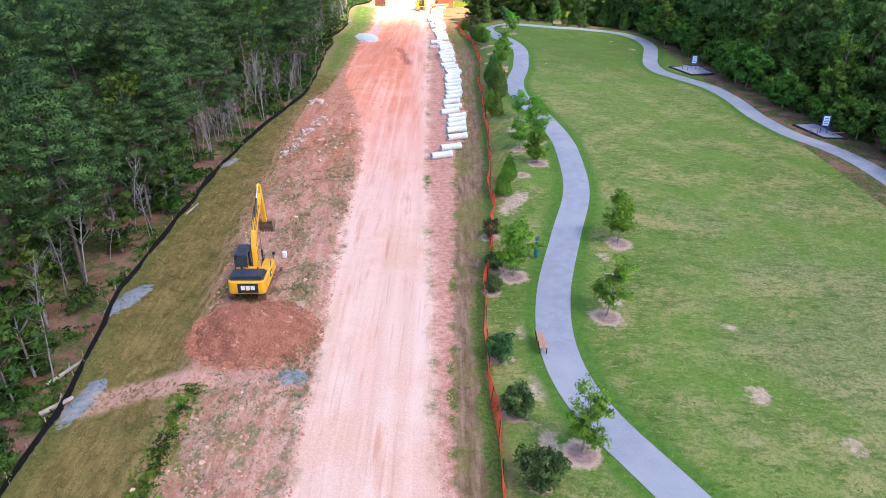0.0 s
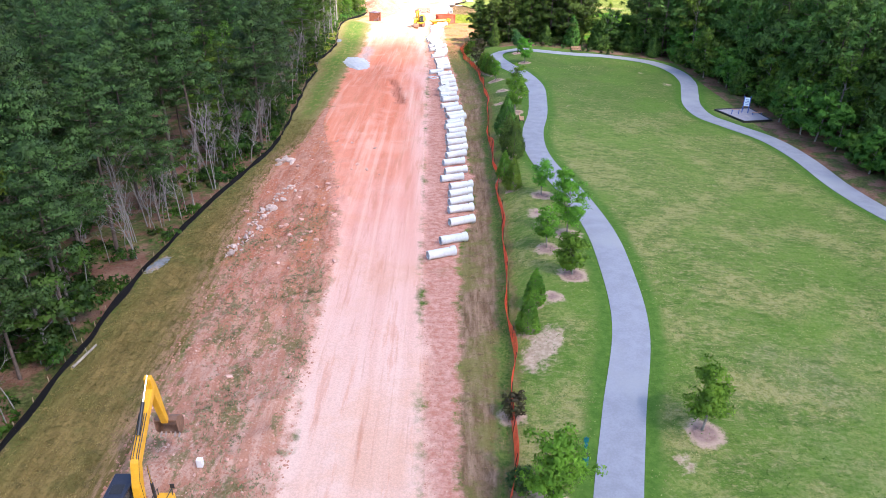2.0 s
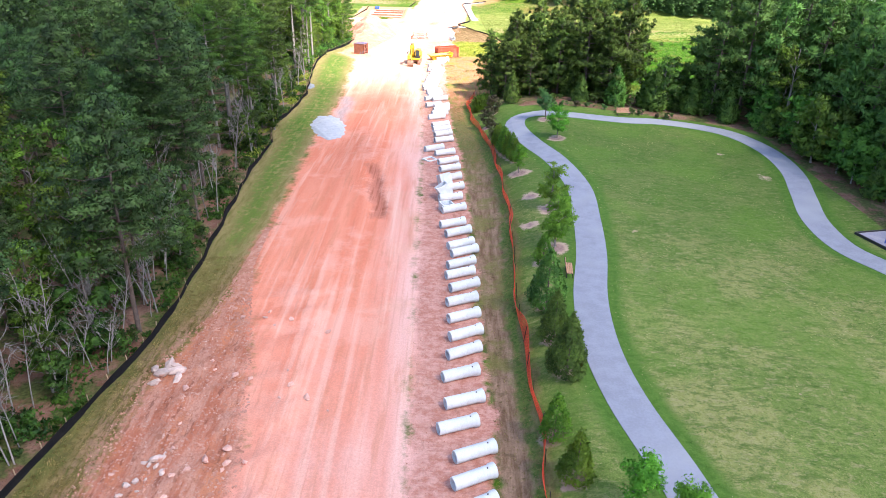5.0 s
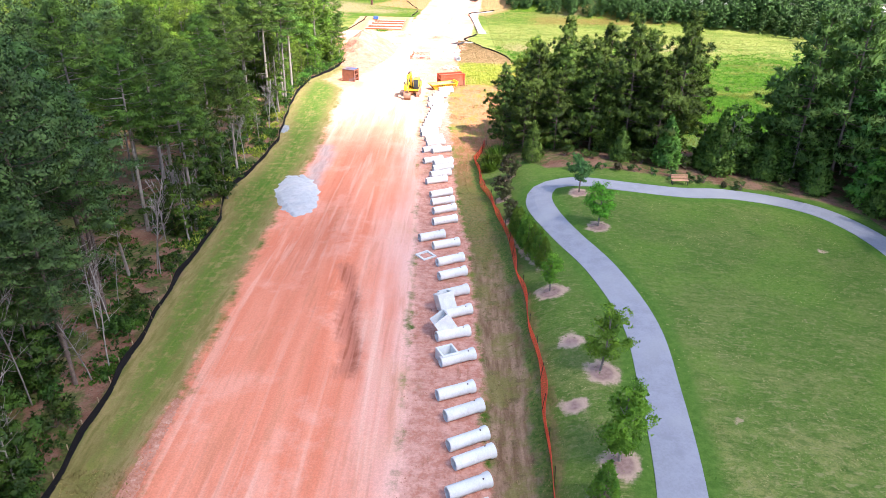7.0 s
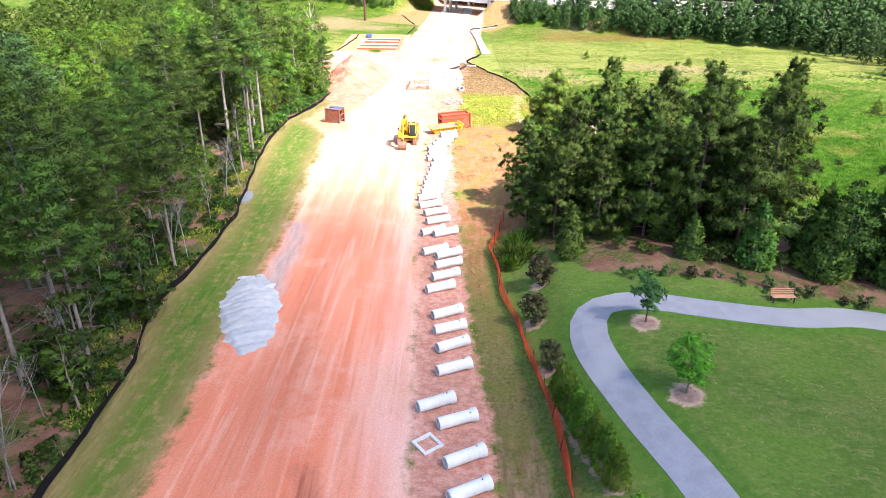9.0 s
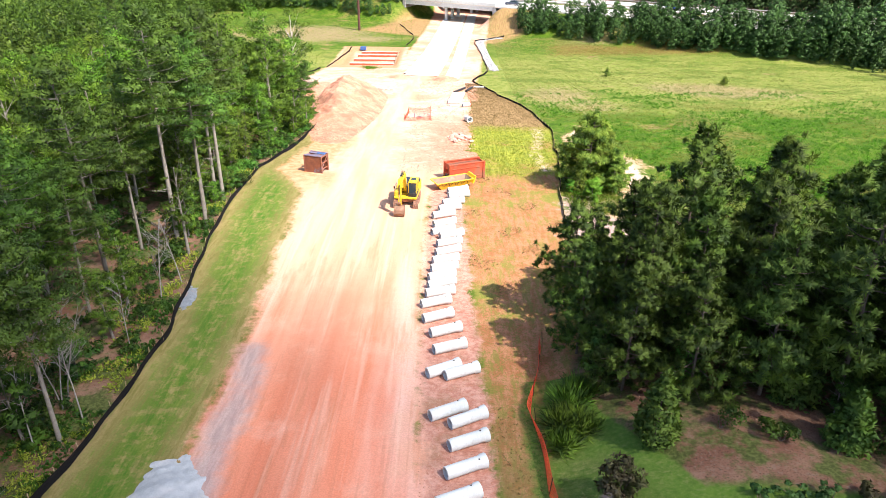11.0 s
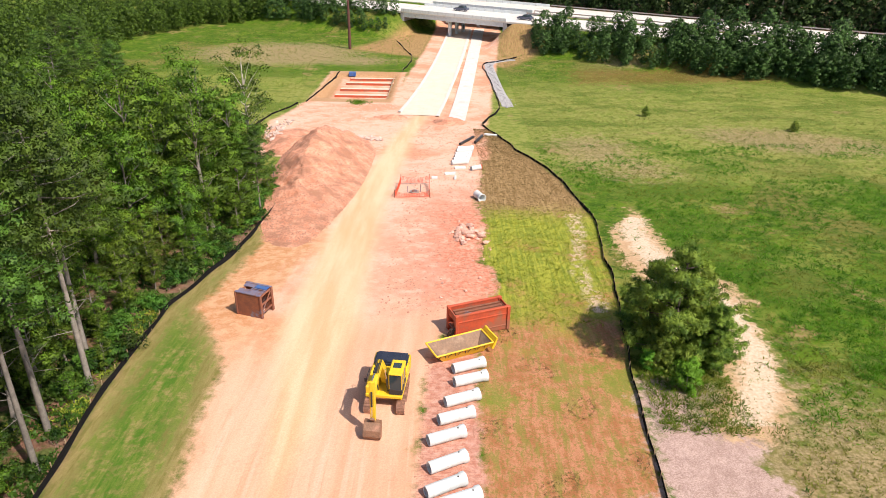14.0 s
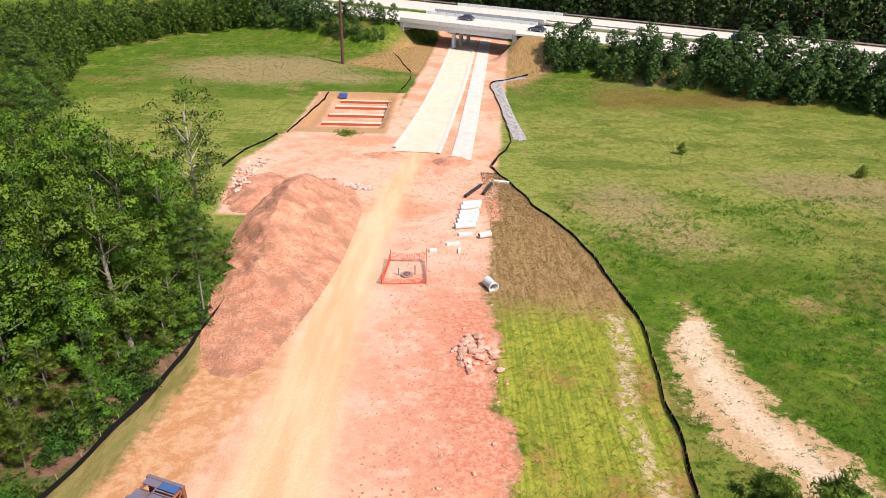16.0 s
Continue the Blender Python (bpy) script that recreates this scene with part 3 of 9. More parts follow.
    lawn = X(mul(R(n_noise(nodes, links, 0.9, 8, 0.75, pos), 0.53, 0.64), 0.5), lawn, (0.29, 0.265, 0.115))
    lawn = X(mul(R(speck, 0.5, 0.66), 0.6), lawn, (0.06, 0.125, 0.016))
    lawn = X(mul(R(n_noise(nodes, links, 7.0, 3, 0.7, pos), 0.55, 0.7), 0.45), lawn, (0.26, 0.30, 0.10))
    lawn = X(mul(R(n_math(nodes, links, "MULTIPLY_ADD", drift, 40.0, along), 75, 115), mul(R(along, 125, 100), 0.3)), lawn, (0.25, 0.30, 0.085))
    lawn = X(mul(R(along, 100, 128), 0.5), lawn, (0.066, 0.142, 0.022))
    lawn = X(mul(R(clumpy, 0.53, 0.63), 0.5), lawn, (0.070, 0.135, 0.020))
    lawn = X(mul(R(blade, 0.55, 0.68), 0.6), lawn, (0.045, 0.095, 0.014))
    lawn = X(mul(R(n_noise(nodes, links, 15.0, 2, 0.7, pos), 0.56, 0.68), 0.5), lawn, (0.30, 0.33, 0.13))
    lawn = X(R(n_noise(nodes, links, 0.42, 7, 0.68, pos), 0.675, 0.72), lawn, (0.44, 0.34, 0.22))
    thin = n_math(nodes, links, "MULTIPLY_ADD", n_math(nodes, links, "SUBTRACT", n_noise(nodes, links, 0.12, 8, 0.74, pos), 0.5), 9.0, A("worn_lawn"))
    lawn = X(mul(R(thin, 0.1, 2.0), 0.5), lawn, X(R(speck, 0.38, 0.6), (0.125, 0.15, 0.05), (0.33, 0.31, 0.17)))
    lawn = X(mul(R(n_noise(nodes, links, 1.7, 7, 0.75, pos), 0.53, 0.63), 0.6), lawn, (0.065, 0.125, 0.019))
    lawn = X(mul(R(n_noise(nodes, links, 2.6, 5, 0.7, pos), 0.55, 0.63), 0.55), lawn, (0.32, 0.30, 0.13))
    turned = nodes.new("ShaderNodeMapping")
    turned.inputs["Rotation"].default_value, turned.inputs["Scale"].default_value = (0, 0, 0.6), (0.9, 2.4, 1.0)
    links.new(pos, turned.inputs["Vector"])
    stroke, stroke2 = n_noise(nodes, links, 0.75, 7, 0.72, turned.outputs["Vector"]), n_noise(nodes, links, 1.4, 6, 0.7, turned.outputs["Vector"])
    lawn = X(mul(R(stroke, 0.50, 0.62), 0.6), lawn, (0.050, 0.118, 0.016))
    lawn = X(mul(R(stroke2, 0.54, 0.64), 0.55), lawn, (0.34, 0.305, 0.15))
    lawn = X(mul(R(along, 104, 130), 0.4), lawn, X(R(speck, 0.4, 0.6), (0.060, 0.137, 0.020), (0.105, 0.190, 0.032)))
    lawn = X(mul(R(n_noise(nodes, links, 0.085, 6, 0.62, pos), 0.47, 0.60), 0.5), lawn, X(R(speck, 0.35, 0.65), (0.078, 0.185, 0.020), (0.150, 0.265, 0.042)))
    lawn = X(zone("scuff", 2.6, 0.3), lawn, X(R(speck, 0.35, 0.65), (0.36, 0.27, 0.18), (0.58, 0.46, 0.34)))
    lawn = X(R(n_math(nodes, links, "MULTIPLY_ADD", mid, 0.8, A("path_near")), -1.1, -0.1), lawn, X(R(fine, 0.3, 0.7), (0.062, 0.150, 0.020), (0.10, 0.20, 0.032)))
    col = X(zone("lawn", 0.4, 0.25), col, lawn)
    # verge by the wood: straw-coloured at first, greener further on
    straw = X(R(streak, 0.35, 0.65), (0.155, 0.115, 0.036), (0.30, 0.22, 0.08))
    straw = X(mul(R(mid, 0.48, 0.66), 0.65), straw, (0.10, 0.115, 0.026))
    straw = X(mul(R(A("woodland"), -2.4, -0.2), 0.65), straw, X(R(speck, 0.4, 0.6), (0.070, 0.115, 0.024), (0.14, 0.155, 0.04)))
    straw = X(mul(R(clumpy, 0.52, 0.62), 0.55), straw, (0.075, 0.070, 0.022))
    straw = X(mul(mul(R(A("bank"), -2.6, -0.3), R(streak, 0.42, 0.56)), 0.8), straw, (0.42, 0.245, 0.175))
    straw = X(mul(R(speck, 0.6, 0.72), 0.5), straw, (0.32, 0.24, 0.11))
    straw = X(mul(R(blade, 0.54, 0.68), 0.6), straw, (0.07, 0.062, 0.018))
    sward = X(R(streak, 0.35, 0.65), (0.060, 0.165, 0.016), (0.165, 0.215, 0.042))
    sward = X(mul(R(blade, 0.55, 0.7), 0.5), sward, (0.04, 0.10, 0.012))
    bare = X(R(streak, 0.35, 0.65), (0.185, 0.175, 0.05), (0.36, 0.275, 0.125))
    green = X(mul(R(n_math(nodes, links, "MULTIPLY_ADD", n_math(nodes, links, "SUBTRACT", streak, 0.5), 8.0, A("verge")), 0.3, 2.2), R(clumpy, 0.62, 0.46, 0.35, 1.0)), bare, sward)
    verge = X(R(n_math(nodes, links, "MULTIPLY_ADD", drift, 30.0, along), 112, 136), straw, green)
    col = X(zone("verge", 0.5, 0.3), col, verge)
    # strip between pipes and fence
    dry = X(R(streak, 0.33, 0.67), (0.165, 0.10, 0.055), (0.35, 0.235, 0.155))
    dry = X(mul(R(drift, 0.5, 0.6), 0.7), dry, (0.16, 0.17, 0.04))
    dry = X(mul(R(fine, 0.6, 0.7), 0.5), dry, (0.46, 0.31, 0.22))
    dry = X(mul(R(clumpy, 0.55, 0.64), 0.6), dry, (0.10, 0.075, 0.032))
    dry = X(mul(R(blade, 0.57, 0.7), 0.5), dry, (0.09, 0.055, 0.025))
    dry = X(mul(R(n_math(nodes, links, "MULTIPLY_ADD", clumpy, 40.0, along), 146, 166), 0.8), dry, X(R(speck, 0.4, 0.6), (0.075, 0.115, 0.022), (0.19, 0.165, 0.055)))
    dry2 = X(R(n_math(nodes, links, "ADD", mul(streak, 0.5), mul(clumpy, 0.5)), 0.42, 0.58), (0.38, 0.16, 0.072), (0.52, 0.24, 0.135))
    dry2 = X(mul(R(speck, 0.48, 0.62), 0.65), dry2, (0.20, 0.195, 0.045))
    dry2 = X(mul(mul(R(n_noise(nodes, links, 0.16, 6, 0.68, pos), 0.50, 0.62), R(speck, 0.3, 0.6, 0.5, 1.0)), 0.9), dry2, (0.19, 0.245, 0.035))
    dry2 = X(mul(R(n_noise(nodes, links, 1.0, 6, 0.7, pos, (1.6, 0.35, 1.0)), 0.50, 0.60), 0.65), dry2, (0.225, 0.225, 0.05))
    lush = X(R(n_math(nodes, links, "ADD", mul(ruts, 0.5), mul(clumpy, 0.5)), 0.42, 0.58), (0.36, 0.385, 0.055), (0.19, 0.25, 0.032))
    lush = X(mul(R(blade, 0.54, 0.68), 0.55), lush, (0.36, 0.34, 0.11))
    lush = X(mul(R(drift, 0.56, 0.64), 0.6), lush, (0.33, 0.22, 0.09))
    dry2 = X(mul(mul(R(n_math(nodes, links, "MULTIPLY_ADD", mid, 16.0, along), 214, 226), R(mul(along, -1.0), -247, -239)), R(drift, 0.66, 0.5)), dry2, lush)
    dry2 = X(R(n_math(nodes, links, "MULTIPLY_ADD", mid, 10.0, along), 240, 248), dry2, X(R(streak, 0.35, 0.65), (0.23, 0.145, 0.06), (0.40, 0.27, 0.13)))
    dry2 = X(mul(zone("seam", 2.2, 0.5), R(clumpy, 0.42, 0.56)), dry2, (0.66, 0.50, 0.36))
    dry2 = X(mul(R(blade, 0.56, 0.7), 0.45), dry2, (0.12, 0.10, 0.03))
    strip = X(R(n_math(nodes, links, "MULTIPLY_ADD", mid, 24.0, along), 158, 184), dry, dry2)
    col = X(zone("strip", 1.6, 0.4), col, strip)
    col = X(zone("netside", 1.6, 0.35), col, X(R(speck, 0.4, 0.6), (0.062, 0.125, 0.02), (0.15, 0.20, 0.045)))
    # red banks, with weeds and pale stones
    gully = n_noise(nodes, links, 1.0, 7, 0.68, pos, (1.5, 0.22, 1.0))
    bank = X(R(gully, 0.40, 0.60), (0.46, 0.165, 0.095), (0.54, 0.285, 0.20))
    bank = X(mul(R(n_noise(nodes, links, 1.0, 6, 0.7, pos, (0.55, 0.1, 1.0)), 0.50, 0.60), 0.7), bank, (0.56, 0.215, 0.105))
    bank = X(mul(R(n_noise(nodes, links, 1.0, 7, 0.7, pos, (2.2, 0.5, 1.0)), 0.54, 0.62), 0.7), bank, (0.235, 0.095, 0.06))
    bank = X(mul(R(n_math(nodes, links, "MULTIPLY_ADD", drift, 30.0, along), 96, 68), 0.75), bank, X(R(gully, 0.4, 0.6), (0.42, 0.235, 0.165), (0.56, 0.385, 0.30)))
    bank = X(mul(R(clumpy, 0.52, 0.62), 0.55), bank, (0.36, 0.145, 0.09))
    bank = X(mul(mul(R(n_noise(nodes, links, 1.0, 6, 0.7, pos, (0.8, 0.35, 1.0)), 0.50, 0.60), R(along, 92, 60)), 0.8), bank, X(R(speck, 0.4, 0.6), (0.10, 0.125, 0.035), (0.25, 0.20, 0.10)))
    bank = X(mul(R(speck, 0.58, 0.68), 0.8), bank, (0.64, 0.46, 0.37))
    bank = X(mul(R(blade, 0.56, 0.68), 0.7), bank, (0.27, 0.11, 0.07))
    col = X(zone("bank", 1.9, 0.5), col, bank)
    col = X(zone("crossing", 0.6, 0.35), col, X(R(streak, 0.3, 0.7), (0.46, 0.25, 0.185), (0.56, 0.35, 0.27)))
    rough = X(R(fine, 0.33, 0.67), (0.48, 0.21, 0.15), (0.64, 0.37, 0.295))
    rough = X(mul(R(streak, 0.6, 0.7), 0.6), rough, (0.33, 0.17, 0.11))
    rough = X(mul(R(drift, 0.58, 0.66), 0.5), rough, (0.31, 0.19, 0.105))
    rough = X(mul(R(n_noise(nodes, links, 1.0, 3, 0.6, pos, (0.8, 3.2, 1.0)), 0.5, 0.68), 0.4), rough, (0.40, 0.175, 0.125))
    col = X(zone("rough", 2.0, 0.35), col, rough)
    # graded clay: pale and pink to the right, orange to the left further on
    pale = X(R(tracks, 0.25, 0.75), (0.74, 0.39, 0.305), (0.82, 0.51, 0.43))
    pale = X(R(along, 85, 45), pale, X(R(tracks, 0.25, 0.75), (0.71, 0.465, 0.365), (0.80, 0.585, 0.49)))
    pale = X(mul(R(drift, 0.45, 0.62), 0.4), pale, (0.66, 0.36, 0.22))
    orange = X(R(tracks, 0.2, 0.8), (0.72, 0.225, 0.125), (0.82, 0.335, 0.215))
    orange = X(mul(R(drift, 0.5, 0.62), 0.55), orange, (0.84, 0.42, 0.31))
    worn = n_math(nodes, links, "MULTIPLY_ADD", n_math(nodes, links, "SUBTRACT", n_math(nodes, links, "ADD", mul(tracks, 0.5), mul(drift, 0.5)), 0.5), 6.0, A("across"))
    clay = X(mul(R(n_math(nodes, links, "MULTIPLY_ADD", drift, 40.0, along), 88, 128), R(worn, 9.8, 6.4)), pale, orange)
    pale2 = X(R(tracks, 0.3, 0.7), (0.70, 0.385, 0.25), (0.76, 0.485, 0.345))
    clay = X(R(n_math(nodes, links, "MULTIPLY_ADD", drift, 24.0, along), 172, 204), clay, pale2)
    churn = X(R(drift, 0.4, 0.6), (0.70, 0.37, 0.26), (0.78, 0.51, 0.40))
    churn = X(mul(R(fine, 0.58, 0.68), 0.45), churn, (0.58, 0.25, 0.16))
    churn = X(mul(R(n_math(nodes, links, "MULTIPLY_ADD", n_math(nodes, links, "SUBTRACT", clumpy, 0.5), 9.0, A("across")), 5.5, 8.5), mul(R(along, 206, 218), R(along, 252, 236))), churn, X(R(fine, 0.4, 0.6), (0.60, 0.215, 0.135), (0.70, 0.34, 0.24)))
    churn = X(mul(R(n_noise(nodes, links, 0.5, 7, 0.7, pos), 0.55, 0.63), 0.6), churn, (0.74, 0.50, 0.38))
    churn = X(mul(R(speck, 0.62, 0.70), 0.6), churn, (0.36, 0.14, 0.09))
    clay = X(R(n_math(nodes, links, "MULTIPLY_ADD", mid, 12.0, along), 214, 224), clay, churn)
    clay = X(mul(R(n_math(nodes, links, "MULTIPLY_ADD", mid, 10.0, along), 206, 217), R(worn, 3.6, 1.6)), clay, X(R(clumpy, 0.4, 0.6), (0.56, 0.275, 0.135), (0.66, 0.40, 0.24)))
    clay = X(mul(R(n_noise(nodes, links, 1.0, 4, 0.5, pos, (1.5, 0.035, 1.0)), 0.52, 0.66), R(along, 212, 190, 0.0, 0.32)), clay, (0.86, 0.60, 0.48))
    clay = X(mul(R(n_noise(nodes, links, 1.0, 6, 0.65, pos, (0.9, 0.09, 1.0)), 0.54, 0.66), R(along, 212, 190, 0.0, 0.4)), clay, (0.60, 0.24, 0.13))
    clay = X(mul(R(ruts, 0.58, 0.68), R(along, 212, 190, 0.0, 0.2)), clay, (0.45, 0.19, 0.11))
    clay = X(mul(R(speck, 0.66, 0.72), 0.3), clay, (0.74, 0.55, 0.46))
    col = X(zone("clay", 2.2, 0.6), col, clay)
    col = X(mul(zone("stone_dust", 1.6, 0.9), 0.75), col, X(R(streak, 0.35, 0.65), (0.30, 0.29, 0.30), (0.46, 0.42, 0.41)))
    low = X(R(drift, 0.4, 0.6), (0.68, 0.33, 0.21), (0.77, 0.50, 0.38))
    low = X(mul(R(clumpy, 0.54, 0.63), 0.5), low, (0.60, 0.24, 0.14))
    col = X(zone("low_site", 1.5, 0.6), col, low)
    col = X(mul(zone("pit_rim", 1.0, 0.6), 0.85), col, X(R(speck, 0.4, 0.6), (0.36, 0.20, 0.085), (0.50, 0.32, 0.17)))
    col = X(mul(zone("cutting", 2.0, 2.0), R(A("low_site"), 1.0, -1.0)), col, X(R(streak, 0.35, 0.65), (0.29, 0.19, 0.08), (0.42, 0.27, 0.125)))
    haul = X(R(tracks, 0.3, 0.7), (0.68, 0.45, 0.26), (0.78, 0.59, 0.39))
    col = X(mul(zone("haul", 1.0, 1.2), 0.9), col, haul)
    col = X(mul(zone("rut", 1.2, 0.45), 0.95), col, X(R(ruts, 0.4, 0.6), (0.36, 0.115, 0.065), (0.54, 0.20, 0.13)))
    col = X(zone("spoil", 0.3, 0.2), col, X(R(fine, 0.35, 0.65), (0.38, 0.14, 0.08), (0.55, 0.25, 0.155)))
    pad = X(R(n_math(nodes, links, "ADD", mul(blade, 0.6), mul(ragged, 0.4)), 0.4, 0.6), (0.36, 0.245, 0.21), (0.58, 0.43, 0.38))
    pad = X(mul(R(clumpy, 0.55, 0.66), 0.6), pad, (0.42, 0.29, 0.25))
    pad = X(mul(R(drift, 0.54, 0.62), 0.55), pad, (0.20, 0.21, 0.07))
    col = X(zone("gravel_pad", 5.0, 0.6), col, pad)
    sand = X(R(n_math(nodes, links, "MULTIPLY_ADD", n_math(nodes, links, "SUBTRACT", clumpy, 0.5), 5.0, A("sand_mid")), -0.8, 0.7), X(R(fine, 0.3, 0.7), (0.50, 0.33, 0.19), (0.60, 0.42, 0.26)), X(R(speck, 0.35, 0.65), (0.60, 0.45, 0.32), (0.76, 0.63, 0.48)))
    sand = X(mul(R(clumpy, 0.56, 0.62), R(A("sand_mid"), 1.3, -0.5, 0.25, 1.0)), sand, X(R(speck, 0.4, 0.6), (0.10, 0.13, 0.03), (0.28, 0.22, 0.10)))
    col = X(zone("sand", 5.5, 0.5), col, sand)
    # leaf litter under the trees
    litter = X(R(mid, 0.35, 0.65), (0.18, 0.085, 0.058), (0.28, 0.165, 0.115))
    litter = X(mul(R(speck, 0.5, 0.66), 0.6), litter, (0.27, 0.20, 0.155))
    litter = X(mul(R(blade, 0.52, 0.66), 0.7), litter, (0.045, 0.028, 0.018))
    litter = X(mul(R(n_noise(nodes, links, 0.5, 6, 0.65, pos), 0.44, 0.58), 0.85), litter, X(R(speck, 0.4, 0.6), (0.035, 0.07, 0.014), (0.10, 0.15, 0.035)))
    col = X(zone("woodland", 0.7, 0.4), col, litter)
    ring = X(R(n_math(nodes, links, "MULTIPLY_ADD", mid, 0.5, A("mulch")), 0.4, 0.75), (0.50, 0.37, 0.28), X(R(speck, 0.35, 0.65), (0.27, 0.175, 0.15), (0.39, 0.275, 0.24)))
    col = X(zone("mulch", 1.5, 0.2), col, ring)
    col = X(mul(R(grit, 0.3, 0.7), 0.30), col, n_mix(nodes, links, 1.0, col, (0.45, 0.45, 0.45), "MULTIPLY"))
    links.new(col, b.inputs["Base Color"])
    b.inputs["Roughness"].default_value = 0.95
    b.inputs["Specular IOR Level"].default_value = 0.15
    ridge = nodes.new("ShaderNodeTexWave")
    ridge.bands_direction = "Y"
    for key, val in (("Scale", 1.5), ("Distortion", 9.0), ("Detail", 4.0), ("Detail Scale", 0.9)):
        ridge.inputs[key].default_value = val
    links.new(pos, ridge.inputs["Vector"])
    ridged = mul(mul(ridge.outputs["Fac"], 0.22), zone("rough", 0.5, 0.3))
    n_bump(nodes, links, b, n_math(nodes, links, "ADD", n_math(nodes, links, "ADD", fine, mul(grit, 0.35)), ridged), 0.6, 0.12)
    return m


gm.materials.append(ground_material())
ground = tagged(new("ground", gm), "red clay, mown lawn, straw and rough field grass", "ground", kind="structure")


def ribbon(name, line, width, mat, lift=0.05, kerb=0.0, parent=None):
    """A slab that follows the land along a line, with turned-down edges."""
    d = np.gradient(line, axis=0)
    d /= np.linalg.norm(d, axis=1)[:, None]
    n = np.stack([d[:, 1], -d[:, 0]], 1)
    cols = []
    for u, dz in ((-0.5, -0.35), (-0.5, 0.0), (-0.17, 0.015), (0.17, 0.015), (0.5, 0.0), (0.5, -0.35)):
        q = line + n * u * width
        cols.append(np.column_stack([q, land_rough(q[:, 0], q[:, 1]) + lift + dz]))
    v = np.stack(cols, 1)
    rows, c = v.shape[:2]
    faces = [(r * c + j, r * c + j + 1, (r + 1) * c + j + 1, (r + 1) * c + j) for r in range(rows - 1) for j in range(c - 1)]
    return part(name, mesh_np(name, v.reshape(-1, 3), faces, mat), mat, parent)


tagged(ribbon("path", LOOP_LINE, 2.45, M["asphalt_path"], 0.035), "smooth grey asphalt footpath that winds round the lawn", "path", kind="structure")

# ---- trees ----
def tube(points, radii, seg=6):
    """Verts and faces of a tapering tube along points."""
    pts = np.array(points, float)
    verts, faces = [], []
    for j, p in enumerate(pts):
        d = Vector(pts[min(j + 1, len(pts) - 1)] - pts[max(j - 1, 0)]).normalized()
        q = d.to_track_quat("Z", "Y")
        for a in range(seg):
            t = 2 * math.pi * a / seg
            verts.append(Vector(p) + q @ Vector((math.cos(t) * radii[j], math.sin(t) * radii[j], 0)))
    for j in range(len(pts) - 1):
        for a in range(seg):
            b = (a + 1) % seg
            faces.append((j * seg + a, j * seg + b, (j + 1) * seg + b, (j + 1) * seg + a))
    return verts, faces


def join_tubes(tubes):
    V, F = [], []
    for v, f in tubes:
        o = len(V)
        V += v
        F += [tuple(i + o for i in g) for g in f]
    return V, F


def spray(rng, centres, sizes, per, length, width, up=0.3, flat=0.0):
    """Needle tufts or grass: slim blades that stand out from the middle of each clump. Gives points, faces and soft normals."""
    n = len(centres)
    c = np.repeat(np.asarray(centres), per, 0)
    s = np.repeat(np.asarray(sizes), per)[:, None]
    d = rng.normal(size=(n * per, 3))
    d[:, 2] = d[:, 2] * (1 - flat) + up
    d /= np.linalg.norm(d, axis=1)[:, None]
    side = np.cross(d, rng.normal(size=d.shape))
    side /= np.linalg.norm(side, axis=1)[:, None] + 1e-9
    root = c + d * s * 0.12
    tip = c + d * s * length * rng.uniform(0.7, 1.15, (n * per, 1))
    w = s * width * rng.uniform(0.7, 1.2, (n * per, 1))
    mid = root + (tip - root) * rng.uniform(0.25, 0.6, (n * per, 1))
    return facing(np.stack([mid + side * w, tip, mid - side * w - (tip - root) * 0.25], 1), d + np.array((0, 0, 0.5)))


def facing(tri, out, share=0.1):
    """Triangles wound to face outwards, with the tuft's rounded normals at their corners."""
    n = np.cross(tri[:, 1] - tri[:, 0], tri[:, 2] - tri[:, 0])
    turn = (n * out).sum(1) < 0
    tri[turn] = tri[turn][:, ::-1]
    n[turn] *= -1
    n = n / (np.linalg.norm(n, axis=1)[:, None] + 1e-9)
    out = out / (np.linalg.norm(out, axis=1)[:, None] + 1e-9) + share * n
    out /= np.linalg.norm(out, axis=1)[:, None] + 1e-9
    return tri.reshape(-1, 3), np.arange(len(tri) * 3).reshape(-1, 3), np.repeat(out, 3, 0)


def puffs(rng, centres, radii, per, leaf, flat=0.8, jitter=0.55, slim=0.55, spike=0.3, shell=0.6):
    """Rounded tufts of foliage: small leaves that face outwards all round each tuft, ragged at the edge."""
    c = np.repeat(np.asarray(centres, float), per, 0)
    r = np.repeat(np.asarray(radii, float), per)[:, None]
    n = len(c)
    d = rng.normal(size=(n, 3))
    d /= np.linalg.norm(d, axis=1)[:, None]
    d[:, 2] = np.where(d[:, 2] < -0.35, -0.6 * d[:, 2], d[:, 2])
    at = c + d * r * np.array((1, 1, flat)) * rng.uniform(shell, 1.08, (n, 1))
    out = d + rng.normal(size=(n, 3)) * jitter
    out /= np.linalg.norm(out, axis=1)[:, None]
    t1 = np.cross(out, rng.normal(size=(n, 3)))
    t1 /= np.linalg.norm(t1, axis=1)[:, None] + 1e-9
    t2 = np.cross(out, t1)
    t1 = t1 + d * spike
    size = leaf * rng.uniform(0.65, 1.35, (n, 1))
    return facing(np.stack([at + t1 * size, at - t1 * size * 0.6 + t2 * size * slim, at - t1 * size * 0.6 - t2 * size * slim], 1), d + np.array((0, 0, 0.25)))


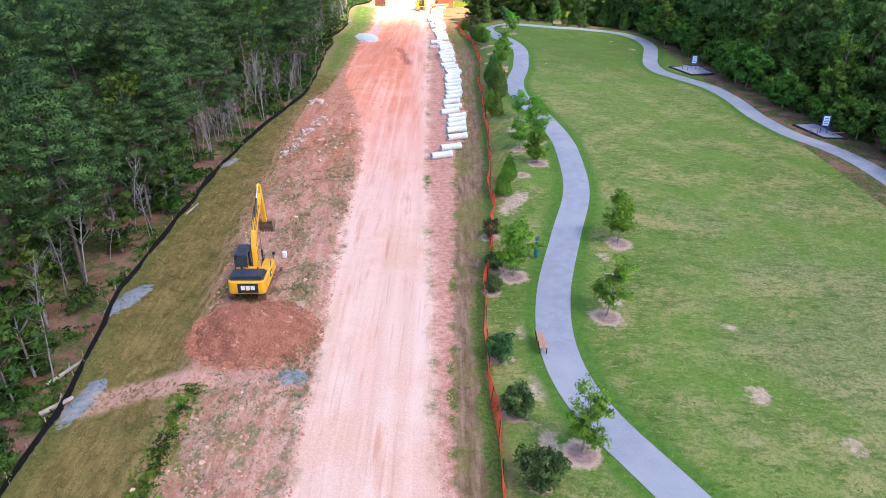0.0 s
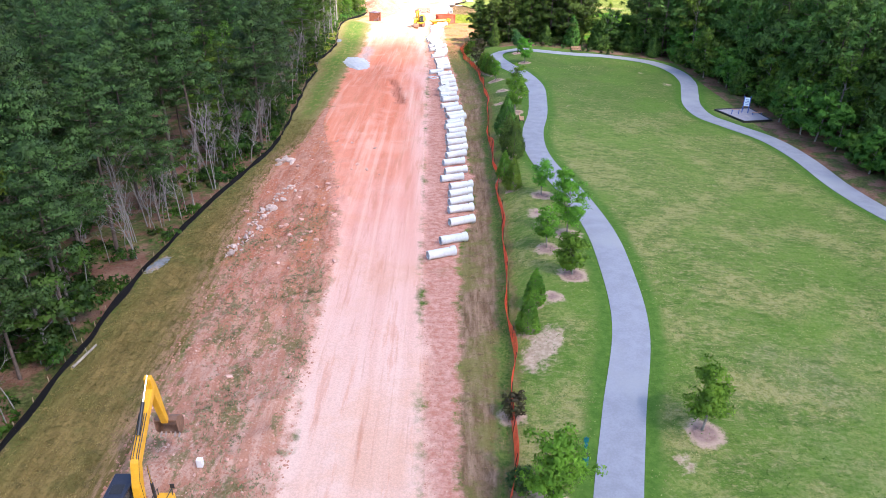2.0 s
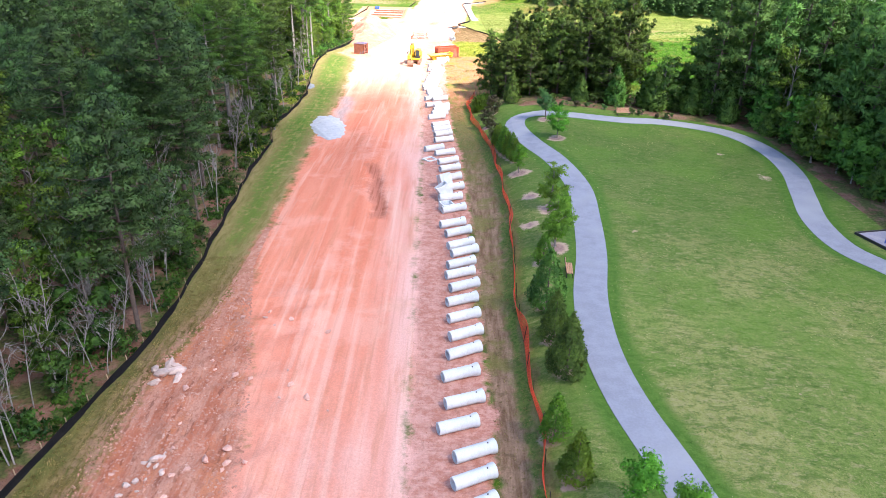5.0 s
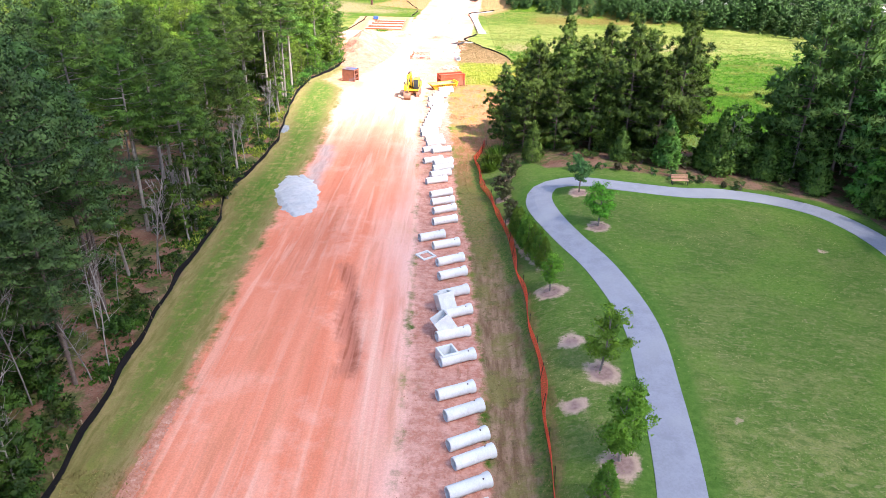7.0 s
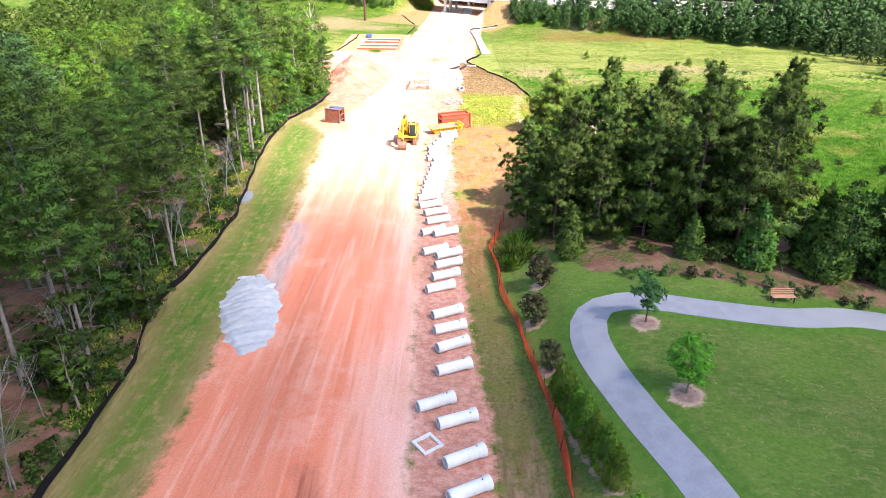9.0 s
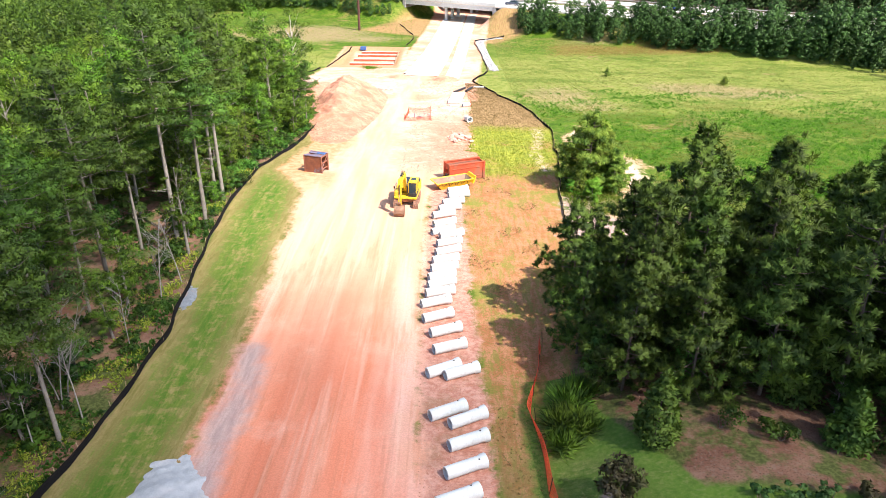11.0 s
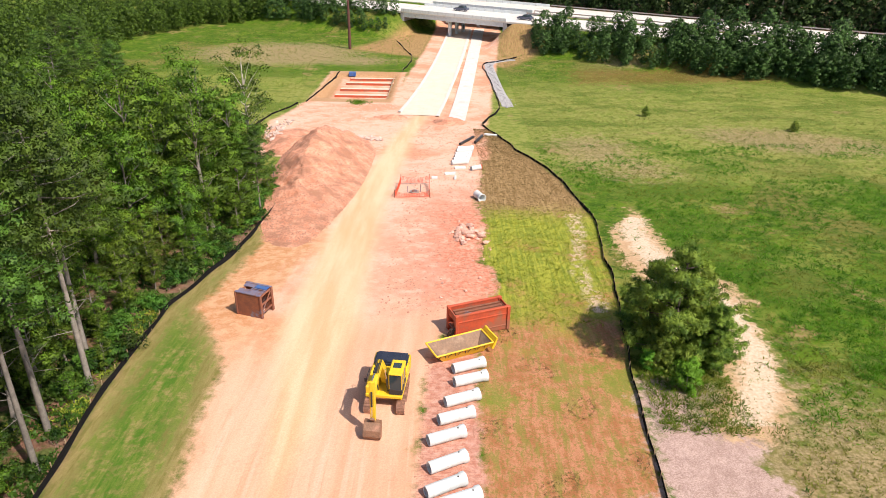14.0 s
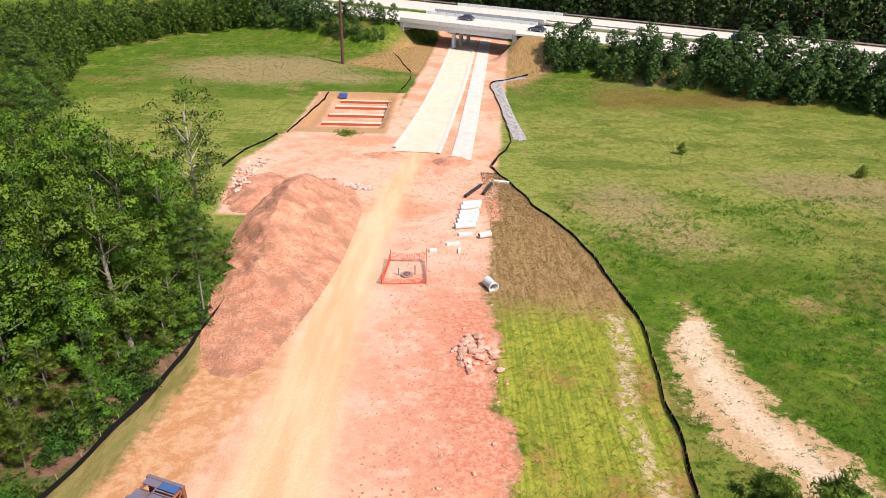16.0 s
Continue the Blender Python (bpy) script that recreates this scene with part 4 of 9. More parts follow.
def merge(a, b):
    return np.vstack([a[0], b[0]]), np.vstack([a[1], b[1] + len(a[0])]), np.vstack([a[2], b[2]])


def crowned(made, centre, amount):
    """Turns the soft normals of foliage partly away from the crown's middle, so that a crown shades as one rounded mass."""
    v, f, n = made
    d = (v - np.asarray(centre)) * np.array((1.0, 1.0, 0.8))
    d /= np.linalg.norm(d, axis=1)[:, None] + 1e-6
    n = n + amount * d
    return v, f, n / (np.linalg.norm(n, axis=1)[:, None] + 1e-9)


def blades_mesh(name, verts, faces, normals, mat):
    me = bpy.data.meshes.new(name)
    me.vertices.add(len(verts))
    me.vertices.foreach_set("co", verts.astype(np.float32).ravel())
    me.loops.add(faces.size)
    me.loops.foreach_set("vertex_index", faces.ravel().astype(np.int32))
    me.polygons.add(len(faces))
    me.polygons.foreach_set("loop_start", np.arange(0, faces.size, 3, dtype=np.int32))
    me.polygons.foreach_set("loop_total", np.full(len(faces), 3, dtype=np.int32))
    me.materials.append(mat)
    me.update(calc_edges=True)
    if normals is not None:
        me.shade_smooth()
        me.normals_split_custom_set_from_vertices(normals.astype(np.float32))
    return me


def tufts(rng, centres, sizes, out, per, width=0.13, rise=0.55, loose=0.75, share=0.4):
    """Bottle-brush tufts of needles: slim blades that fan outwards and up from the middle of each tuft."""
    c, r, o = np.repeat(np.asarray(centres, float), per, 0), np.repeat(np.asarray(sizes, float), per)[:, None], np.repeat(np.asarray(out, float), per, 0)
    n = len(c)
    d = rng.normal(size=(n, 3)) * loose + o * 0.45 + np.array((0, 0, rise))
    d /= np.linalg.norm(d, axis=1)[:, None] + 1e-9
    side = np.cross(d, rng.normal(size=(n, 3)))
    side /= np.linalg.norm(side, axis=1)[:, None] + 1e-9
    root = c + d * r * rng.uniform(0.05, 0.45, (n, 1))
    tip = c + d * r * rng.uniform(0.8, 1.2, (n, 1))
    w = side * r * width * rng.uniform(0.7, 1.3, (n, 1))
    return facing(np.stack([root + w, tip, root - w], 1), d + o * 0.25 + np.array((0, 0, 0.15)), share)


def pine(seed, h, bare=0.5, spread=3.6, limbs=36, per=34, dead=6, size=0.52, width=0.085, full=1.7, density=3.0, soft=0):
    """A tall pine: bare trunk, rising limbs, and tufts of needles fanned over the outer part of each limb."""
    rng = np.random.default_rng(seed)
    lean = rng.normal(size=2) * 0.025 * h
    hs = np.linspace(0, 1, 7)
    spine = np.column_stack([lean[0] * hs ** 2, lean[1] * hs ** 2, hs * h])
    tubes = [tube(spine, 0.0125 * h * (1 - 0.85 * hs) * 0.8 + 0.02, 7)]
    cents, sizes, outs = [], [], []
    for j in range(limbs):
        t = (j + rng.uniform(0, 0.9)) / limbs
        u = bare + (1 - bare) * t * 0.97
        a = j * 2.4 + rng.normal() * 0.45
        reach = (spread * (0.7 + 0.3 * math.sin(min(1, t * 3.0) * 1.57)) * (1 - t ** full) + 0.35) * rng.uniform(0.6, 1.18)
        p0 = np.array([np.interp(u, hs, spine[:, 0]), np.interp(u, hs, spine[:, 1]), u * h])
        ahead = np.array([math.cos(a), math.sin(a), 0.0])
        p2 = p0 + ahead * reach + np.array([0, 0, reach * rng.uniform(0.02, 0.3) + 0.35 * t])
        p1 = (p0 + p2) / 2 + np.array([0, 0, -0.1 * reach])
        tubes.append(tube([p0, p1, p2], [0.05, 0.03, 0.01], 4))
        m = int(2.5 + reach * density)
        w = np.linspace(1.0, 0.32, m) + rng.normal(size=m) * 0.05
        across = np.array([-ahead[1], ahead[0], 0.0])
        fan = rng.normal(size=(m, 1)) * (0.12 + 0.17 * reach) * (0.35 + w[:, None])
        cents.append(p0 + (p2 - p0) * w[:, None] + across * fan + rng.normal(size=(m, 3)) * 0.12 + np.array([0, 0, 0.12]))
        sizes.append(size * rng.uniform(0.75, 1.2, m))
        outs.append(np.repeat(ahead[None], m, 0))
    cents.append(spine[-1] + rng.normal(size=(6, 3)) * np.array([0.4, 0.4, 0.35]))
    sizes.append(np.full(6, size * 0.8))
    outs.append(np.repeat(np.array([[0, 0, 1.0]]), 6, 0))
    for q in range(dead):
        u, a = rng.uniform(bare * 0.4, bare), rng.uniform(0, 6.28)
        p0 = np.array([np.interp(u, hs, spine[:, 0]), np.interp(u, hs, spine[:, 1]), u * h])
        tubes.append(tube([p0, p0 + np.array([math.cos(a), math.sin(a), rng.uniform(-0.1, 0.35)]) * rng.uniform(0.8, 2.4)], [0.03, 0.008], 4))
    c, z, o = np.vstack(cents), np.concatenate(sizes), np.vstack(outs)
    # slim needles outside, a few broad shaded sprays inside each tuft
    inner = puffs(rng, c, z * 0.5, 6, 0.2, 0.6, 0.3, 0.6, 0.1)
    if soft:
        inner = merge(inner, puffs(rng, c, z * 0.9, soft, 0.1, 0.7, 0.22, 0.5, 0.25, 0.86))
    return tubes, crowned(merge(tufts(rng, c, z, o, per, width), inner), (0, 0, h * (bare + 0.3 * (1 - bare))), 0.35 if soft else 0.9)


def broadleaf(seed, h, bare=0.25, spread=2.2, clumps=170, per=10, leaf=0.23, form=1.0, branchy=9):
    rng = np.random.default_rng(seed)
    hs = np.linspace(0, 1, 6)
    bend = rng.normal(size=2) * 0.03 * h
    spine = np.column_stack([bend[0] * np.sin(hs * 2), bend[1] * np.sin(hs * 2.4), hs * h * 0.92])
    tubes = [tube(spine, 0.016 * h * (1 - 0.8 * hs) + 0.012, 6)]
    cents, sizes = [], []
    lobes = []
    for j in range(branchy):
        u = bare + (0.95 - bare) * (j + 0.5) / branchy
        a = j * 2.4 + rng.normal() * 0.5
        t = (u - bare) / (1 - bare)
        reach = spread * math.sin(0.35 + 2.5 * t ** form) * rng.uniform(0.7, 1.15)
        p0 = np.array([np.interp(u * 0.85, hs, spine[:, 0]), np.interp(u * 0.85, hs, spine[:, 1]), u * h * 0.82])
        p2 = np.array([math.cos(a) * reach * 0.8 + p0[0], math.sin(a) * reach * 0.8 + p0[1], u * h + rng.uniform(0, 0.1) * h])
        tubes.append(tube([p0, (p0 + p2) / 2 + rng.normal(size=3) * 0.05 * reach, p2], [0.012 * h * 0.35 + 0.01, 0.02, 0.008], 4))
        lobes.append((p0, p2, reach))
    for q in range(clumps):
        p0, p2, reach = lobes[rng.integers(len(lobes))]
        c = p0 + (p2 - p0) * rng.uniform(0.35, 1.1) + rng.normal(size=3) * np.array([0.30, 0.30, 0.22]) * (0.35 * spread + 0.2)
        c[2] = max(c[2], bare * h)
        cents.append(c)
        sizes.append(rng.uniform(0.8, 1.2))
    rad = (0.17 * spread + 0.16) * rng.uniform(0.6, 1.3, len(cents))
    return tubes, crowned(merge(puffs(rng, cents, rad, per, leaf, 0.75, 0.5, 0.62, 0.25), puffs(rng, cents, rad * 0.5, 4, leaf * 1.7, 0.8, 0.3, 0.6, 0.1)), (0, 0, h * (0.25 + 0.5 * bare)), 0.7)


def conifer(seed, h, width, layers=26, per_layer=26, blade=0.22):
    """A dense cone, as cedars and clipped evergreens have."""
    rng = np.random.default_rng(seed)
    tubes = [tube([(0, 0, 0), (0, 0, h * 0.6), (0, 0, h * 0.97)], [0.03 * h * 0.6, 0.02 * h * 0.5, 0.01], 5)]
    cents = []
    for j in range(layers):
        t = j / (layers - 1)
        r = width / 2 * (1 - t) ** 0.75 * (0.65 + 0.35 * min(1, t * 7)) + 0.03
        for q in range(max(4, int(per_layer * (1 - 0.8 * t)))):
            a = rng.uniform(0, 6.283)
            rr = r * (rng.uniform(0.55, 1.0) ** 0.5) * (1 + 0.14 * math.sin(3 * a + seed))
            cents.append((math.cos(a) * rr, math.sin(a) * rr, 0.06 * h + t * h * 0.93 + rng.normal() * 0.03 * h))
    v, f, _ = spray(rng, np.array(cents), rng.uniform(0.8, 1.2, len(cents)) * blade, 6, 1.5, 0.40, 0.55)
    out = np.repeat((v[::3] + v[1::3] + v[2::3]) / 3, 1, 0) * np.array((1, 1, 0))
    out = out / (np.linalg.norm(out, axis=1)[:, None] + 0.05) + np.array((0, 0, 0.45)) + rng.normal(size=out.shape) * 0.3
    return tubes, facing(v.reshape(-1, 3, 3), out)


def bush(seed, r, h, n=420, blade=0.16, lumps=5):
    rng = np.random.default_rng(seed)
    c0 = rng.normal(size=(lumps, 3)) * np.array([r * 0.4, r * 0.4, h * 0.1]) + np.array([0, 0, h * 0.5])
    tubes = [tube([(0, 0, 0), tuple(c)], [0.03, 0.012], 4) for c in c0]
    q = max(10, n // 26)
    d = rng.normal(size=(q, 3))
    d /= np.linalg.norm(d, axis=1)[:, None]
    cents = c0[rng.integers(lumps, size=q)] + d * np.array([r * 0.42, r * 0.42, h * 0.3]) * rng.uniform(0.6, 1.0, (q, 1))
    rad = rng.uniform(0.24, 0.38, q) * r
    cents[:, 2] = np.clip(cents[:, 2], rad * 0.6, None)
    return tubes, puffs(rng, cents, rad, 46, blade * 0.75, 0.85, 0.6, 0.6, 0.25)


def ball(seed, r, h, clumps=90, per=34, leaf=0.085):
    """A dense rounded evergreen, leafy down to the ground."""
    rng = np.random.default_rng(seed)
    d = rng.normal(size=(clumps, 3))
    d /= np.linalg.norm(d, axis=1)[:, None]
    lump = 1 + 0.12 * np.sin(3 * np.arctan2(d[:, 1], d[:, 0]) + seed) + 0.08 * rng.normal(size=clumps)
    c = d * np.array([r, r, h * 0.5]) * (rng.uniform(0.55, 0.86, clumps) * lump)[:, None] + np.array([0, 0, h * 0.5])
    c[:, 2] = np.clip(c[:, 2], 0.14, None)
    tubes = [tube([(0, 0, 0), tuple(q * np.array([0.6, 0.6, 0.8]))], [0.03, 0.01], 4) for q in c[:6]]
    return tubes, puffs(rng, c, np.full(clumps, 0.26 * r), per, leaf, 0.9, 0.6, 0.5, 0.3)


def snag(seed, h, lean_by=0.2):
    """A thin pale sapling, leaning and forked, with bare twigs."""
    rng = np.random.default_rng(seed)
    a0 = rng.uniform(0, 6.28)
    lean = np.array([math.cos(a0), math.sin(a0)]) * lean_by * h * rng.uniform(0.5, 1.3)
    hs = np.linspace(0, 1, 6)
    spine = np.column_stack([lean[0] * hs ** 1.3, lean[1] * hs ** 1.3, hs * h]) + rng.normal(size=(6, 3)) * np.array([0.05, 0.05, 0]) * hs[:, None]
    tubes = [tube(spine, 0.045 * (1 - 0.8 * hs) + 0.010, 5)]
    for q in range(13):
        u, a = rng.uniform(0.35, 0.98), rng.uniform(0, 6.28)
        p = np.array([np.interp(u, hs, spine[:, k]) for k in range(3)])
        e = p + np.array([math.cos(a), math.sin(a), rng.uniform(0.7, 1.8)]) * rng.uniform(0.5, 1.6) * (1.2 - 0.5 * u)
        m = (p + e) / 2 + rng.normal(size=3) * 0.1
        tubes.append(tube([p, m, e], [0.02, 0.014, 0.006], 4))
        for w in range(3):
            f = p + (e - p) * rng.uniform(0.3, 0.9)
            tubes.append(tube([f, f + (e - p) * 0.35 + rng.normal(size=3) * 0.28], [0.014, 0.006], 3))
    return tubes, None


def plant(name, made, wood_mat, leaf_mat, label, category, group, trunk_name="trunk"):
    tubes, leaves = made
    root = thing(name, label, category, group=group)
    V, F = join_tubes(tubes)
    part(trunk_name, mesh_np(name + "_wood", V, F, wood_mat, True), wood_mat, root)
    if leaves is not None:
        part("crown", blades_mesh(name + "_crown", *leaves, leaf_mat), leaf_mat, root)
    return root


class Stand:
    """Some models of one kind of plant; the first use of each is the model itself."""

    def __init__(self, models):
        self.models, self.used = models, set()

    def set(self, k, x, y, scale=1.0, turn=0.0, sink=0.05):
        ob = self.models[k % len(self.models)]
        m = pose(x, y, on_land(x, y) - sink, 0, 0, turn)
        if ob.name in self.used:
            ob = copy_thing(ob, m)
        else:
            self.used.add(ob.name)
            ob.matrix_basis = m
        ob.scale = (scale, scale, scale)
        return ob


G_WEST, G_GROVE, G_PARK, G_ROAD = "trees of the western wood", "pines of the grove", "young trees of the park", "trees along the highway"
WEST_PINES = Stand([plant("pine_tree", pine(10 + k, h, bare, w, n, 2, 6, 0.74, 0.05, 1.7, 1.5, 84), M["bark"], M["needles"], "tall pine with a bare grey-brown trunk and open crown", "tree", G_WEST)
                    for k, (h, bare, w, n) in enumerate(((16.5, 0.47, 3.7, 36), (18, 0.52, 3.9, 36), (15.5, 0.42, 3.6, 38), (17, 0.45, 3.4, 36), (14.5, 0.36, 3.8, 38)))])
SUNLIT_PINES = Stand([plant("pine_tree", pine(15 + k, h, bare, w, n, 2, 6, 0.74, 0.05, 1.7, 1.5, 84), M["pale_bark"], M["sunlit_needles"], "tall pine with a bare grey trunk and sunlit yellow-green crown", "tree", G_WEST)
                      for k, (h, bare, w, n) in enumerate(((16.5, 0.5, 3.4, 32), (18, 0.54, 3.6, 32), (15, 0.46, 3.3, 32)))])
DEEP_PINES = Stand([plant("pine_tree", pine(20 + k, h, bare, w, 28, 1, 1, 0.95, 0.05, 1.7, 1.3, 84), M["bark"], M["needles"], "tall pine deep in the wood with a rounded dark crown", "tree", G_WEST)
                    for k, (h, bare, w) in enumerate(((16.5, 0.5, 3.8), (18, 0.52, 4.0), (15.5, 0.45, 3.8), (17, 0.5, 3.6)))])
WEST_LEAFY = Stand([plant("broadleaf_tree" if h > 7 else "understory_tree", broadleaf(30 + k, h, low, w, n, 52, 0.125, 1.0, 14), M["pale_bark"], M["leaves"] if h > 7 else M["shaded_leaves"], "broad-leaved woodland tree in full summer leaf", "tree", G_WEST)
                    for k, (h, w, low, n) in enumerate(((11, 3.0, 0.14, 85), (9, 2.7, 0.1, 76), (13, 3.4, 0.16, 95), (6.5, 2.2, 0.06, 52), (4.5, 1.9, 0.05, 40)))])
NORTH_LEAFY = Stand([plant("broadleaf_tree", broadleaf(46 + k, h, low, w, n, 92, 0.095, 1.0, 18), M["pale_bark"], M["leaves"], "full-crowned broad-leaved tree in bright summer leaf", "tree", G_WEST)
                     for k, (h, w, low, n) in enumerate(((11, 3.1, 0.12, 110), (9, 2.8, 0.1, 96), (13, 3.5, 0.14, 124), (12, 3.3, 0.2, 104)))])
NORTH_SIZE = (11, 9, 13, 12)
THIN_LEAFY = Stand([plant("broadleaf_tree", broadleaf(40 + k, h, 0.3, w, 34, 34, 0.125, 1.0, 12), M["pale_bark"], M["far_leaves"], "thin pale-stemmed tree with sparse leaves at the wood's edge", "tree", G_WEST)
                    for k, (h, w) in enumerate(((7.5, 1.8), (9.5, 2.0), (6, 1.6)))])
SNAGS = Stand([plant("bare_sapling", snag(50 + k, h, 0.12 + 0.05 * k), M["snag_bark"], None, "thin pale leafless sapling at the wood's edge", "sapling", "bare saplings") for k, h in enumerate((8.0, 6.5, 9.0, 5.5, 7.5))])
UNDER = Stand([plant("shrub", bush(60 + k, r, h, 480, 0.14), M["bark"], M["shaded_leaves"], "leafy green undergrowth shrub", "shrub", "undergrowth", "stem") for k, (r, h) in enumerate(((1.3, 1.6), (1.0, 1.1), (1.6, 2.2)))])

rng = np.random.default_rng(7)
# western wood: rows of jittered places behind the silt fence, pines first
for yy in np.arange(17, 198, 5.6):
    for j, off in enumerate((2.6, 6.8, 12.0, 17.2, 22.8, 28.0)):
        x = float(edge(yy, SILT_Y, SILT_X)) - off - rng.uniform(-1.5, 1.5)
        y = yy + rng.uniform(-2.2, 2.2) + (2.8 if j % 2 else 0.0)
        leafy = rng.random() < (0.55 if yy < 46 else 0.16 if yy < 172 else 0.55)
        k, sc, t = int(rng.integers(40)), rng.uniform(0.66, 1.12), rng.uniform(0, 360)
        if leafy:
            (NORTH_LEAFY if yy > 170 else WEST_LEAFY).set(k % 3 if off > 5 or yy > 170 else 3 + k % 2, x, y, max(sc, 0.8) * (0.6 if yy > 170 and off < 5 else 1.0), t)
        elif off < 5 and rng.random() < 0.45:
            THIN_LEAFY.set(k, x, y, sc, t)
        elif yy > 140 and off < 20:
            SUNLIT_PINES.set(k, x, y, sc, t)
        elif off < 14:
            WEST_PINES.set(k, x, y, sc, t)
        else:
            DEEP_PINES.set(k, x, y, sc * 1.04, t)
        if off < 18 and rng.random() < (0.55 if yy < 140 else 0.3):
            WEST_LEAFY.set(3 + k % 2, x + rng.uniform(-2.4, 2.4), y + rng.uniform(-2.8, 2.8), rng.uniform(0.7, 1.3), t)
# its leafy north end: low growth along the fence, tall crowns behind
for yy in np.arange(199.5, 252, 3.9):
    for off, lo, hi in ((1.9, 3.0, 5.5), (4.2, 6.5, 10.0), (8.2, 11.5, 16.0), (12.6, 13.5, 18.0), (17.4, 13.5, 17.5), (22.5, 13.0, 16.5), (28.0, 12.0, 16.0), (34.0, 11.0, 15.0)):
        shrink = 1 - 0.30 * float(sstep(238, 250, yy)) * (off > 3)
        x = float(edge(min(yy, 246), SILT_Y, SILT_X)) - off - rng.uniform(-1.2, 1.2) - max(0, yy - 246) * 0.8
        k = int(rng.integers(4))
        hh = rng.uniform(lo, hi) * shrink * (0.85 if yy < 212 and off < 10 else 1.0)
        NORTH_LEAFY.set(k, x, yy + rng.uniform(-1.7, 1.7), hh / (1.08 * NORTH_SIZE[k]), rng.uniform(0, 360))
for k, x, y, hh in ((2, -29.7, 236.9, 19.6), (3, -33.7, 227.6, 19.6), (2, -27.9, 229.4, 17.0), (3, -28.0, 239.4, 15.0), (1, -25.6, 232.5, 9.0), (0, -30.6, 243.5, 12.5)):
    NORTH_LEAFY.set(k, x, y, hh / (1.08 * NORTH_SIZE[k]), 71 * k + x)
for k, x, y, hh in ((0, -40.5, 247.5, 15.5), (3, -46.0, 250.0, 16.0), (2, -51.5, 247.5, 17.0), (1, -43.0, 254.0, 12.5), (0, -49.0, 256.5, 13.5), (3, -37.0, 243.5, 15.0)):
    NORTH_LEAFY.set(k, x, y, hh / (1.08 * NORTH_SIZE[k]), 53 * k + x)
TALL_THIN = Stand([plant("broadleaf_tree", broadleaf(49, 14, 0.36, 3.8, 120, 40, 0.1, 0.8, 20), M["white_bark"], M["far_leaves"], "tall thin-crowned tree with a bleached white trunk", "tree", G_WEST)])
TALL_THIN.set(0, -29.0, 248.4, 1.2, 20)
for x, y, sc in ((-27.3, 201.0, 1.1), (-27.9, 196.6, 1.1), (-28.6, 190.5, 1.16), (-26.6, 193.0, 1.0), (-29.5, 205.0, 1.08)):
    SUNLIT_PINES.set(1, x, y, sc, 33 * y)
SUNLIT_PINES.set(2, -24.9, 236.6, 0.66, 40)
# bare saplings and shrubs along the fence
for q in range(92):
    y = rng.uniform(16, 190) if q > 34 else rng.uniform(72, 108)
    x = float(edge(y, SILT_Y, SILT_X)) - rng.uniform(0.7, 4.2)
    SNAGS.set(int(rng.integers(5)), x, y, rng.uniform(0.6, 1.1), rng.uniform(0, 360))
# paler leaf colour than UNDER, with sun on the shrubs painted in
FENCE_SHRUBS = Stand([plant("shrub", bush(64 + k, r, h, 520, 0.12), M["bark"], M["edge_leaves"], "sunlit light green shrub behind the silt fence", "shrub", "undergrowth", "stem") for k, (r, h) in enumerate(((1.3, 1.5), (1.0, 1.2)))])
for q in range(64):
    y = rng.uniform(200, 247)
    FENCE_SHRUBS.set(q, float(edge(y, SILT_Y, SILT_X)) - rng.uniform(0.9, 3.6), y, rng.uniform(0.6, 1.15), rng.uniform(0, 360))
UNDER.set(1, -24.3, 251.6, 0.9, 20)
for q in range(170):
    y = rng.uniform(16, 246)
    x = float(edge(y, SILT_Y, SILT_X)) - rng.uniform(0.8, 6.5)
    UNDER.set(int(rng.integers(3)), x, y, rng.uniform(0.45, 1.0) * (1.0 if y < 200 else 1.2), rng.uniform(0, 360))

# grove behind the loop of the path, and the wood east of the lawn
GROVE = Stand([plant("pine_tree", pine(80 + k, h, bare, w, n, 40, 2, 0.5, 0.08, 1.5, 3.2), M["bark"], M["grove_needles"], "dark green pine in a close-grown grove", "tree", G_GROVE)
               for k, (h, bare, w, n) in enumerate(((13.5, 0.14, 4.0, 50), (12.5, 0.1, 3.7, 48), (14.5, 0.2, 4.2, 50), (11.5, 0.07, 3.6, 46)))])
GROVE_SIZE = (13.5, 12.5, 14.5, 11.5)
EASTERN = Stand([plant("pine_tree", pine(85 + k, h, bare, w, 32, 22, 2, 0.66, 0.12, 1.5, 2.4), M["bark"], M["east_needles"], "dark green pine in the wood beyond the lawn", "tree", "pines of the eastern wood")
                 for k, (h, bare, w) in enumerate(((13.5, 0.12, 3.6), (12.5, 0.09, 3.4), (14.5, 0.16, 3.8)))])
CEDARS = Stand([plant("young_conifer", conifer(90 + k, h, w, 24, 34, 0.34), M["bark"], M["cedar"], "young dark green conifer at the foot of the grove", "tree", "young conifers") for k, (h, w) in enumerate(((4.5, 3.2), (6.0, 3.6)))])
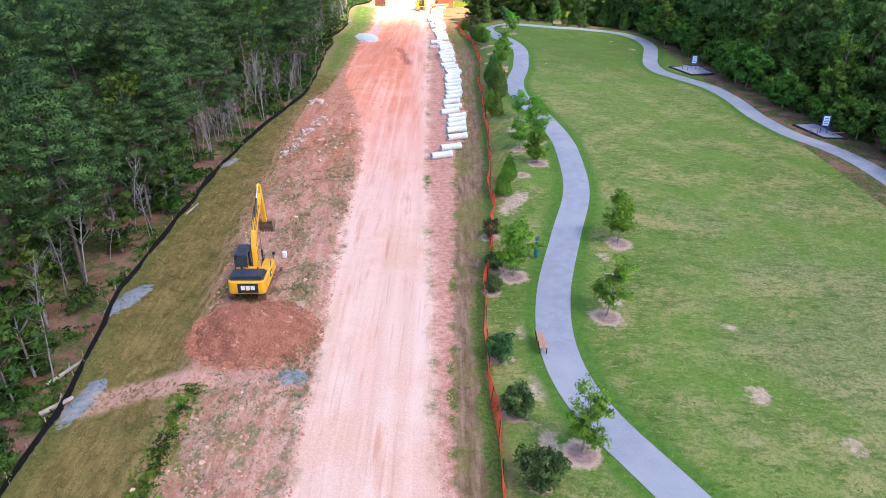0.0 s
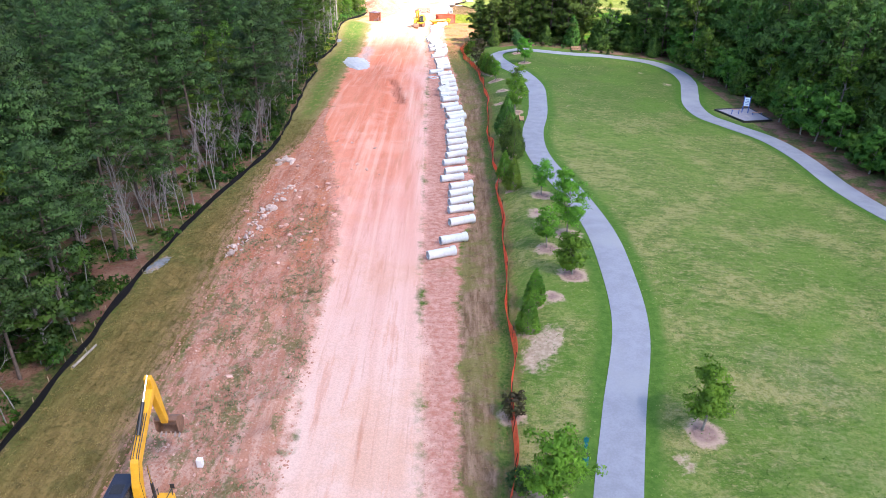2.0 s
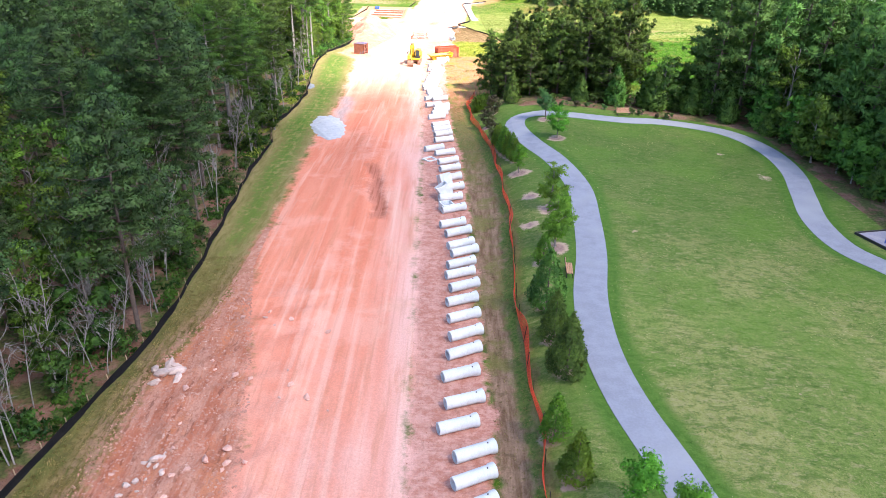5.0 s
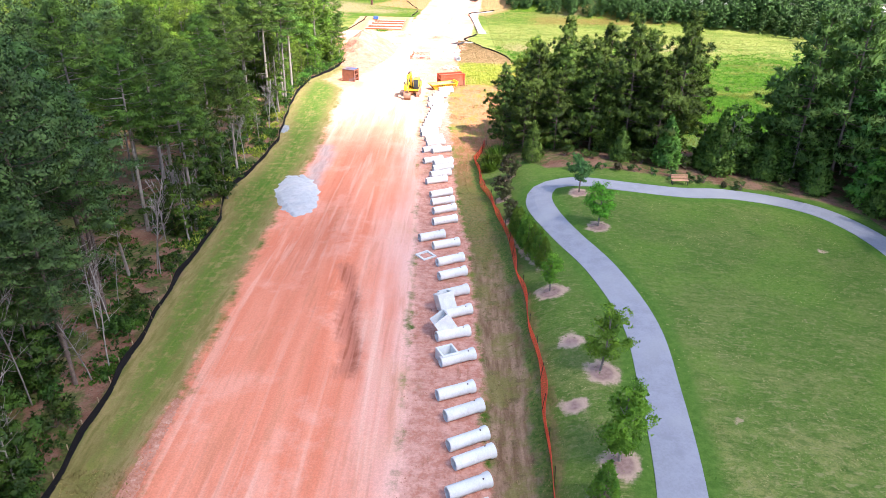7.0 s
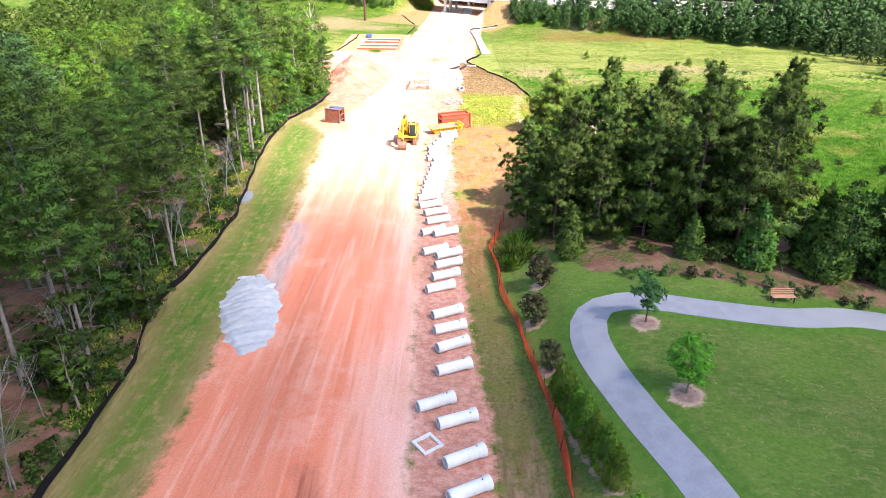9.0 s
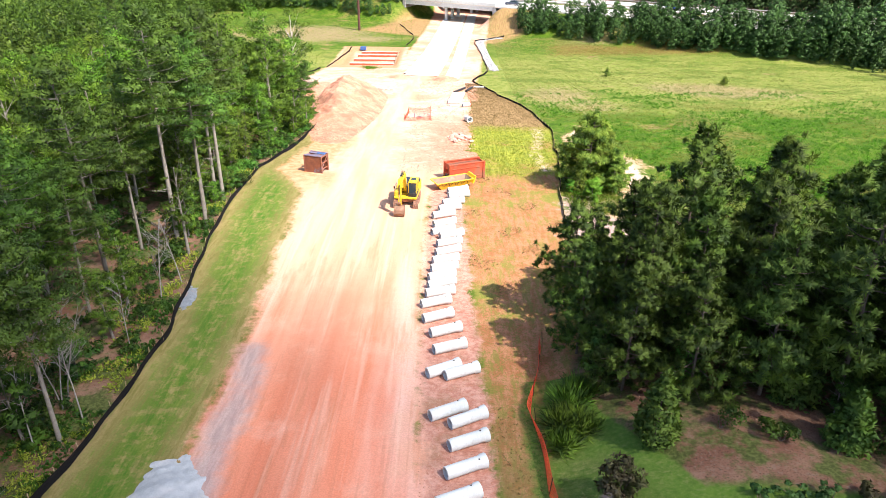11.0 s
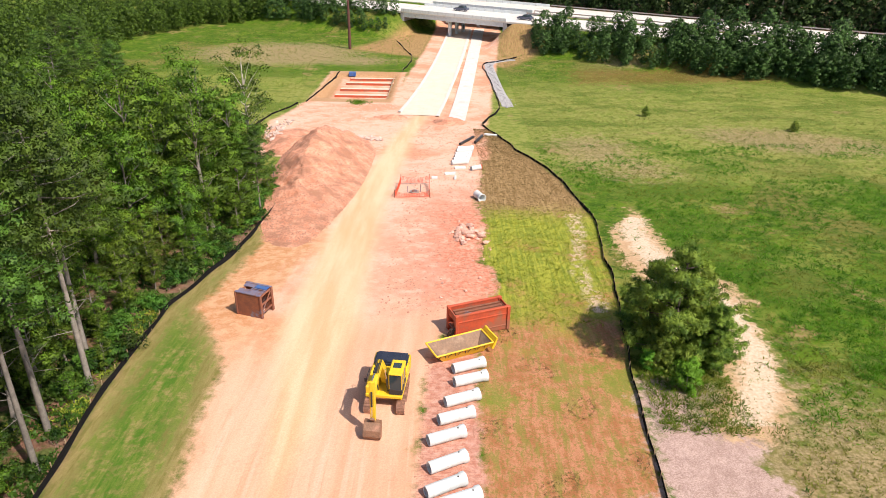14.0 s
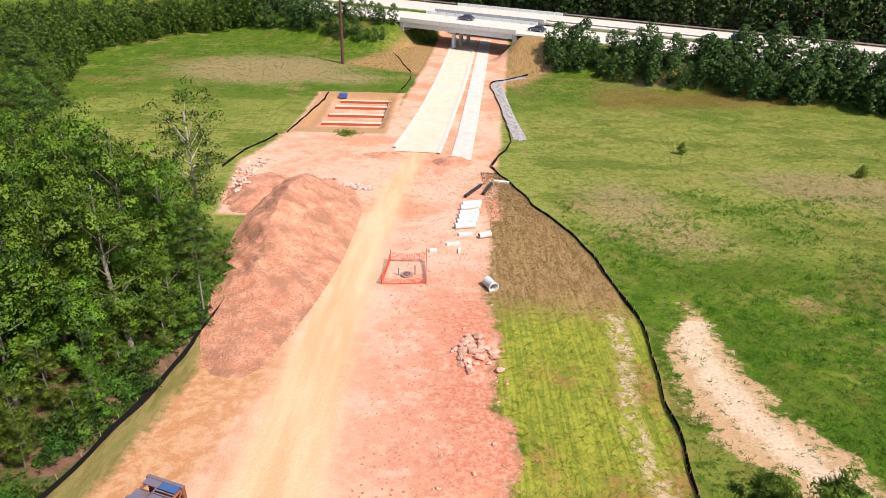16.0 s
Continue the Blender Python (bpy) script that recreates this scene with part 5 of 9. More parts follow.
for k, x, y, hh in ((2, 13.5, 174.1, 14.8), (0, 19.0, 172.7, 14.4), (2, 19.4, 162.3, 15.2), (2, 24.6, 161.8, 16.0), (1, 9.6, 168.0, 12.4), (3, 15.6, 163.4, 11.0), (0, 6.6, 175.6, 9.6), (1, 6.2, 170.2, 8.6),
                    (3, 11.6, 163.6, 9.0), (3, 8.0, 164.8, 8.0), (1, 13.0, 168.6, 11.5), (0, 16.8, 168.2, 12.6), (3, 10.2, 175.4, 10.5), (1, 16.6, 177.6, 12.5), (3, 8.6, 180.0, 7.6), (1, 12.6, 180.6, 9.6),
                    (0, 21.8, 166.8, 14.0), (1, 23.6, 172.2, 12.8), (3, 20.8, 178.4, 11.0), (0, 26.2, 166.4, 13.4), (1, 25.2, 177.0, 11.0), (3, 17.2, 182.6, 8.6), (3, 22.6, 182.4, 8.0), (1, 22.2, 159.6, 11.6)):
    GROVE.set(k, x, y, hh / (GROVE_SIZE[k] + 0.4), 97 * k + 31 * x)
for x, y, s in ((35.6, 155.5, 1.15), (38.3, 152.8, 1.2), (37.2, 159.5, 1.15), (40.2, 157.0, 1.2), (41.0, 151.0, 1.1), (40.6, 161.0, 1.1), (34.8, 158.8, 0.8)):
    EASTERN.set(int(10 * x), x, y, s, 60 * x)
for q in range(46):
    (CEDARS if q % 3 == 0 else UNDER if q % 3 == 1 else WEST_LEAFY).set(4 if q % 3 == 2 else q, rng.uniform(7, 26), rng.uniform(161, 178), rng.uniform(0.6, 1.0), rng.uniform(0, 360))
# low growth in the gap between grove and eastern wood
for q in range(34):
    x = rng.uniform(26.5, 38)
    y = 155.6 + rng.uniform(0, 6.5) - max(0, x - 33) * 0.5
    pick = rng.random()
    (CEDARS if pick < 0.5 else WEST_LEAFY).set(int(rng.integers(2)) if pick < 0.5 else 3 + int(rng.integers(2)), x, y, rng.uniform(0.7, 1.15), rng.uniform(0, 360))
for x in np.arange(9.5, 42, 2.3):
    y = float(np.interp(x, [6.5, 10, 17, 24, 32, 36, 39, 42], [165, 159.5, 158.6, 157, 155, 153, 149, 143])) + rng.uniform(-0.6, 0.9)
    if x < 22 and rng.random() < 0.3:
        continue
    if rng.random() < 0.7:
        CEDARS.set(int(rng.integers(2)), x + rng.uniform(-0.9, 0.9), y, rng.uniform(0.7, 1.1), rng.uniform(0, 360))
    else:
        UNDER.set(int(rng.integers(3)), x + rng.uniform(-0.9, 0.9), y, rng.uniform(0.7, 1.1), rng.uniform(0, 360))
for y in np.arange(28, 164, 3.4):
    for j, off in enumerate((0.9, 2.9, 6.2, 10.8, 15.5)):
        x = float(edge(min(y, 146), WOOD_Y, WOOD_X)) + off + rng.uniform(-0.7, 0.7)
        yj = y + rng.uniform(-1.4, 1.4)
        if j == 0:
            if rng.random() < 0.75 and y < 150:
                (UNDER if rng.random() < 0.6 else CEDARS).set(int(rng.integers(8)), x, yj, rng.uniform(0.5, 1.0), rng.uniform(0, 360))
        elif j == 1:
            pick = rng.random()
            (WEST_LEAFY if pick < 0.65 else CEDARS).set(int(rng.integers(1, 5)), x, yj, rng.uniform(0.7, 0.95) if pick < 0.65 else rng.uniform(1.0, 1.4), rng.uniform(0, 360))
        else:
            EASTERN.set(int(rng.integers(8)), x, yj, rng.uniform(1.0, 1.25), rng.uniform(0, 360))

# young trees and shrubs of the park
ROUND = Stand([plant("young_tree", broadleaf(110 + k, 4.4, 0.25, 1.6, 130, 40, 0.085, 0.9, 13), M["pale_bark"], M["young_leaves"], "young leafy tree in a mulched ring on the lawn", "tree", G_PARK) for k in range(2)])
AIRY = Stand([plant("young_tree", broadleaf(120 + k, 3.9, 0.28, 1.35, 80, 38, 0.08, 0.9, 11), M["pale_bark"], M["young_leaves"], "slender young tree with thin foliage in a mulched ring", "tree", G_PARK) for k in range(3)])
WIDE = Stand([plant("young_tree", broadleaf(130, 3.4, 0.12, 1.2, 100, 32, 0.095, 0.8, 10), M["pale_bark"], M["young_leaves"], "low bushy young tree beside the path", "tree", G_PARK)])
DARK = Stand([plant("young_tree", broadleaf(133, 3.4, 0.34, 1.35, 75, 32, 0.095, 0.7, 9), M["bark"], M["bush"], "small dark green tree inside the path's bend", "tree", G_PARK)])
for k, (kind, x, y, h) in enumerate(PARK_TREES):
    st, h0 = {"round": (ROUND, 4.4), "airy": (AIRY, 3.9), "wide": (WIDE, 3.4), "dark": (DARK, 3.4)}[kind]
    st.set(k, x, y, h / h0, 67 * k)
FRONT = Stand([plant("broadleaf_tree", broadleaf(136 + k, h, 0.1, w, 120, 26, 0.16, 0.85, 12), M["pale_bark"], M["edge_leaves"], "green rounded tree in front of the dark wood", "tree", "trees at the lawn's edge") for k, (h, w) in enumerate(((5.5, 2.0), (4.2, 1.7), (6.4, 2.2)))])
for y in np.arange(40, 150, 2.9):
    FRONT.set(int(rng.integers(3)), float(edge(y, WOOD_Y, WOOD_X)) + rng.uniform(-0.6, 1.0), y + rng.uniform(-1.6, 1.6), rng.uniform(0.7, 1.35), rng.uniform(0, 360))
CONES = Stand([plant("conical_evergreen", conifer(140 + k, 2.7, 1.75, 24, 40, 0.12), M["bark"], M["hedge_green"], "dense cone-shaped evergreen beside the orange netting", "shrub", "evergreens by the fence", "stem") for k in range(2)])
FIRS = Stand([plant("blue_green_conifer", conifer(146 + k, 4.4, 3.0, 30, 60, 0.15), M["bark"], M["cedar"], "broad soft blue-green conifer beside the path", "tree", "conifers by the path") for k in range(2)])
BALLS = Stand([plant("evergreen_shrub", ball(150 + k, 1.0, 1.9), M["bark"], M["bush"], "rounded dark green shrub beside the netting", "shrub", "shrubs by the fence", "stem") for k in range(2)])
DULLS = Stand([plant("brownish_shrub", ball(160, 0.8, 2.1, 60, 30), M["bark"], M["dull_bush"], "half-dry olive brown shrub beside the netting", "shrub", "shrubs by the fence", "stem")])
WIDES = Stand([plant("leafy_shrub", ball(165, 1.05, 1.9, 70, 32), M["bark"], M["bush"], "loose bright green leafy shrub", "shrub", "shrubs by the fence", "stem")])
for k, (kind, x, y, h) in enumerate(PARK_SHRUBS):
    st, h0 = {"cone": (CONES, 2.7), "fir": (FIRS, 4.4), "ball": (BALLS, 1.9), "dull": (DULLS, 2.1), "wide": (WIDES, 1.9)}[kind]
    st.set(k, x, y, h / h0, 51 * k)
HEDGE = Stand([plant("low_shrub", bush(170 + k, 0.65, 0.9, 240, 0.13), M["bark"], M["dull_bush"] if k else M["bush"], "low clipped shrub in the mulch by the path", "shrub", "low shrubs by the path", "stem") for k in range(2)])
for x in np.arange(12, 30, 1.7):
    y = float(np.interp(x, [10, 17, 24, 32], [154.9, 154.6, 153.0, 150.4])) + rng.uniform(-0.3, 0.4)
    HEDGE.set(int(rng.integers(2)), x, y, rng.uniform(0.75, 1.15), rng.uniform(0, 360))

REEDS = Stand([plant("ornamental_grass", ([tube([(0, 0, 0), (0, 0, 0.3)], [0.12, 0.05], 5)], spray(np.random.default_rng(176 + k), np.random.default_rng(k).normal(size=(26, 3)) * np.array([0.3, 0.3, 0.05]) + np.array([0, 0, 0.12]), np.full(26, 1.5), 22, 1.0, 0.035, 1.3, 0.2)), M["bark"], M["leaves"], "tall bright green ornamental grass clump", "grass clump", "grass clumps by the fence", "root") for k in range(2)])
for k, (x, y, s) in enumerate(((4.3, 162.6, 1.1), (4.9, 164.2, 1.2), (5.6, 165.3, 1.0), (4.0, 160.9, 0.9), (5.3, 162.0, 0.85))):
    REEDS.set(k, x, y, s, 70 * k)

# pines in the field and along the highway
FIELD = Stand([plant("pine_tree", pine(180 + k, h, 0.06, 2.9, n, 26, 1, 0.5, 0.05, 1.5, 2.6, 26), M["bark"], M["young_pine"], "bushy young pine with loose light foliage in the field", "tree", "pines in the field") for k, (h, n) in enumerate(((7.0, 40), (5.5, 34), (6.2, 36)))])
for k, (x, y, s) in enumerate(((13.4, 207.0, 1.25), (15.0, 208.6, 1.15), (12.9, 210.6, 0.95), (16.0, 205.2, 0.72), (10.2, 185.2, 0.6), (12.4, 186.6, 0.45), (14.6, 185.6, 0.5), (16.2, 207.2, 0.6), (12.0, 205.0, 0.4), (34.0, 296.0, 0.3), (57.0, 284.0, 0.35), (70.8, 225.5, 0.4), (72.6, 223.5, 0.35))):
    FIELD.set(k, x, y, s, 80 * k)
SAPLING = Stand([plant("sapling_bush", broadleaf(131, 2.8, 0.08, 1.1, 90, 40, 0.09, 0.8, 10), M["pale_bark"], M["young_leaves"], "bright green leafy sapling growing under the field pines", "shrub", "saplings under the field pines")])
SAPLING.set(0, 13.1, 201.9, 1.0, 30)
SAPLING.set(0, 11.2, 204.9, 0.6, 130)

for yy in np.arange(256, 344, 4.4):
    for k in range(3):
        if rng.random() < 0.14:
            continue
        x = float(np.interp(yy, [250, 271, 290, 306, 342], [-46, -56, -66, -76, -93])) - k * 5 + rng.uniform(-2, 2)
        (SUNLIT_PINES if rng.random() < 0.3 else NORTH_LEAFY).set(int(rng.integers(3)), x, yy + rng.uniform(-2, 2), rng.uniform(0.7, 0.95), rng.uniform(0, 360))

# ---- materials of the works ----
M["loader_yellow"] = surface("loader_yellow", (0.80, 0.42, 0.025), (0.72, 0.36, 0.02), 1.5, 0.45, bump=0.03, dirt=(0.50, 0.27, 0.12), dirt_at=(0.6, 0.8), dirt_scale=0.9)
M["digger_yellow"] = surface("digger_yellow", (0.82, 0.56, 0.03), (0.74, 0.48, 0.03), 1.5, 0.45, bump=0.03, dirt=(0.55, 0.32, 0.16), dirt_at=(0.58, 0.78), dirt_scale=0.9)
M["black_paint"] = surface("black_paint", (0.02, 0.021, 0.024), (0.032, 0.033, 0.036), 2.0, 0.45, bump=0.03, dirt=(0.10, 0.075, 0.06), dirt_at=(0.62, 0.82))
M["blue_black"] = surface("blue_black", (0.018, 0.024, 0.045), (0.03, 0.038, 0.06), 2.0, 0.4, bump=0.03, dirt=(0.09, 0.08, 0.075), dirt_at=(0.62, 0.82))
M["white_paint"] = surface("white_paint", (0.8, 0.8, 0.8), (0.72, 0.72, 0.72), 2.0, 0.5, bump=0.02)
M["track_steel"] = surface("track_steel", (0.30, 0.15, 0.10), (0.17, 0.10, 0.075), 4.0, 0.75, 0.25, bump=0.4, dirt=(0.48, 0.25, 0.17), dirt_at=(0.45, 0.65), dirt_scale=1.5)
M["bucket_steel"] = surface("bucket_steel", (0.33, 0.19, 0.12), (0.20, 0.12, 0.085), 3.0, 0.6, 0.4, bump=0.2, dirt=(0.46, 0.25, 0.17), dirt_at=(0.5, 0.7), dirt_scale=1.5)
M["chrome"] = surface("chrome", (0.75, 0.75, 0.76), (0.6, 0.6, 0.61), 3.0, 0.2, 1.0, bump=0.0)
M["rust_plate"] = surface("rust_plate", (0.30, 0.11, 0.06), (0.20, 0.085, 0.06), 1.6, 0.75, 0.2, bump=0.25, dirt=(0.19, 0.20, 0.27), dirt_at=(0.55, 0.68), dirt_scale=0.8)
M["blue_steel"] = surface("blue_steel", (0.04, 0.13, 0.42), (0.07, 0.15, 0.32), 1.5, 0.55, 0.2, bump=0.15, dirt=(0.26, 0.12, 0.08), dirt_at=(0.55, 0.7), dirt_scale=1.0)
M["slate_blue"] = surface("slate_blue", (0.16, 0.17, 0.28), (0.22, 0.19, 0.25), 1.5, 0.6, 0.2, bump=0.15, dirt=(0.24, 0.12, 0.09), dirt_at=(0.5, 0.65), dirt_scale=1.0)
M["shield_orange"] = surface("shield_orange", (0.56, 0.095, 0.04), (0.44, 0.08, 0.04), 1.2, 0.7, 0.1, bump=0.2, dirt=(0.33, 0.13, 0.08), dirt_at=(0.45, 0.62), dirt_scale=0.6)
M["grey_worn"] = surface("grey_worn", (0.33, 0.29, 0.27), (0.42, 0.39, 0.38), 1.4, 0.6, 0.4, bump=0.2, dirt=(0.45, 0.27, 0.18), dirt_at=(0.5, 0.68))
M["red_clods"] = surface("red_clods", (0.235, 0.080, 0.045), (0.40, 0.165, 0.10), 1.2, 0.95, bump=1.0, bump_dist=0.15, dirt=(0.52, 0.28, 0.19), dirt_at=(0.56, 0.66), dirt_scale=1.6)
M["fresh_clods"] = surface("fresh_clods", (0.22, 0.075, 0.042), (0.40, 0.165, 0.10), 1.4, 0.95, bump=0.5, dirt=(0.50, 0.27, 0.18), dirt_at=(0.6, 0.7), dirt_scale=2.0)
M["spoil"] = surface("spoil", (0.56, 0.225, 0.13), (0.77, 0.41, 0.285), 0.8, 0.95, bump=1.0, bump_dist=0.25, dirt=(0.42, 0.205, 0.13), dirt_at=(0.48, 0.64), dirt_scale=0.35)
M["gravel"] = surface("gravel", (0.36, 0.40, 0.43), (0.47, 0.51, 0.54), 2.2, 0.95, bump=0.7, bump_dist=0.06, dirt=(0.53, 0.54, 0.55), dirt_at=(0.48, 0.7), dirt_scale=0.4)
M["wet_stone"] = surface("wet_stone", (0.15, 0.18, 0.21), (0.25, 0.285, 0.32), 3.0, 0.95, bump=0.7, bump_dist=0.05, dirt=(0.40, 0.30, 0.25), dirt_at=(0.52, 0.66), dirt_scale=0.9)
M["rock"] = surface("rock", (0.50, 0.385, 0.33), (0.63, 0.53, 0.475), 1.5, 0.95, bump=0.5, bump_dist=0.04, dirt=(0.50, 0.25, 0.17), dirt_at=(0.5, 0.66), dirt_scale=1.2, spread=0.15)
M["red_rock"] = surface("red_rock", (0.56, 0.31, 0.24), (0.70, 0.46, 0.38), 1.5, 0.95, bump=0.5, bump_dist=0.04, spread=0.18)
M["clod"] = surface("clod", (0.36, 0.155, 0.10), (0.52, 0.28, 0.20), 1.0, 0.95, bump=0.3, dirt=(0.60, 0.42, 0.34), dirt_at=(0.55, 0.7), dirt_scale=2.0)
M["riprap"] = surface("riprap", (0.27, 0.27, 0.285), (0.40, 0.40, 0.41), 1.5, 0.95, bump=0.5, bump_dist=0.04, spread=0.2)
M["dead_wood"] = surface("dead_wood", (0.42, 0.37, 0.31), (0.28, 0.24, 0.20), 3.0, 0.9, bump=0.4)
M["bench_wood"] = surface("bench_wood", (0.52, 0.30, 0.19), (0.40, 0.22, 0.13), 5.0, 0.7, bump=0.2)
M["sign_blue"] = surface("sign_blue", (0.03, 0.09, 0.38), (0.04, 0.11, 0.42), 2.0, 0.4, bump=0.0)
M["sign_pale"] = surface("sign_pale", (0.55, 0.72, 0.85), (0.66, 0.80, 0.90), 4.0, 0.4, bump=0.0)
M["bin_green"] = surface("bin_green", (0.0, 0.16, 0.17), (0.0, 0.12, 0.14), 3.0, 0.45, bump=0.03)
M["mat_grey"] = surface("mat_grey", (0.27, 0.27, 0.32), (0.34, 0.34, 0.39), 1.5, 0.95, bump=0.4, dirt=(0.40, 0.38, 0.40), dirt_at=(0.5, 0.7), dirt_scale=0.5)
glass_m, gn_, gl_, gb_ = mat_new("tinted_glass")
gb_.inputs["Base Color"].default_value = (0.05, 0.08, 0.10, 1)
gb_.inputs["Roughness"].default_value, gb_.inputs["Transmission Weight"].default_value = 0.06, 0.35
M["glass"] = glass_m


# ---- fences ----
def polyline(ys, xs, step):
    y = np.arange(ys[0], ys[-1], step)
    return np.column_stack([np.interp(y, ys, xs), y])


def fabric_fence(name, line, height, label, wob, seed):
    """A sagging fabric band between wooden stakes."""
    r = np.random.default_rng(seed)
    root = thing(name, label, "fence")
    line = line + np.column_stack([soft_noise(line[:, 1], line[:, 1] * 0.3, 2.2, seed) * 0.16, np.zeros(len(line))])
    n = len(line)
    g = land_rough(line[:, 0], line[:, 1])
    hh = height * (0.85 + 0.25 * soft_noise(line[:, 1], line[:, 0], 1.7, seed + 1.0))
    lean = soft_noise(line[:, 1], line[:, 0], 3.0, seed + 2.0) * wob
    V, F = [], []
    d = np.gradient(line, axis=0)
    d /= np.linalg.norm(d, axis=1)[:, None]
    nrm = np.stack([d[:, 1], -d[:, 0]], 1)
    for u, off, z in ((0, 0.10, 0.02), (1, 0.03, 0.03), (2, 0.0, 0.5), (3, 0.0, 1.0), (4, -0.02, 1.0), (5, -0.02, 0.5), (6, -0.03, 0.0)):
        q = line + nrm * (off + lean * z)[:, None] if not np.isscalar(lean) else line
        V.append(np.column_stack([q, g + hh * z - (0.04 if z < 0.1 else 0) + 0.03]))
    V = np.stack(V, 1)
    c = V.shape[1]
    F = [(i * c + j, i * c + j + 1, (i + 1) * c + j + 1, (i + 1) * c + j) for i in range(n - 1) for j in range(c - 1)]
    part("fabric", mesh_np("fabric", V.reshape(-1, 3), F, M["black_fabric"], True), M["black_fabric"], root, "black woven silt fabric")
    stake = b_box((0.05, 0.05, height + 0.3))
    me = bpy.data.meshes.new("stake")
    stake.to_mesh(me)
    stake.free()
    me.materials.append(M["stake"])
    for i in range(2, n - 1, max(1, int(2.4 / np.linalg.norm(line[1] - line[0])))):
        ob = new("stake", me)
        ob.parent = root
        q = line[i] - nrm[i] * 0.06 + nrm[i] * lean[i]
        ob.matrix_basis = pose(q[0], q[1], g[i] + (height + 0.3) / 2, r.uniform(-5, 5), r.uniform(-5, 5), r.uniform(0, 90))
    return root


fabric_fence("silt_fence", polyline(SILT_Y[:19], SILT_X[:19], 0.5), 0.46, "sagging black silt fence on wooden stakes along the wood", 0.12, 3)
fabric_fence("silt_fence", polyline([282, 292, 303], [-37.5, -37.0, -34.0], 0.5), 0.36, "low black silt fence round the cleared corner", 0.15, 5)
fabric_fence("silt_fence", polyline([304, 320, 336], [-33.0, -31.8, -30.6], 0.5), 0.34, "low black silt fence beside the foundation pit", 0.15, 6)
fabric_fence("silt_fence", spline(list(zip(EAST_X, EAST_Y)), 0.5), 0.36, "black silt fence curving along the open field", 0.1, 4)
fabric_fence("silt_fence", spline([(2.2, 285), (3.6, 291), (6.3, 301), (6.2, 318), (5.2, 334), (4.6, 346), (8.5, 350), (14, 356)], 0.5), 0.4, "black silt fence round the stone-lined ditch", 0.15, 8)
fabric_fence("silt_fence", spline([(-15.6, 336), (-14.0, 352), (-17, 366), (-20, 378)], 0.5), 0.34, "low black silt fence along the foot of the bank", 0.15, 9)


def net_fence(line, height):
    """Plastic barrier netting: strands and ties, hung on posts, leaning and sagging."""
    root = thing("safety_fence", "sagging orange plastic barrier netting on steel posts", "fence")
    line = line + np.column_stack([soft_noise(line[:, 1], line[:, 1] * 0.2, 3.0, 1.0) * 0.22, np.zeros(len(line))])
    g = land_rough(line[:, 0], line[:, 1])
    n = len(line)
    sag = height * (0.82 + 0.2 * soft_noise(line[:, 1], line[:, 0], 2.0, 2.0))
    lean = soft_noise(line[:, 1], line[:, 0], 2.6, 4.0) * 0.3
    V, F = [], []

    def quad(a, b, c, d):
        o = len(V)
        V.extend((a, b, c, d))
        F.append((o, o + 1, o + 2, o + 3))

    def at(i, u):
        return np.array((line[i, 0] + lean[i] * u, line[i, 1], g[i] + 0.04 + sag[i] * u))

    levels = np.linspace(0, 1, 9)
    for i in range(n - 1):
        for u in levels:
            w = 0.055 if u in (0.0, 1.0) else 0.036
            quad(at(i, u - w / 2), at(i + 1, u - w / 2), at(i + 1, u + w / 2), at(i, u + w / 2))
        for e in (0.0, 0.5):
            a = at(i, 0) * (1 - e) + at(i + 1, 0) * e
            b = at(i, 1) * (1 - e) + at(i + 1, 1) * e
            s = np.array((0, 0.028, 0))
            quad(a - s, a + s, b + s, b - s)
    net = part("netting", mesh_np("netting", V, F, M["orange_net"]), M["orange_net"], root, "torn orange plastic netting")
    net.modifiers.new("thickness", "SOLIDIFY").thickness = 0.012
    post = b_cyl(0.025, height + 0.25, seg=6)
    me = bpy.data.meshes.new("post")
    post.to_mesh(me)
    post.free()
    me.materials.append(M["steel_dark"])
    for i in range(0, n, 9):
        ob = new("post", me)
        ob.parent = root
        ob.matrix_basis = pose(line[i, 0] + 0.03, line[i, 1], g[i] + (height + 0.2) / 2, 0, lean[i] * 30, 0)


net_fence(polyline(NET_Y, NET_X, 0.32), 1.05)


# ---- concrete pipes in a row ----
def pipe_mesh():
    """Bell-ended drain pipe, lying along x: outside, inside and both rims."""
    prof = [(-1.22, 0.36), (-1.20, 0.375), (0.86, 0.375), (0.98, 0.43), (1.22, 0.43), (1.23, 0.40), (1.23, 0.36), (1.02, 0.36), (1.0, 0.29), (-1.22, 0.29)]
    seg = 24
    V = [(u, math.cos(2 * math.pi * a / seg) * r, math.sin(2 * math.pi * a / seg) * r) for u, r in prof for a in range(seg)]
    n = len(prof)
    F = [(i * seg + a, i * seg + (a + 1) % seg, ((i + 1) % n) * seg + (a + 1) % seg, ((i + 1) % n) * seg + a) for i in range(n) for a in range(seg)]
    me = mesh_np("concrete_pipe", V, F, M["concrete"], True)
    me.set_sharp_from_angle(angle=radians(35))
    return me


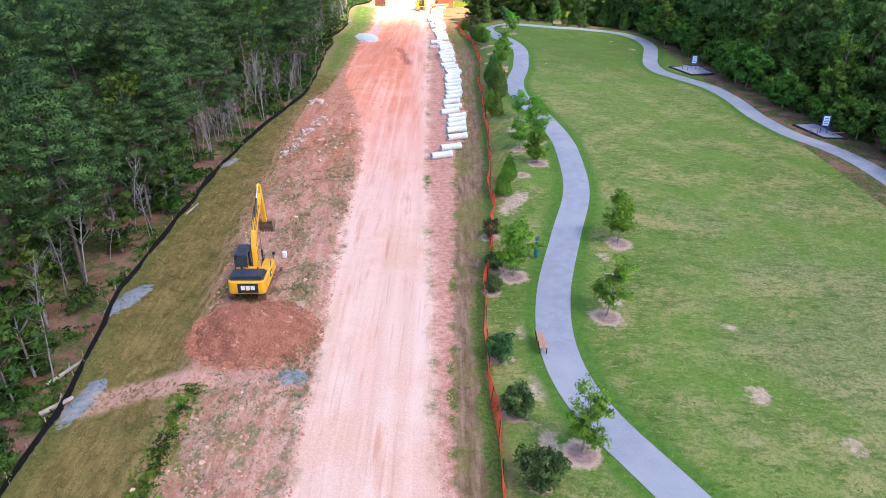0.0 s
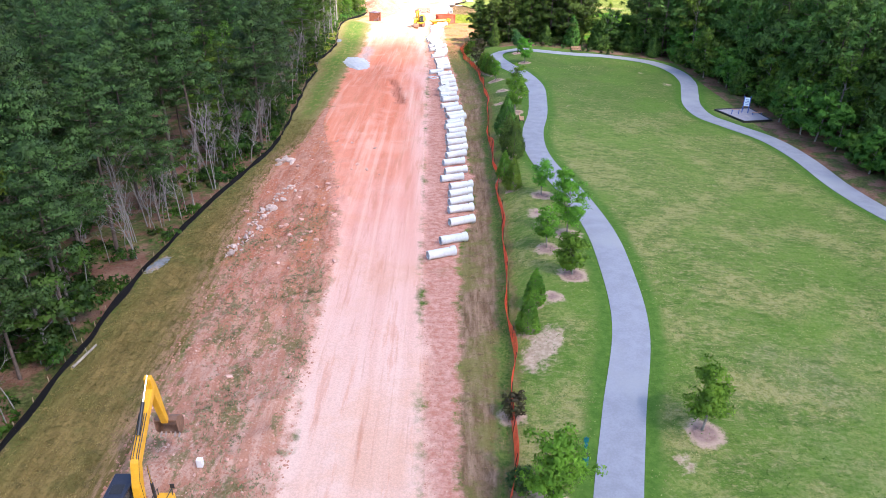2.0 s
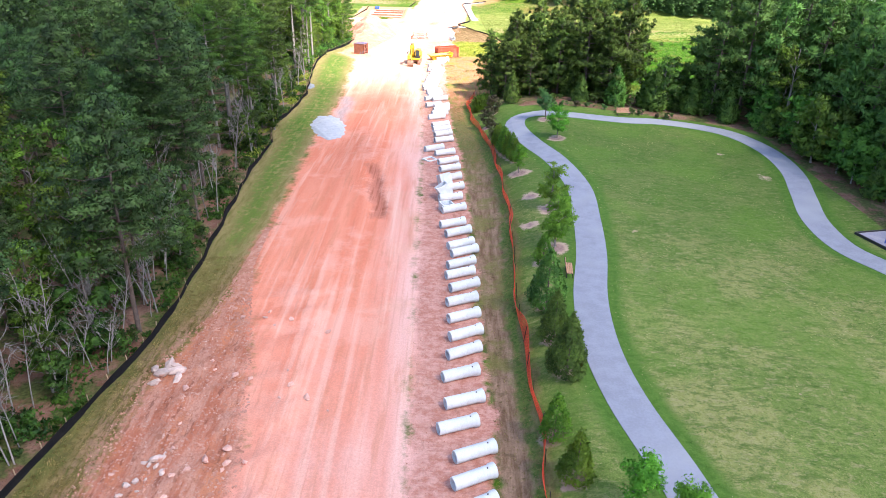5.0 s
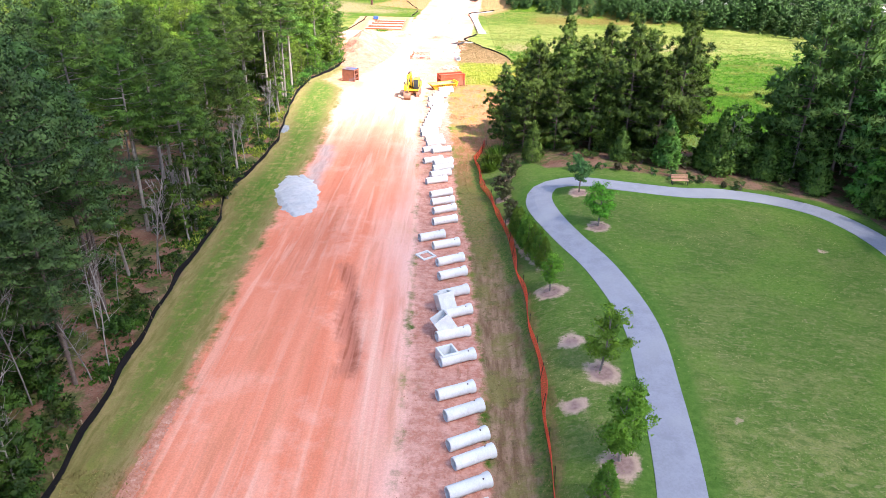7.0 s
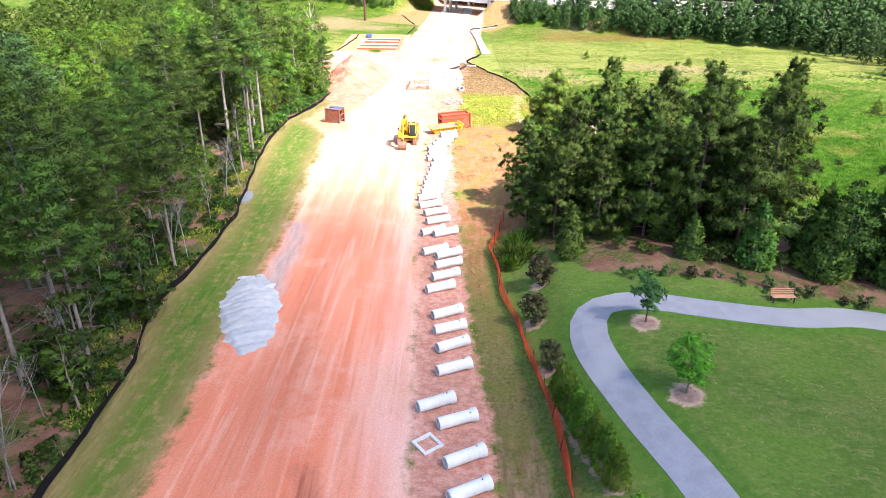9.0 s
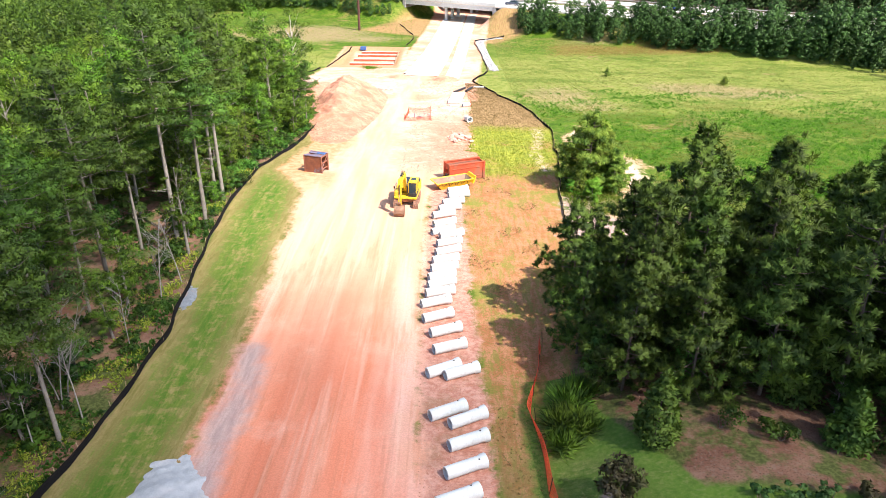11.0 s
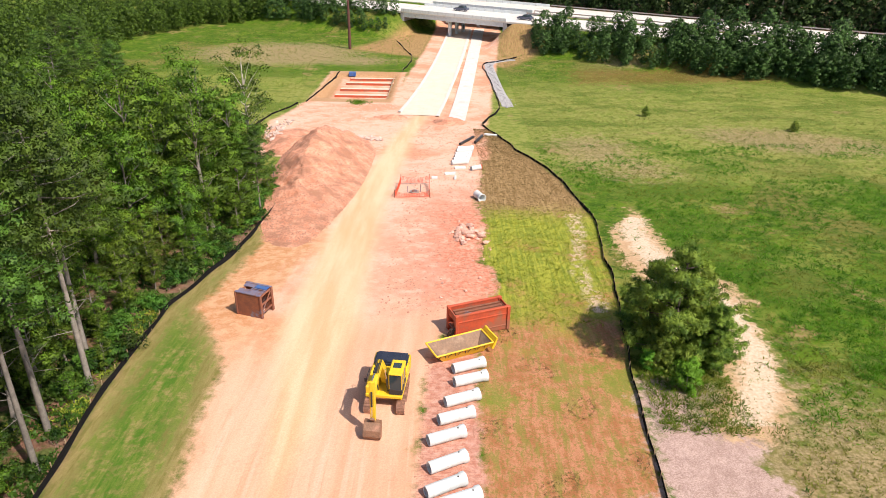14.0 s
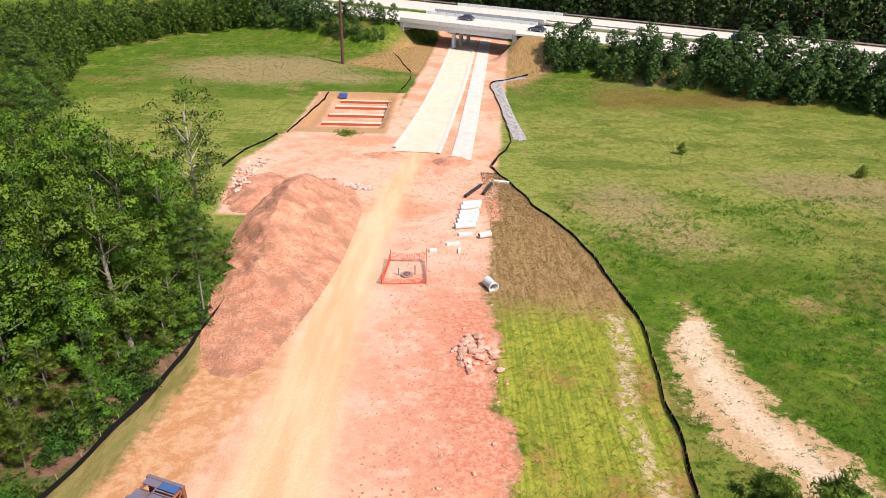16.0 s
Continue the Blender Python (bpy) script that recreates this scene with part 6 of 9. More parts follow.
PIPE = pipe_mesh()
lug = b_cyl(0.05, 0.03, (0, 0, 0.375), seg=10)
LUG = bpy.data.meshes.new("lifting_hole")
lug.to_mesh(LUG)
lug.free()
LUG.materials.append(M["steel_dark"])
PIPES_NEAR = [(-0.4, 74.6), (0.6, 77.3), (1.35, 81.0), (1.3, 83.7), (1.3, 85.7), (1.3, 87.6), (1.4, 89.5), (0.5, 91.7), (0.9, 93.9), (0.7, 96.5), (0.95, 98.9), (1.1, 101.0), (1.0, 103.2), (0.9, 105.4), (1.1, 107.6), (0.8, 109.6),
              (0.9, 111.3), (1.2, 113.4), (0.9, 114.8), (0.7, 117.2), (0.2, 119.0), (0.3, 122.5), (0.0, 125.4), (0.2, 128.3), (0.0, 131.3), (-0.1, 134.4)]
PIPES_MID = [(-0.3, 136.9), (-0.7, 140.1), (-2.0, 141.7), (-0.9, 145.5), (-1.0, 148.3), (-1.2, 150.6), (-1.4, 152.8), (-2.0, 156.8), (-1.6, 159.0), (-1.4, 161.2), (-1.4, 163.2), (-2.6, 163.9), (-1.7, 168.1), (-2.9, 168.4), (-2.5, 171.2), (-2.8, 173.4)]
PIPES_FAR = [(-3.4, 175.4), (-3.6, 177.6), (-3.3, 179.3), (-3.2, 180.8), (-3.2, 182.3), (-3.0, 183.9), (-2.9, 185.5), (-2.7, 187.4), (-2.6, 189.3), (-2.4, 191.2), (-3.2, 192.2), (-3.1, 194.1), (-3.2, 196.4), (-2.6, 198.4), (-2.2, 200.3), (-1.6, 202.6), (-1.7, 204.3)]
prng = np.random.default_rng(11)
for k, (x, y) in enumerate(PIPES_NEAR + PIPES_MID + PIPES_FAR):
    ob = tagged(new("concrete_pipe", PIPE), "pale grey concrete drain pipe lying on red soil" if k < 30 else "sunlit pale concrete drain pipe lying beside the road", "pipe", "pipes laid out in a row")
    a = 25 + prng.normal() * 2.5 - (2.5 if y > 175 else 0)
    ob.matrix_basis = pose(x, y, on_land(x, y) + 0.37, prng.uniform(-25, 25), prng.uniform(-1, 1), a)
    lu = new("lifting_hole", LUG)
    lu.parent = ob
    lu.location = (0.75, 0, 0)


# ---- precast boxes, frames and lids ----
def put(x, y, dz=0.0, rx=0, ry=0, rz=0):
    return pose(x, y, on_land(x, y) + dz, rx, ry, rz)


def precast(name, label, size, wall, place, turn, closed=False, ring=False):
    """An open concrete box, tipped as it lies and let down on to the soil."""
    sx, sy, sz = size
    low = min((pose(0, 0, 0, *turn) @ Vector((i * sx / 2, j * sy / 2, k * sz))).z for i in (-1, 1) for j in (-1, 1) for k in (0, 1))
    bm = bmesh.new()
    b_box((sx, wall, sz), (0, (sy - wall) / 2, sz / 2), bevel=0.02, bm=bm)
    b_box((sx, wall, sz), (0, -(sy - wall) / 2, sz / 2), bevel=0.02, bm=bm)
    b_box((wall, sy - 2 * wall, sz), ((sx - wall) / 2, 0, sz / 2), bevel=0.02, bm=bm)
    b_box((wall, sy - 2 * wall, sz), (-(sx - wall) / 2, 0, sz / 2), bevel=0.02, bm=bm)
    if closed:
        b_box((sx - 2 * wall, sy - 2 * wall, wall), (0, 0, wall / 2 + 0.003), bm=bm)
    ob = part(name, bm, M["concrete"])
    ob.matrix_basis = put(*place, -low - 0.04, *turn)
    tagged(ob, label, "precast box")
    if ring:
        part("knockout_ring", b_cyl(0.34, 0.05, (0, -sy / 2 - 0.015, sz * 0.52), (90, 0, 0), seg=24), M["concrete"], ob, "round knockout cast into its side")
    return ob


precast("precast_box", "square concrete catch basin lying open side up", (1.2, 1.2, 0.85), 0.14, (-0.35, 122.7), (0, 0, 26), closed=True)
precast("precast_box", "closed concrete basin tipped on its side beside a pipe", (1.25, 1.25, 1.2), 0.14, (-0.35, 125.9), (-14, -30, 24), closed=True)
precast("precast_box", "open concrete basin leaning back, with a round knockout", (1.2, 1.2, 1.25), 0.14, (-0.45, 128.9), (-24, -8, 24), ring=True)
precast("inlet_box", "flat square concrete frame lying on the soil", (1.35, 1.35, 0.16), 0.2, (-2.4, 138.2), (0, 0, 38))


# ---- heaps ----
def heap_rise(x, y, cx, cy, rx, ry, h, turn=0.0, power=1.4, rough=1.0, seed=0.0):
    """How far a dumped heap stands over the land."""
    c, s = math.cos(turn), math.sin(turn)
    u, v = ((x - cx) * c + (y - cy) * s) / rx, (-(x - cx) * s + (y - cy) * c) / ry
    r = np.sqrt(u * u + v * v) + rough * (0.09 * soft_noise(x, y, rx * 0.28, cx + seed) + 0.05 * soft_noise(x, y, rx * 0.11, cy))
    z = h * np.clip(1 - np.maximum(r, 0) ** power, -0.12, 1)
    return z + np.where(z > 0, rough * min(1, h) * (0.10 * soft_noise(x, y, 0.5, 3.0) + 0.06 * soft_noise(x, y, 0.22, 8.0)), 0)


def heap(name, label, category, cx, cy, rx, ry, h, mat, turn=0.0, step=0.22, power=1.4, rough=1.0, seed=0.0):
    m = int(rx * 1.15 / step) * 2 + 1
    n = int(ry * 1.15 / step) * 2 + 1
    u, v = np.meshgrid(np.linspace(-1.15, 1.15, m), np.linspace(-1.15, 1.15, n))
    c, s = math.cos(turn), math.sin(turn)
    x, y = cx + u * rx * c - v * ry * s, cy + u * rx * s + v * ry * c
    z = land_rough(x, y) + heap_rise(x, y, cx, cy, rx, ry, h, turn, power, rough, seed)
    V = np.column_stack([x.ravel(), y.ravel(), z.ravel()])
    F = [(j * m + i, j * m + i + 1, (j + 1) * m + i + 1, (j + 1) * m + i) for j in range(n - 1) for i in range(m - 1)]
    return tagged(part(name, mesh_np(name, V, F, mat, True), mat), label, category)


# the long tip of spoil: west foot, crest and east foot along its length, and the crest's height
RIDGE_Y = [226, 232, 238, 244, 250, 256, 262, 267, 272, 277]
RIDGE_W = [-22.0, -24.0, -25.4, -26.6, -27.4, -28.0, -28.4, -28.4, -28.2, -27.0]
RIDGE_C = [-19.6, -20.4, -21.2, -22.0, -22.4, -22.6, -22.4, -22.4, -23.2, -24.5]
RIDGE_E = [-17.8, -16.6, -15.7, -15.0, -14.6, -14.5, -14.5, -14.8, -16.4, -21.0]
RIDGE_H = [0.0, 0.35, 0.95, 1.9, 3.3, 4.6, 4.5, 3.7, 2.4, 0.0]


def ridge_rise(x, y):
    w, c, e, h = (np.interp(y, RIDGE_Y, q) for q in (RIDGE_W, RIDGE_C, RIDGE_E, RIDGE_H))
    c = c + 0.5 * soft_noise(y, y * 0.4, 3.0, 2.0)
    u = np.where(x < c, (c - x) / np.maximum(c - w, 0.1), (x - c) / np.maximum(e - c, 0.1))
    # runnels that run down the slope, deeper half way
    y = y + 0.7 * soft_noise(x, y, 2.3, 9.0)
    gully = soft_noise(y + 0.25 * x, x * 0.15, 0.5, 4.0) * 0.13 + soft_noise(y + 0.5 * x, x * 0.3, 1.3, 7.0) * 0.5 + 0.35 * soft_noise(x, y, 2.2, 5.0)
    z = h * np.where(u < 1, 1 - np.clip(u, 0, 1) ** 1.12, 0.9 * (1 - u))
    z = np.maximum(z, -0.5)
    side = np.clip(1 - np.abs(2 * u - 1), 0, 1)
    lump = 0.2 * soft_noise(x, y, 0.8, 1.0) + 0.1 * soft_noise(x, y, 0.3, 3.0)
    return z + np.where(z > 0, np.minimum(1, z / 1.3) ** 2 * (lump + gully * side), 0)


def spoil_ridge():
    n, m = 190, 72
    y = np.linspace(225.5, 277.5, n)[:, None] + np.zeros((1, m))
    lo, hi = np.interp(y, RIDGE_Y, RIDGE_W) - 0.8, np.interp(y, RIDGE_Y, RIDGE_E) + 0.8
    x = lo + (hi - lo) * np.linspace(0, 1, m)[None]
    V = np.column_stack([x.ravel(), y.ravel(), (land_rough(x, y) + ridge_rise(x, y) - 0.03).ravel()])
    F = [(j * m + i, j * m + i + 1, (j + 1) * m + i + 1, (j + 1) * m + i) for j in range(n - 1) for i in range(m - 1)]
    tagged(part("spoil_mound", mesh_np("spoil_mound", V, F, M["spoil"], True), M["spoil"]), "long ridge of rain-cut orange-red spoil by the haul road", "dirt mound")


heap("dirt_mound", "heap of freshly dug red-brown earth behind the digger", "dirt pile", -12.3, 40.0, 3.9, 3.5, 1.75, M["red_clods"], 0.05, 0.13, 1.3, 1.25)
spoil_ridge()
heap("spoil_mound", "broad flat-topped tip of bare orange-red spoil", "dirt mound", -28.6, 270.5, 4.6, 8.5, 1.5, M["spoil"], 0.1, 0.25, 2.4, 0.9, 4.0)
heap("gravel_mound", "spread heap of fine blue-grey gravel on red clay", "gravel pile", -16.9, 154.6, 2.3, 6.3, 0.5, M["gravel"], 0.24, 0.14, 2.0, 1.1)
heap("clay_mound", "low heap of orange clay at the end of the kerb", "dirt pile", -3.6, 287.5, 3.2, 3.0, 0.9, M["spoil"], 0.0, 0.25)
heap("clay_mound", "low heap of orange clay beside the haul road", "dirt pile", -14.6, 290.5, 3.4, 1.8, 0.7, M["spoil"], 0.0, 0.25)
for x, y, rx, ry, t in ((-22.3, 44.5, 0.8, 2.4, -0.3), (-20.4, 33.3, 0.7, 2.2, -0.1), (-22.8, 72.3, 0.5, 1.5, -0.25), (-23.8, 179.3, 0.6, 1.9, 0.1), (-8.9, 35.6, 0.9, 0.8, 0.0)):
    heap("gravel_patch", "blue-grey drainage stone spread beside the silt fence", "gravel", x, y, rx, ry, 0.13, M["wet_stone"], t, 0.12, 1.5, 1.9)


# ---- rocks ----
def rock_mesh(name, seed, mat, flat=0.7):
    r = np.random.default_rng(seed)
    bm = bmesh.new()
    bmesh.ops.create_icosphere(bm, subdivisions=1, radius=0.5)
    cut = r.normal(size=(5, 3))
    cut /= np.linalg.norm(cut, axis=1)[:, None]
    for v in bm.verts:
        p = np.array(v.co)
        for c in cut:
            k = p @ c - 0.3
            if k > 0:
                p = p - c * k * 0.9
        p = p * (1 + 0.12 * r.normal())
        v.co = (p[0] * 1.2, p[1] * 0.9, p[2] * flat)
    me = bpy.data.meshes.new(name)
    bm.to_mesh(me)
    bm.free()
    me.materials.append(mat)
    return me


ROCKS = [rock_mesh("rock", 200 + k, M["rock"]) for k in range(5)]
RED_ROCKS = [rock_mesh("rock", 220 + k, M["red_rock"]) for k in range(5)]
RIPRAP = [rock_mesh("stone", 240 + k, M["riprap"]) for k in range(4)]


def rocks(places, meshes, label, group, seed, name="rock", rise=None):
    r = np.random.default_rng(seed)
    for x, y, s in places:
        ob = tagged(new(name, meshes[int(r.integers(len(meshes)))]), label, "rock", group)
        up = max(0.0, float(rise(np.array(x), np.array(y)))) if rise else 0.0
        ob.matrix_basis = pose(x, y, on_land(x, y) + up + 0.18 * s, r.uniform(-25, 25), r.uniform(-25, 25), r.uniform(0, 360)) @ Matrix.Diagonal((s, s * r.uniform(0.7, 1.1), s * r.uniform(0.7, 1.0), 1))


rr = np.random.default_rng(21)
rocks([(-18.0 + dx, 95.9 + dy, s) for dx, dy, s in ((0, 0, 1.2), (0.9, 0.3, 1.1), (-0.6, 0.5, 0.9), (0.2, 1.0, 1.0), (1.1, -0.4, 0.8), (-0.2, -0.8, 0.8), (0.6, 0.9, 0.7))], ROCKS, "pale weathered boulder in a small pile by the verge", "boulders on the bank", 1)
kerb_rocks = [(-15.7, 87.6), (-16.3, 85.4), (-16.5, 83.8), (-16.6, 82.0), (-16.9, 80.4), (-16.7, 79.0), (-17.0, 77.4), (-17.2, 75.8), (-17.2, 74.6)]
rocks([(x + rr.normal() * 0.45, y + rr.normal() * 0.6, float(rr.uniform(0.2, 0.55) if k > 0 else rr.uniform(0.6, 1.0))) for x, y in kerb_rocks for k in range(9)], ROCKS, "pale pink boulder along the edge of the red bank", "boulders on the bank", 2)
rocks([(-12.6 + rr.normal() * 2.4, rr.uniform(70, 104), float(rr.uniform(0.2, 0.65))) for _ in range(52)], RED_ROCKS, "small red stone on the clay bank", "stones on the bank", 3)
rocks([(-12.4 + rr.normal() * 2.2, rr.uniform(24, 78), float(rr.uniform(0.16, 0.45))) for _ in range(45)], RED_ROCKS, "small pinkish stone on the weedy bank", "stones on the bank", 4)
rocks([(-1.5 + rr.normal() * 0.95, 231.2 + rr.normal() * 1.3, float(rr.uniform(0.45, 1.15))) for _ in range(40)], RED_ROCKS, "broken pink-red boulder in a loose rubble pile", "rubble pile", 5)
rocks([(-1.5 + rr.normal() * 2.8, 222 + rr.normal() * 6, float(rr.uniform(0.2, 0.45))) for _ in range(16)], RED_ROCKS, "small red clod on disturbed clay", "clods on the clay", 9)
rocks([(x, 275.8 - (x + 21.6) * 0.42 + rr.normal() * 0.55, float(rr.uniform(0.45, 1.0))) for x in rr.uniform(-21.8, -14.4, 62)], ROCKS, "pale broken rock in a windrow behind the mound", "broken rock row", 6)
rocks([(-31.6 - 0.16 * (y - 269) + rr.normal() * 0.7, y, float(rr.uniform(0.35, 0.95))) for y in rr.uniform(268, 281.5, 52)], ROCKS, "pale broken rock tipped along the edge of the spoil", "rocks by the spoil edge", 9, rise=lambda x, y: heap_rise(x, y, -28.6, 270.5, 4.6, 8.5, 1.5, 0.1, 2.4, 0.9, 4.0))
rocks([(-32.4 + rr.normal() * 0.8, y, float(rr.uniform(0.4, 1.0))) for y in rr.uniform(270, 287, 30)], ROCKS, "pale broken rock tipped along the mound's edge", "broken rock row", 7)
ditch = spline([(13.0, 353.5), (9.0, 351), (6.2, 346.5), (6.6, 331), (7.2, 318), (8.0, 306), (8.0, 302)], 0.7)
tagged(ribbon("ditch_lining", ditch[::2], 2.3, M["riprap"], 0.05), "grey crushed stone lining a shallow ditch", "ditch", kind="structure")
for q in ditch:
    rocks([(q[0] + rr.normal() * 0.6, q[1] + rr.normal() * 0.4, float(rr.uniform(0.25, 0.55))) for _ in range(3)], RIPRAP, "grey stone in the ditch lining", "ditch stones", int(q[1] * 10), "stone")


# ---- loose clods and grit, too many to count ----
def clods(name, label, places, size, mat, seed, rise=None):
    r = np.random.default_rng(seed)
    n = len(places)
    x, y = places[:, 0], places[:, 1]
    s_ = size * r.uniform(0.4, 1.3, n) ** 1.5
    base_v = np.array([(1, 0, 0), (0, 1, 0), (-1, 0, 0), (0, -1, 0), (0, 0, 0.9)], float)
    v = base_v[None] * r.uniform(0.6, 1.2, (n, 5, 1))
    a = r.uniform(0, 6.28, n)
    c, sn = np.cos(a)[:, None], np.sin(a)[:, None]
    v = np.stack([v[..., 0] * c - v[..., 1] * sn, v[..., 0] * sn + v[..., 1] * c, v[..., 2]], -1) * s_[:, None, None]
    z = land_rough(x, y) - 0.02 + (0.0 if rise is None else np.maximum(rise(x, y), 0))
    v += np.stack([x, y, z], 1)[:, None]
    f = np.array([(0, 1, 4), (1, 2, 4), (2, 3, 4), (3, 0, 4)])[None] + (np.arange(n) * 5)[:, None, None]
    return tagged(new(name, blades_mesh(name, v.reshape(-1, 3), f.reshape(-1, 3), None, mat)), label, "clods", kind="stuff")


cr = np.random.default_rng(51)
cy = cr.uniform(20, 118, 22000)
cx = edge(cy, BANK_Y, BANK_X) + cr.uniform(-0.12, 1.05, 22000) * (edge(cy, CLAY_Y, CLAY_X) - edge(cy, BANK_Y, BANK_X))
clods("bank_clods", "loose red clods and grit over the bank", np.column_stack([cx, cy]), 0.095, M["clod"], 1)
cy = cr.uniform(22, 205, 9000)
cx = edge(cy, ROAD_Y, ROAD_X) + cr.uniform(-0.05, 1.0, 9000) * (edge(cy, DRY_Y, DRY_X) - edge(cy, ROAD_Y, ROAD_X))
clods("pipe_bed_clods", "loose pinkish clods on the tracked soil round the pipes", np.column_stack([cx, cy]), 0.07, M["clod"], 2)
clods("churned_clods", "loose red clods on churned clay", np.column_stack([cr.uniform(-9, 1.2, 4000), cr.uniform(212, 284, 4000)]), 0.11, M["clod"], 3)
clods("corner_clods", "loose pale red stones on the cleared corner", np.column_stack([cr.uniform(-34, -14, 3000), cr.uniform(268, 304, 3000)]), 0.14, M["red_rock"], 4)
cu, ca = np.sqrt(cr.uniform(0, 1, 5200)), cr.uniform(0, 6.28, 5200)
clods("heap_clods", "red clods over and round the fresh heap", np.column_stack([-12.3 + cu * np.cos(ca) * 4.5, 39.9 + cu * np.sin(ca) * 4.1]), 0.10, M["fresh_clods"], 5, lambda x, y: heap_rise(x, y, -12.3, 40.0, 3.9, 3.5, 1.75, 0.05, 1.3, 1.25))
ry_ = cr.uniform(228, 276, 6500)
clods("ridge_clods", "small red lumps over the spoil ridge", np.column_stack([np.interp(ry_, RIDGE_Y, RIDGE_W) + cr.uniform(0, 1, 6500) * (np.interp(ry_, RIDGE_Y, RIDGE_E) - np.interp(ry_, RIDGE_Y, RIDGE_W)), ry_]), 0.09, M["clod"], 6, ridge_rise)


# ---- machines ----
def track_part(root, side, L=4.4, w=0.6, gauge=2.35, h=0.92):
    """One crawler: frame, wheels and a closed belt of grouser shoes."""
    x = side * gauge / 2
    r = h / 2 - 0.06
    half = L / 2 - r - 0.06
    belt = bmesh.new()
    per = 2 * (2 * half) + 2 * math.pi * r
    n = 46
    for k in range(n):
        s = per * k / n
        if s < 2 * half:
            y, z, a = -half + s, h / 2 + r, 0
        elif s < 2 * half + math.pi * r:
            t = (s - 2 * half) / r
            y, z, a = half + math.sin(t) * r, h / 2 + math.cos(t) * r, -math.degrees(t)
        elif s < 4 * half + math.pi * r:
            y, z, a = half - (s - 2 * half - math.pi * r), h / 2 - r, 180
        else:
            t = (s - 4 * half - math.pi * r) / r
            y, z, a = -half - math.sin(t) * r, h / 2 - math.cos(t) * r, 180 - math.degrees(t)
        b_box((w, per / n * 0.93, 0.05), (x, y, z), (a, 0, 0), bm=belt)
        b_box((w, 0.025, 0.05), (x, y, z), (a, 0, 0), bm=belt)
    tr = part("track", belt, M["track_steel"], root, "clay-covered steel crawler track")
    fr = b_prism([(-half - 0.2, h * 0.3), (half + 0.2, h * 0.3), (half, h * 0.78), (-half, h * 0.78)], w * 0.55, "x")
    bmesh.ops.translate(fr, verts=fr.verts, vec=(x, 0, 0))
    part("track_frame", fr, M["track_steel"], tr)
    for yy in (-half, half):
        part("wheel", b_cyl(r * 0.8, w * 0.5, (x, yy, h / 2), (0, 90, 0), seg=14), M["steel_dark"], tr)


def limb(outline, width, mat, name, root, x=0.0, label=""):
    bm = b_prism(outline, width, "x", bevel=0.02)
    bmesh.ops.translate(bm, verts=bm.verts, vec=(x, 0, 0))
    return part(name, bm, mat, root, label)


def ram(a, b, root, x=0.0, r=0.075):
    a, b = np.array((x, *a)), np.array((x, *b))
    m = a + (b - a) * 0.55
    c = part("cylinder", b_rod(a, m, r, 10), M["black_paint"], root)
    part("piston_rod", b_rod(m, b, r * 0.55, 8), M["chrome"], c)


def thick_line(pts, widths):
    """The outline of a beam along a bent line, seen from the side."""
    p = np.array(pts, float)
    d = np.gradient(p, axis=0)
    d /= np.linalg.norm(d, axis=1)[:, None]
    n = np.stack([-d[:, 1], d[:, 0]], 1)
    w = np.array(widths)[:, None] / 2
    return [tuple(q) for q in np.vstack([p + n * w, (p - n * w)[::-1]])]


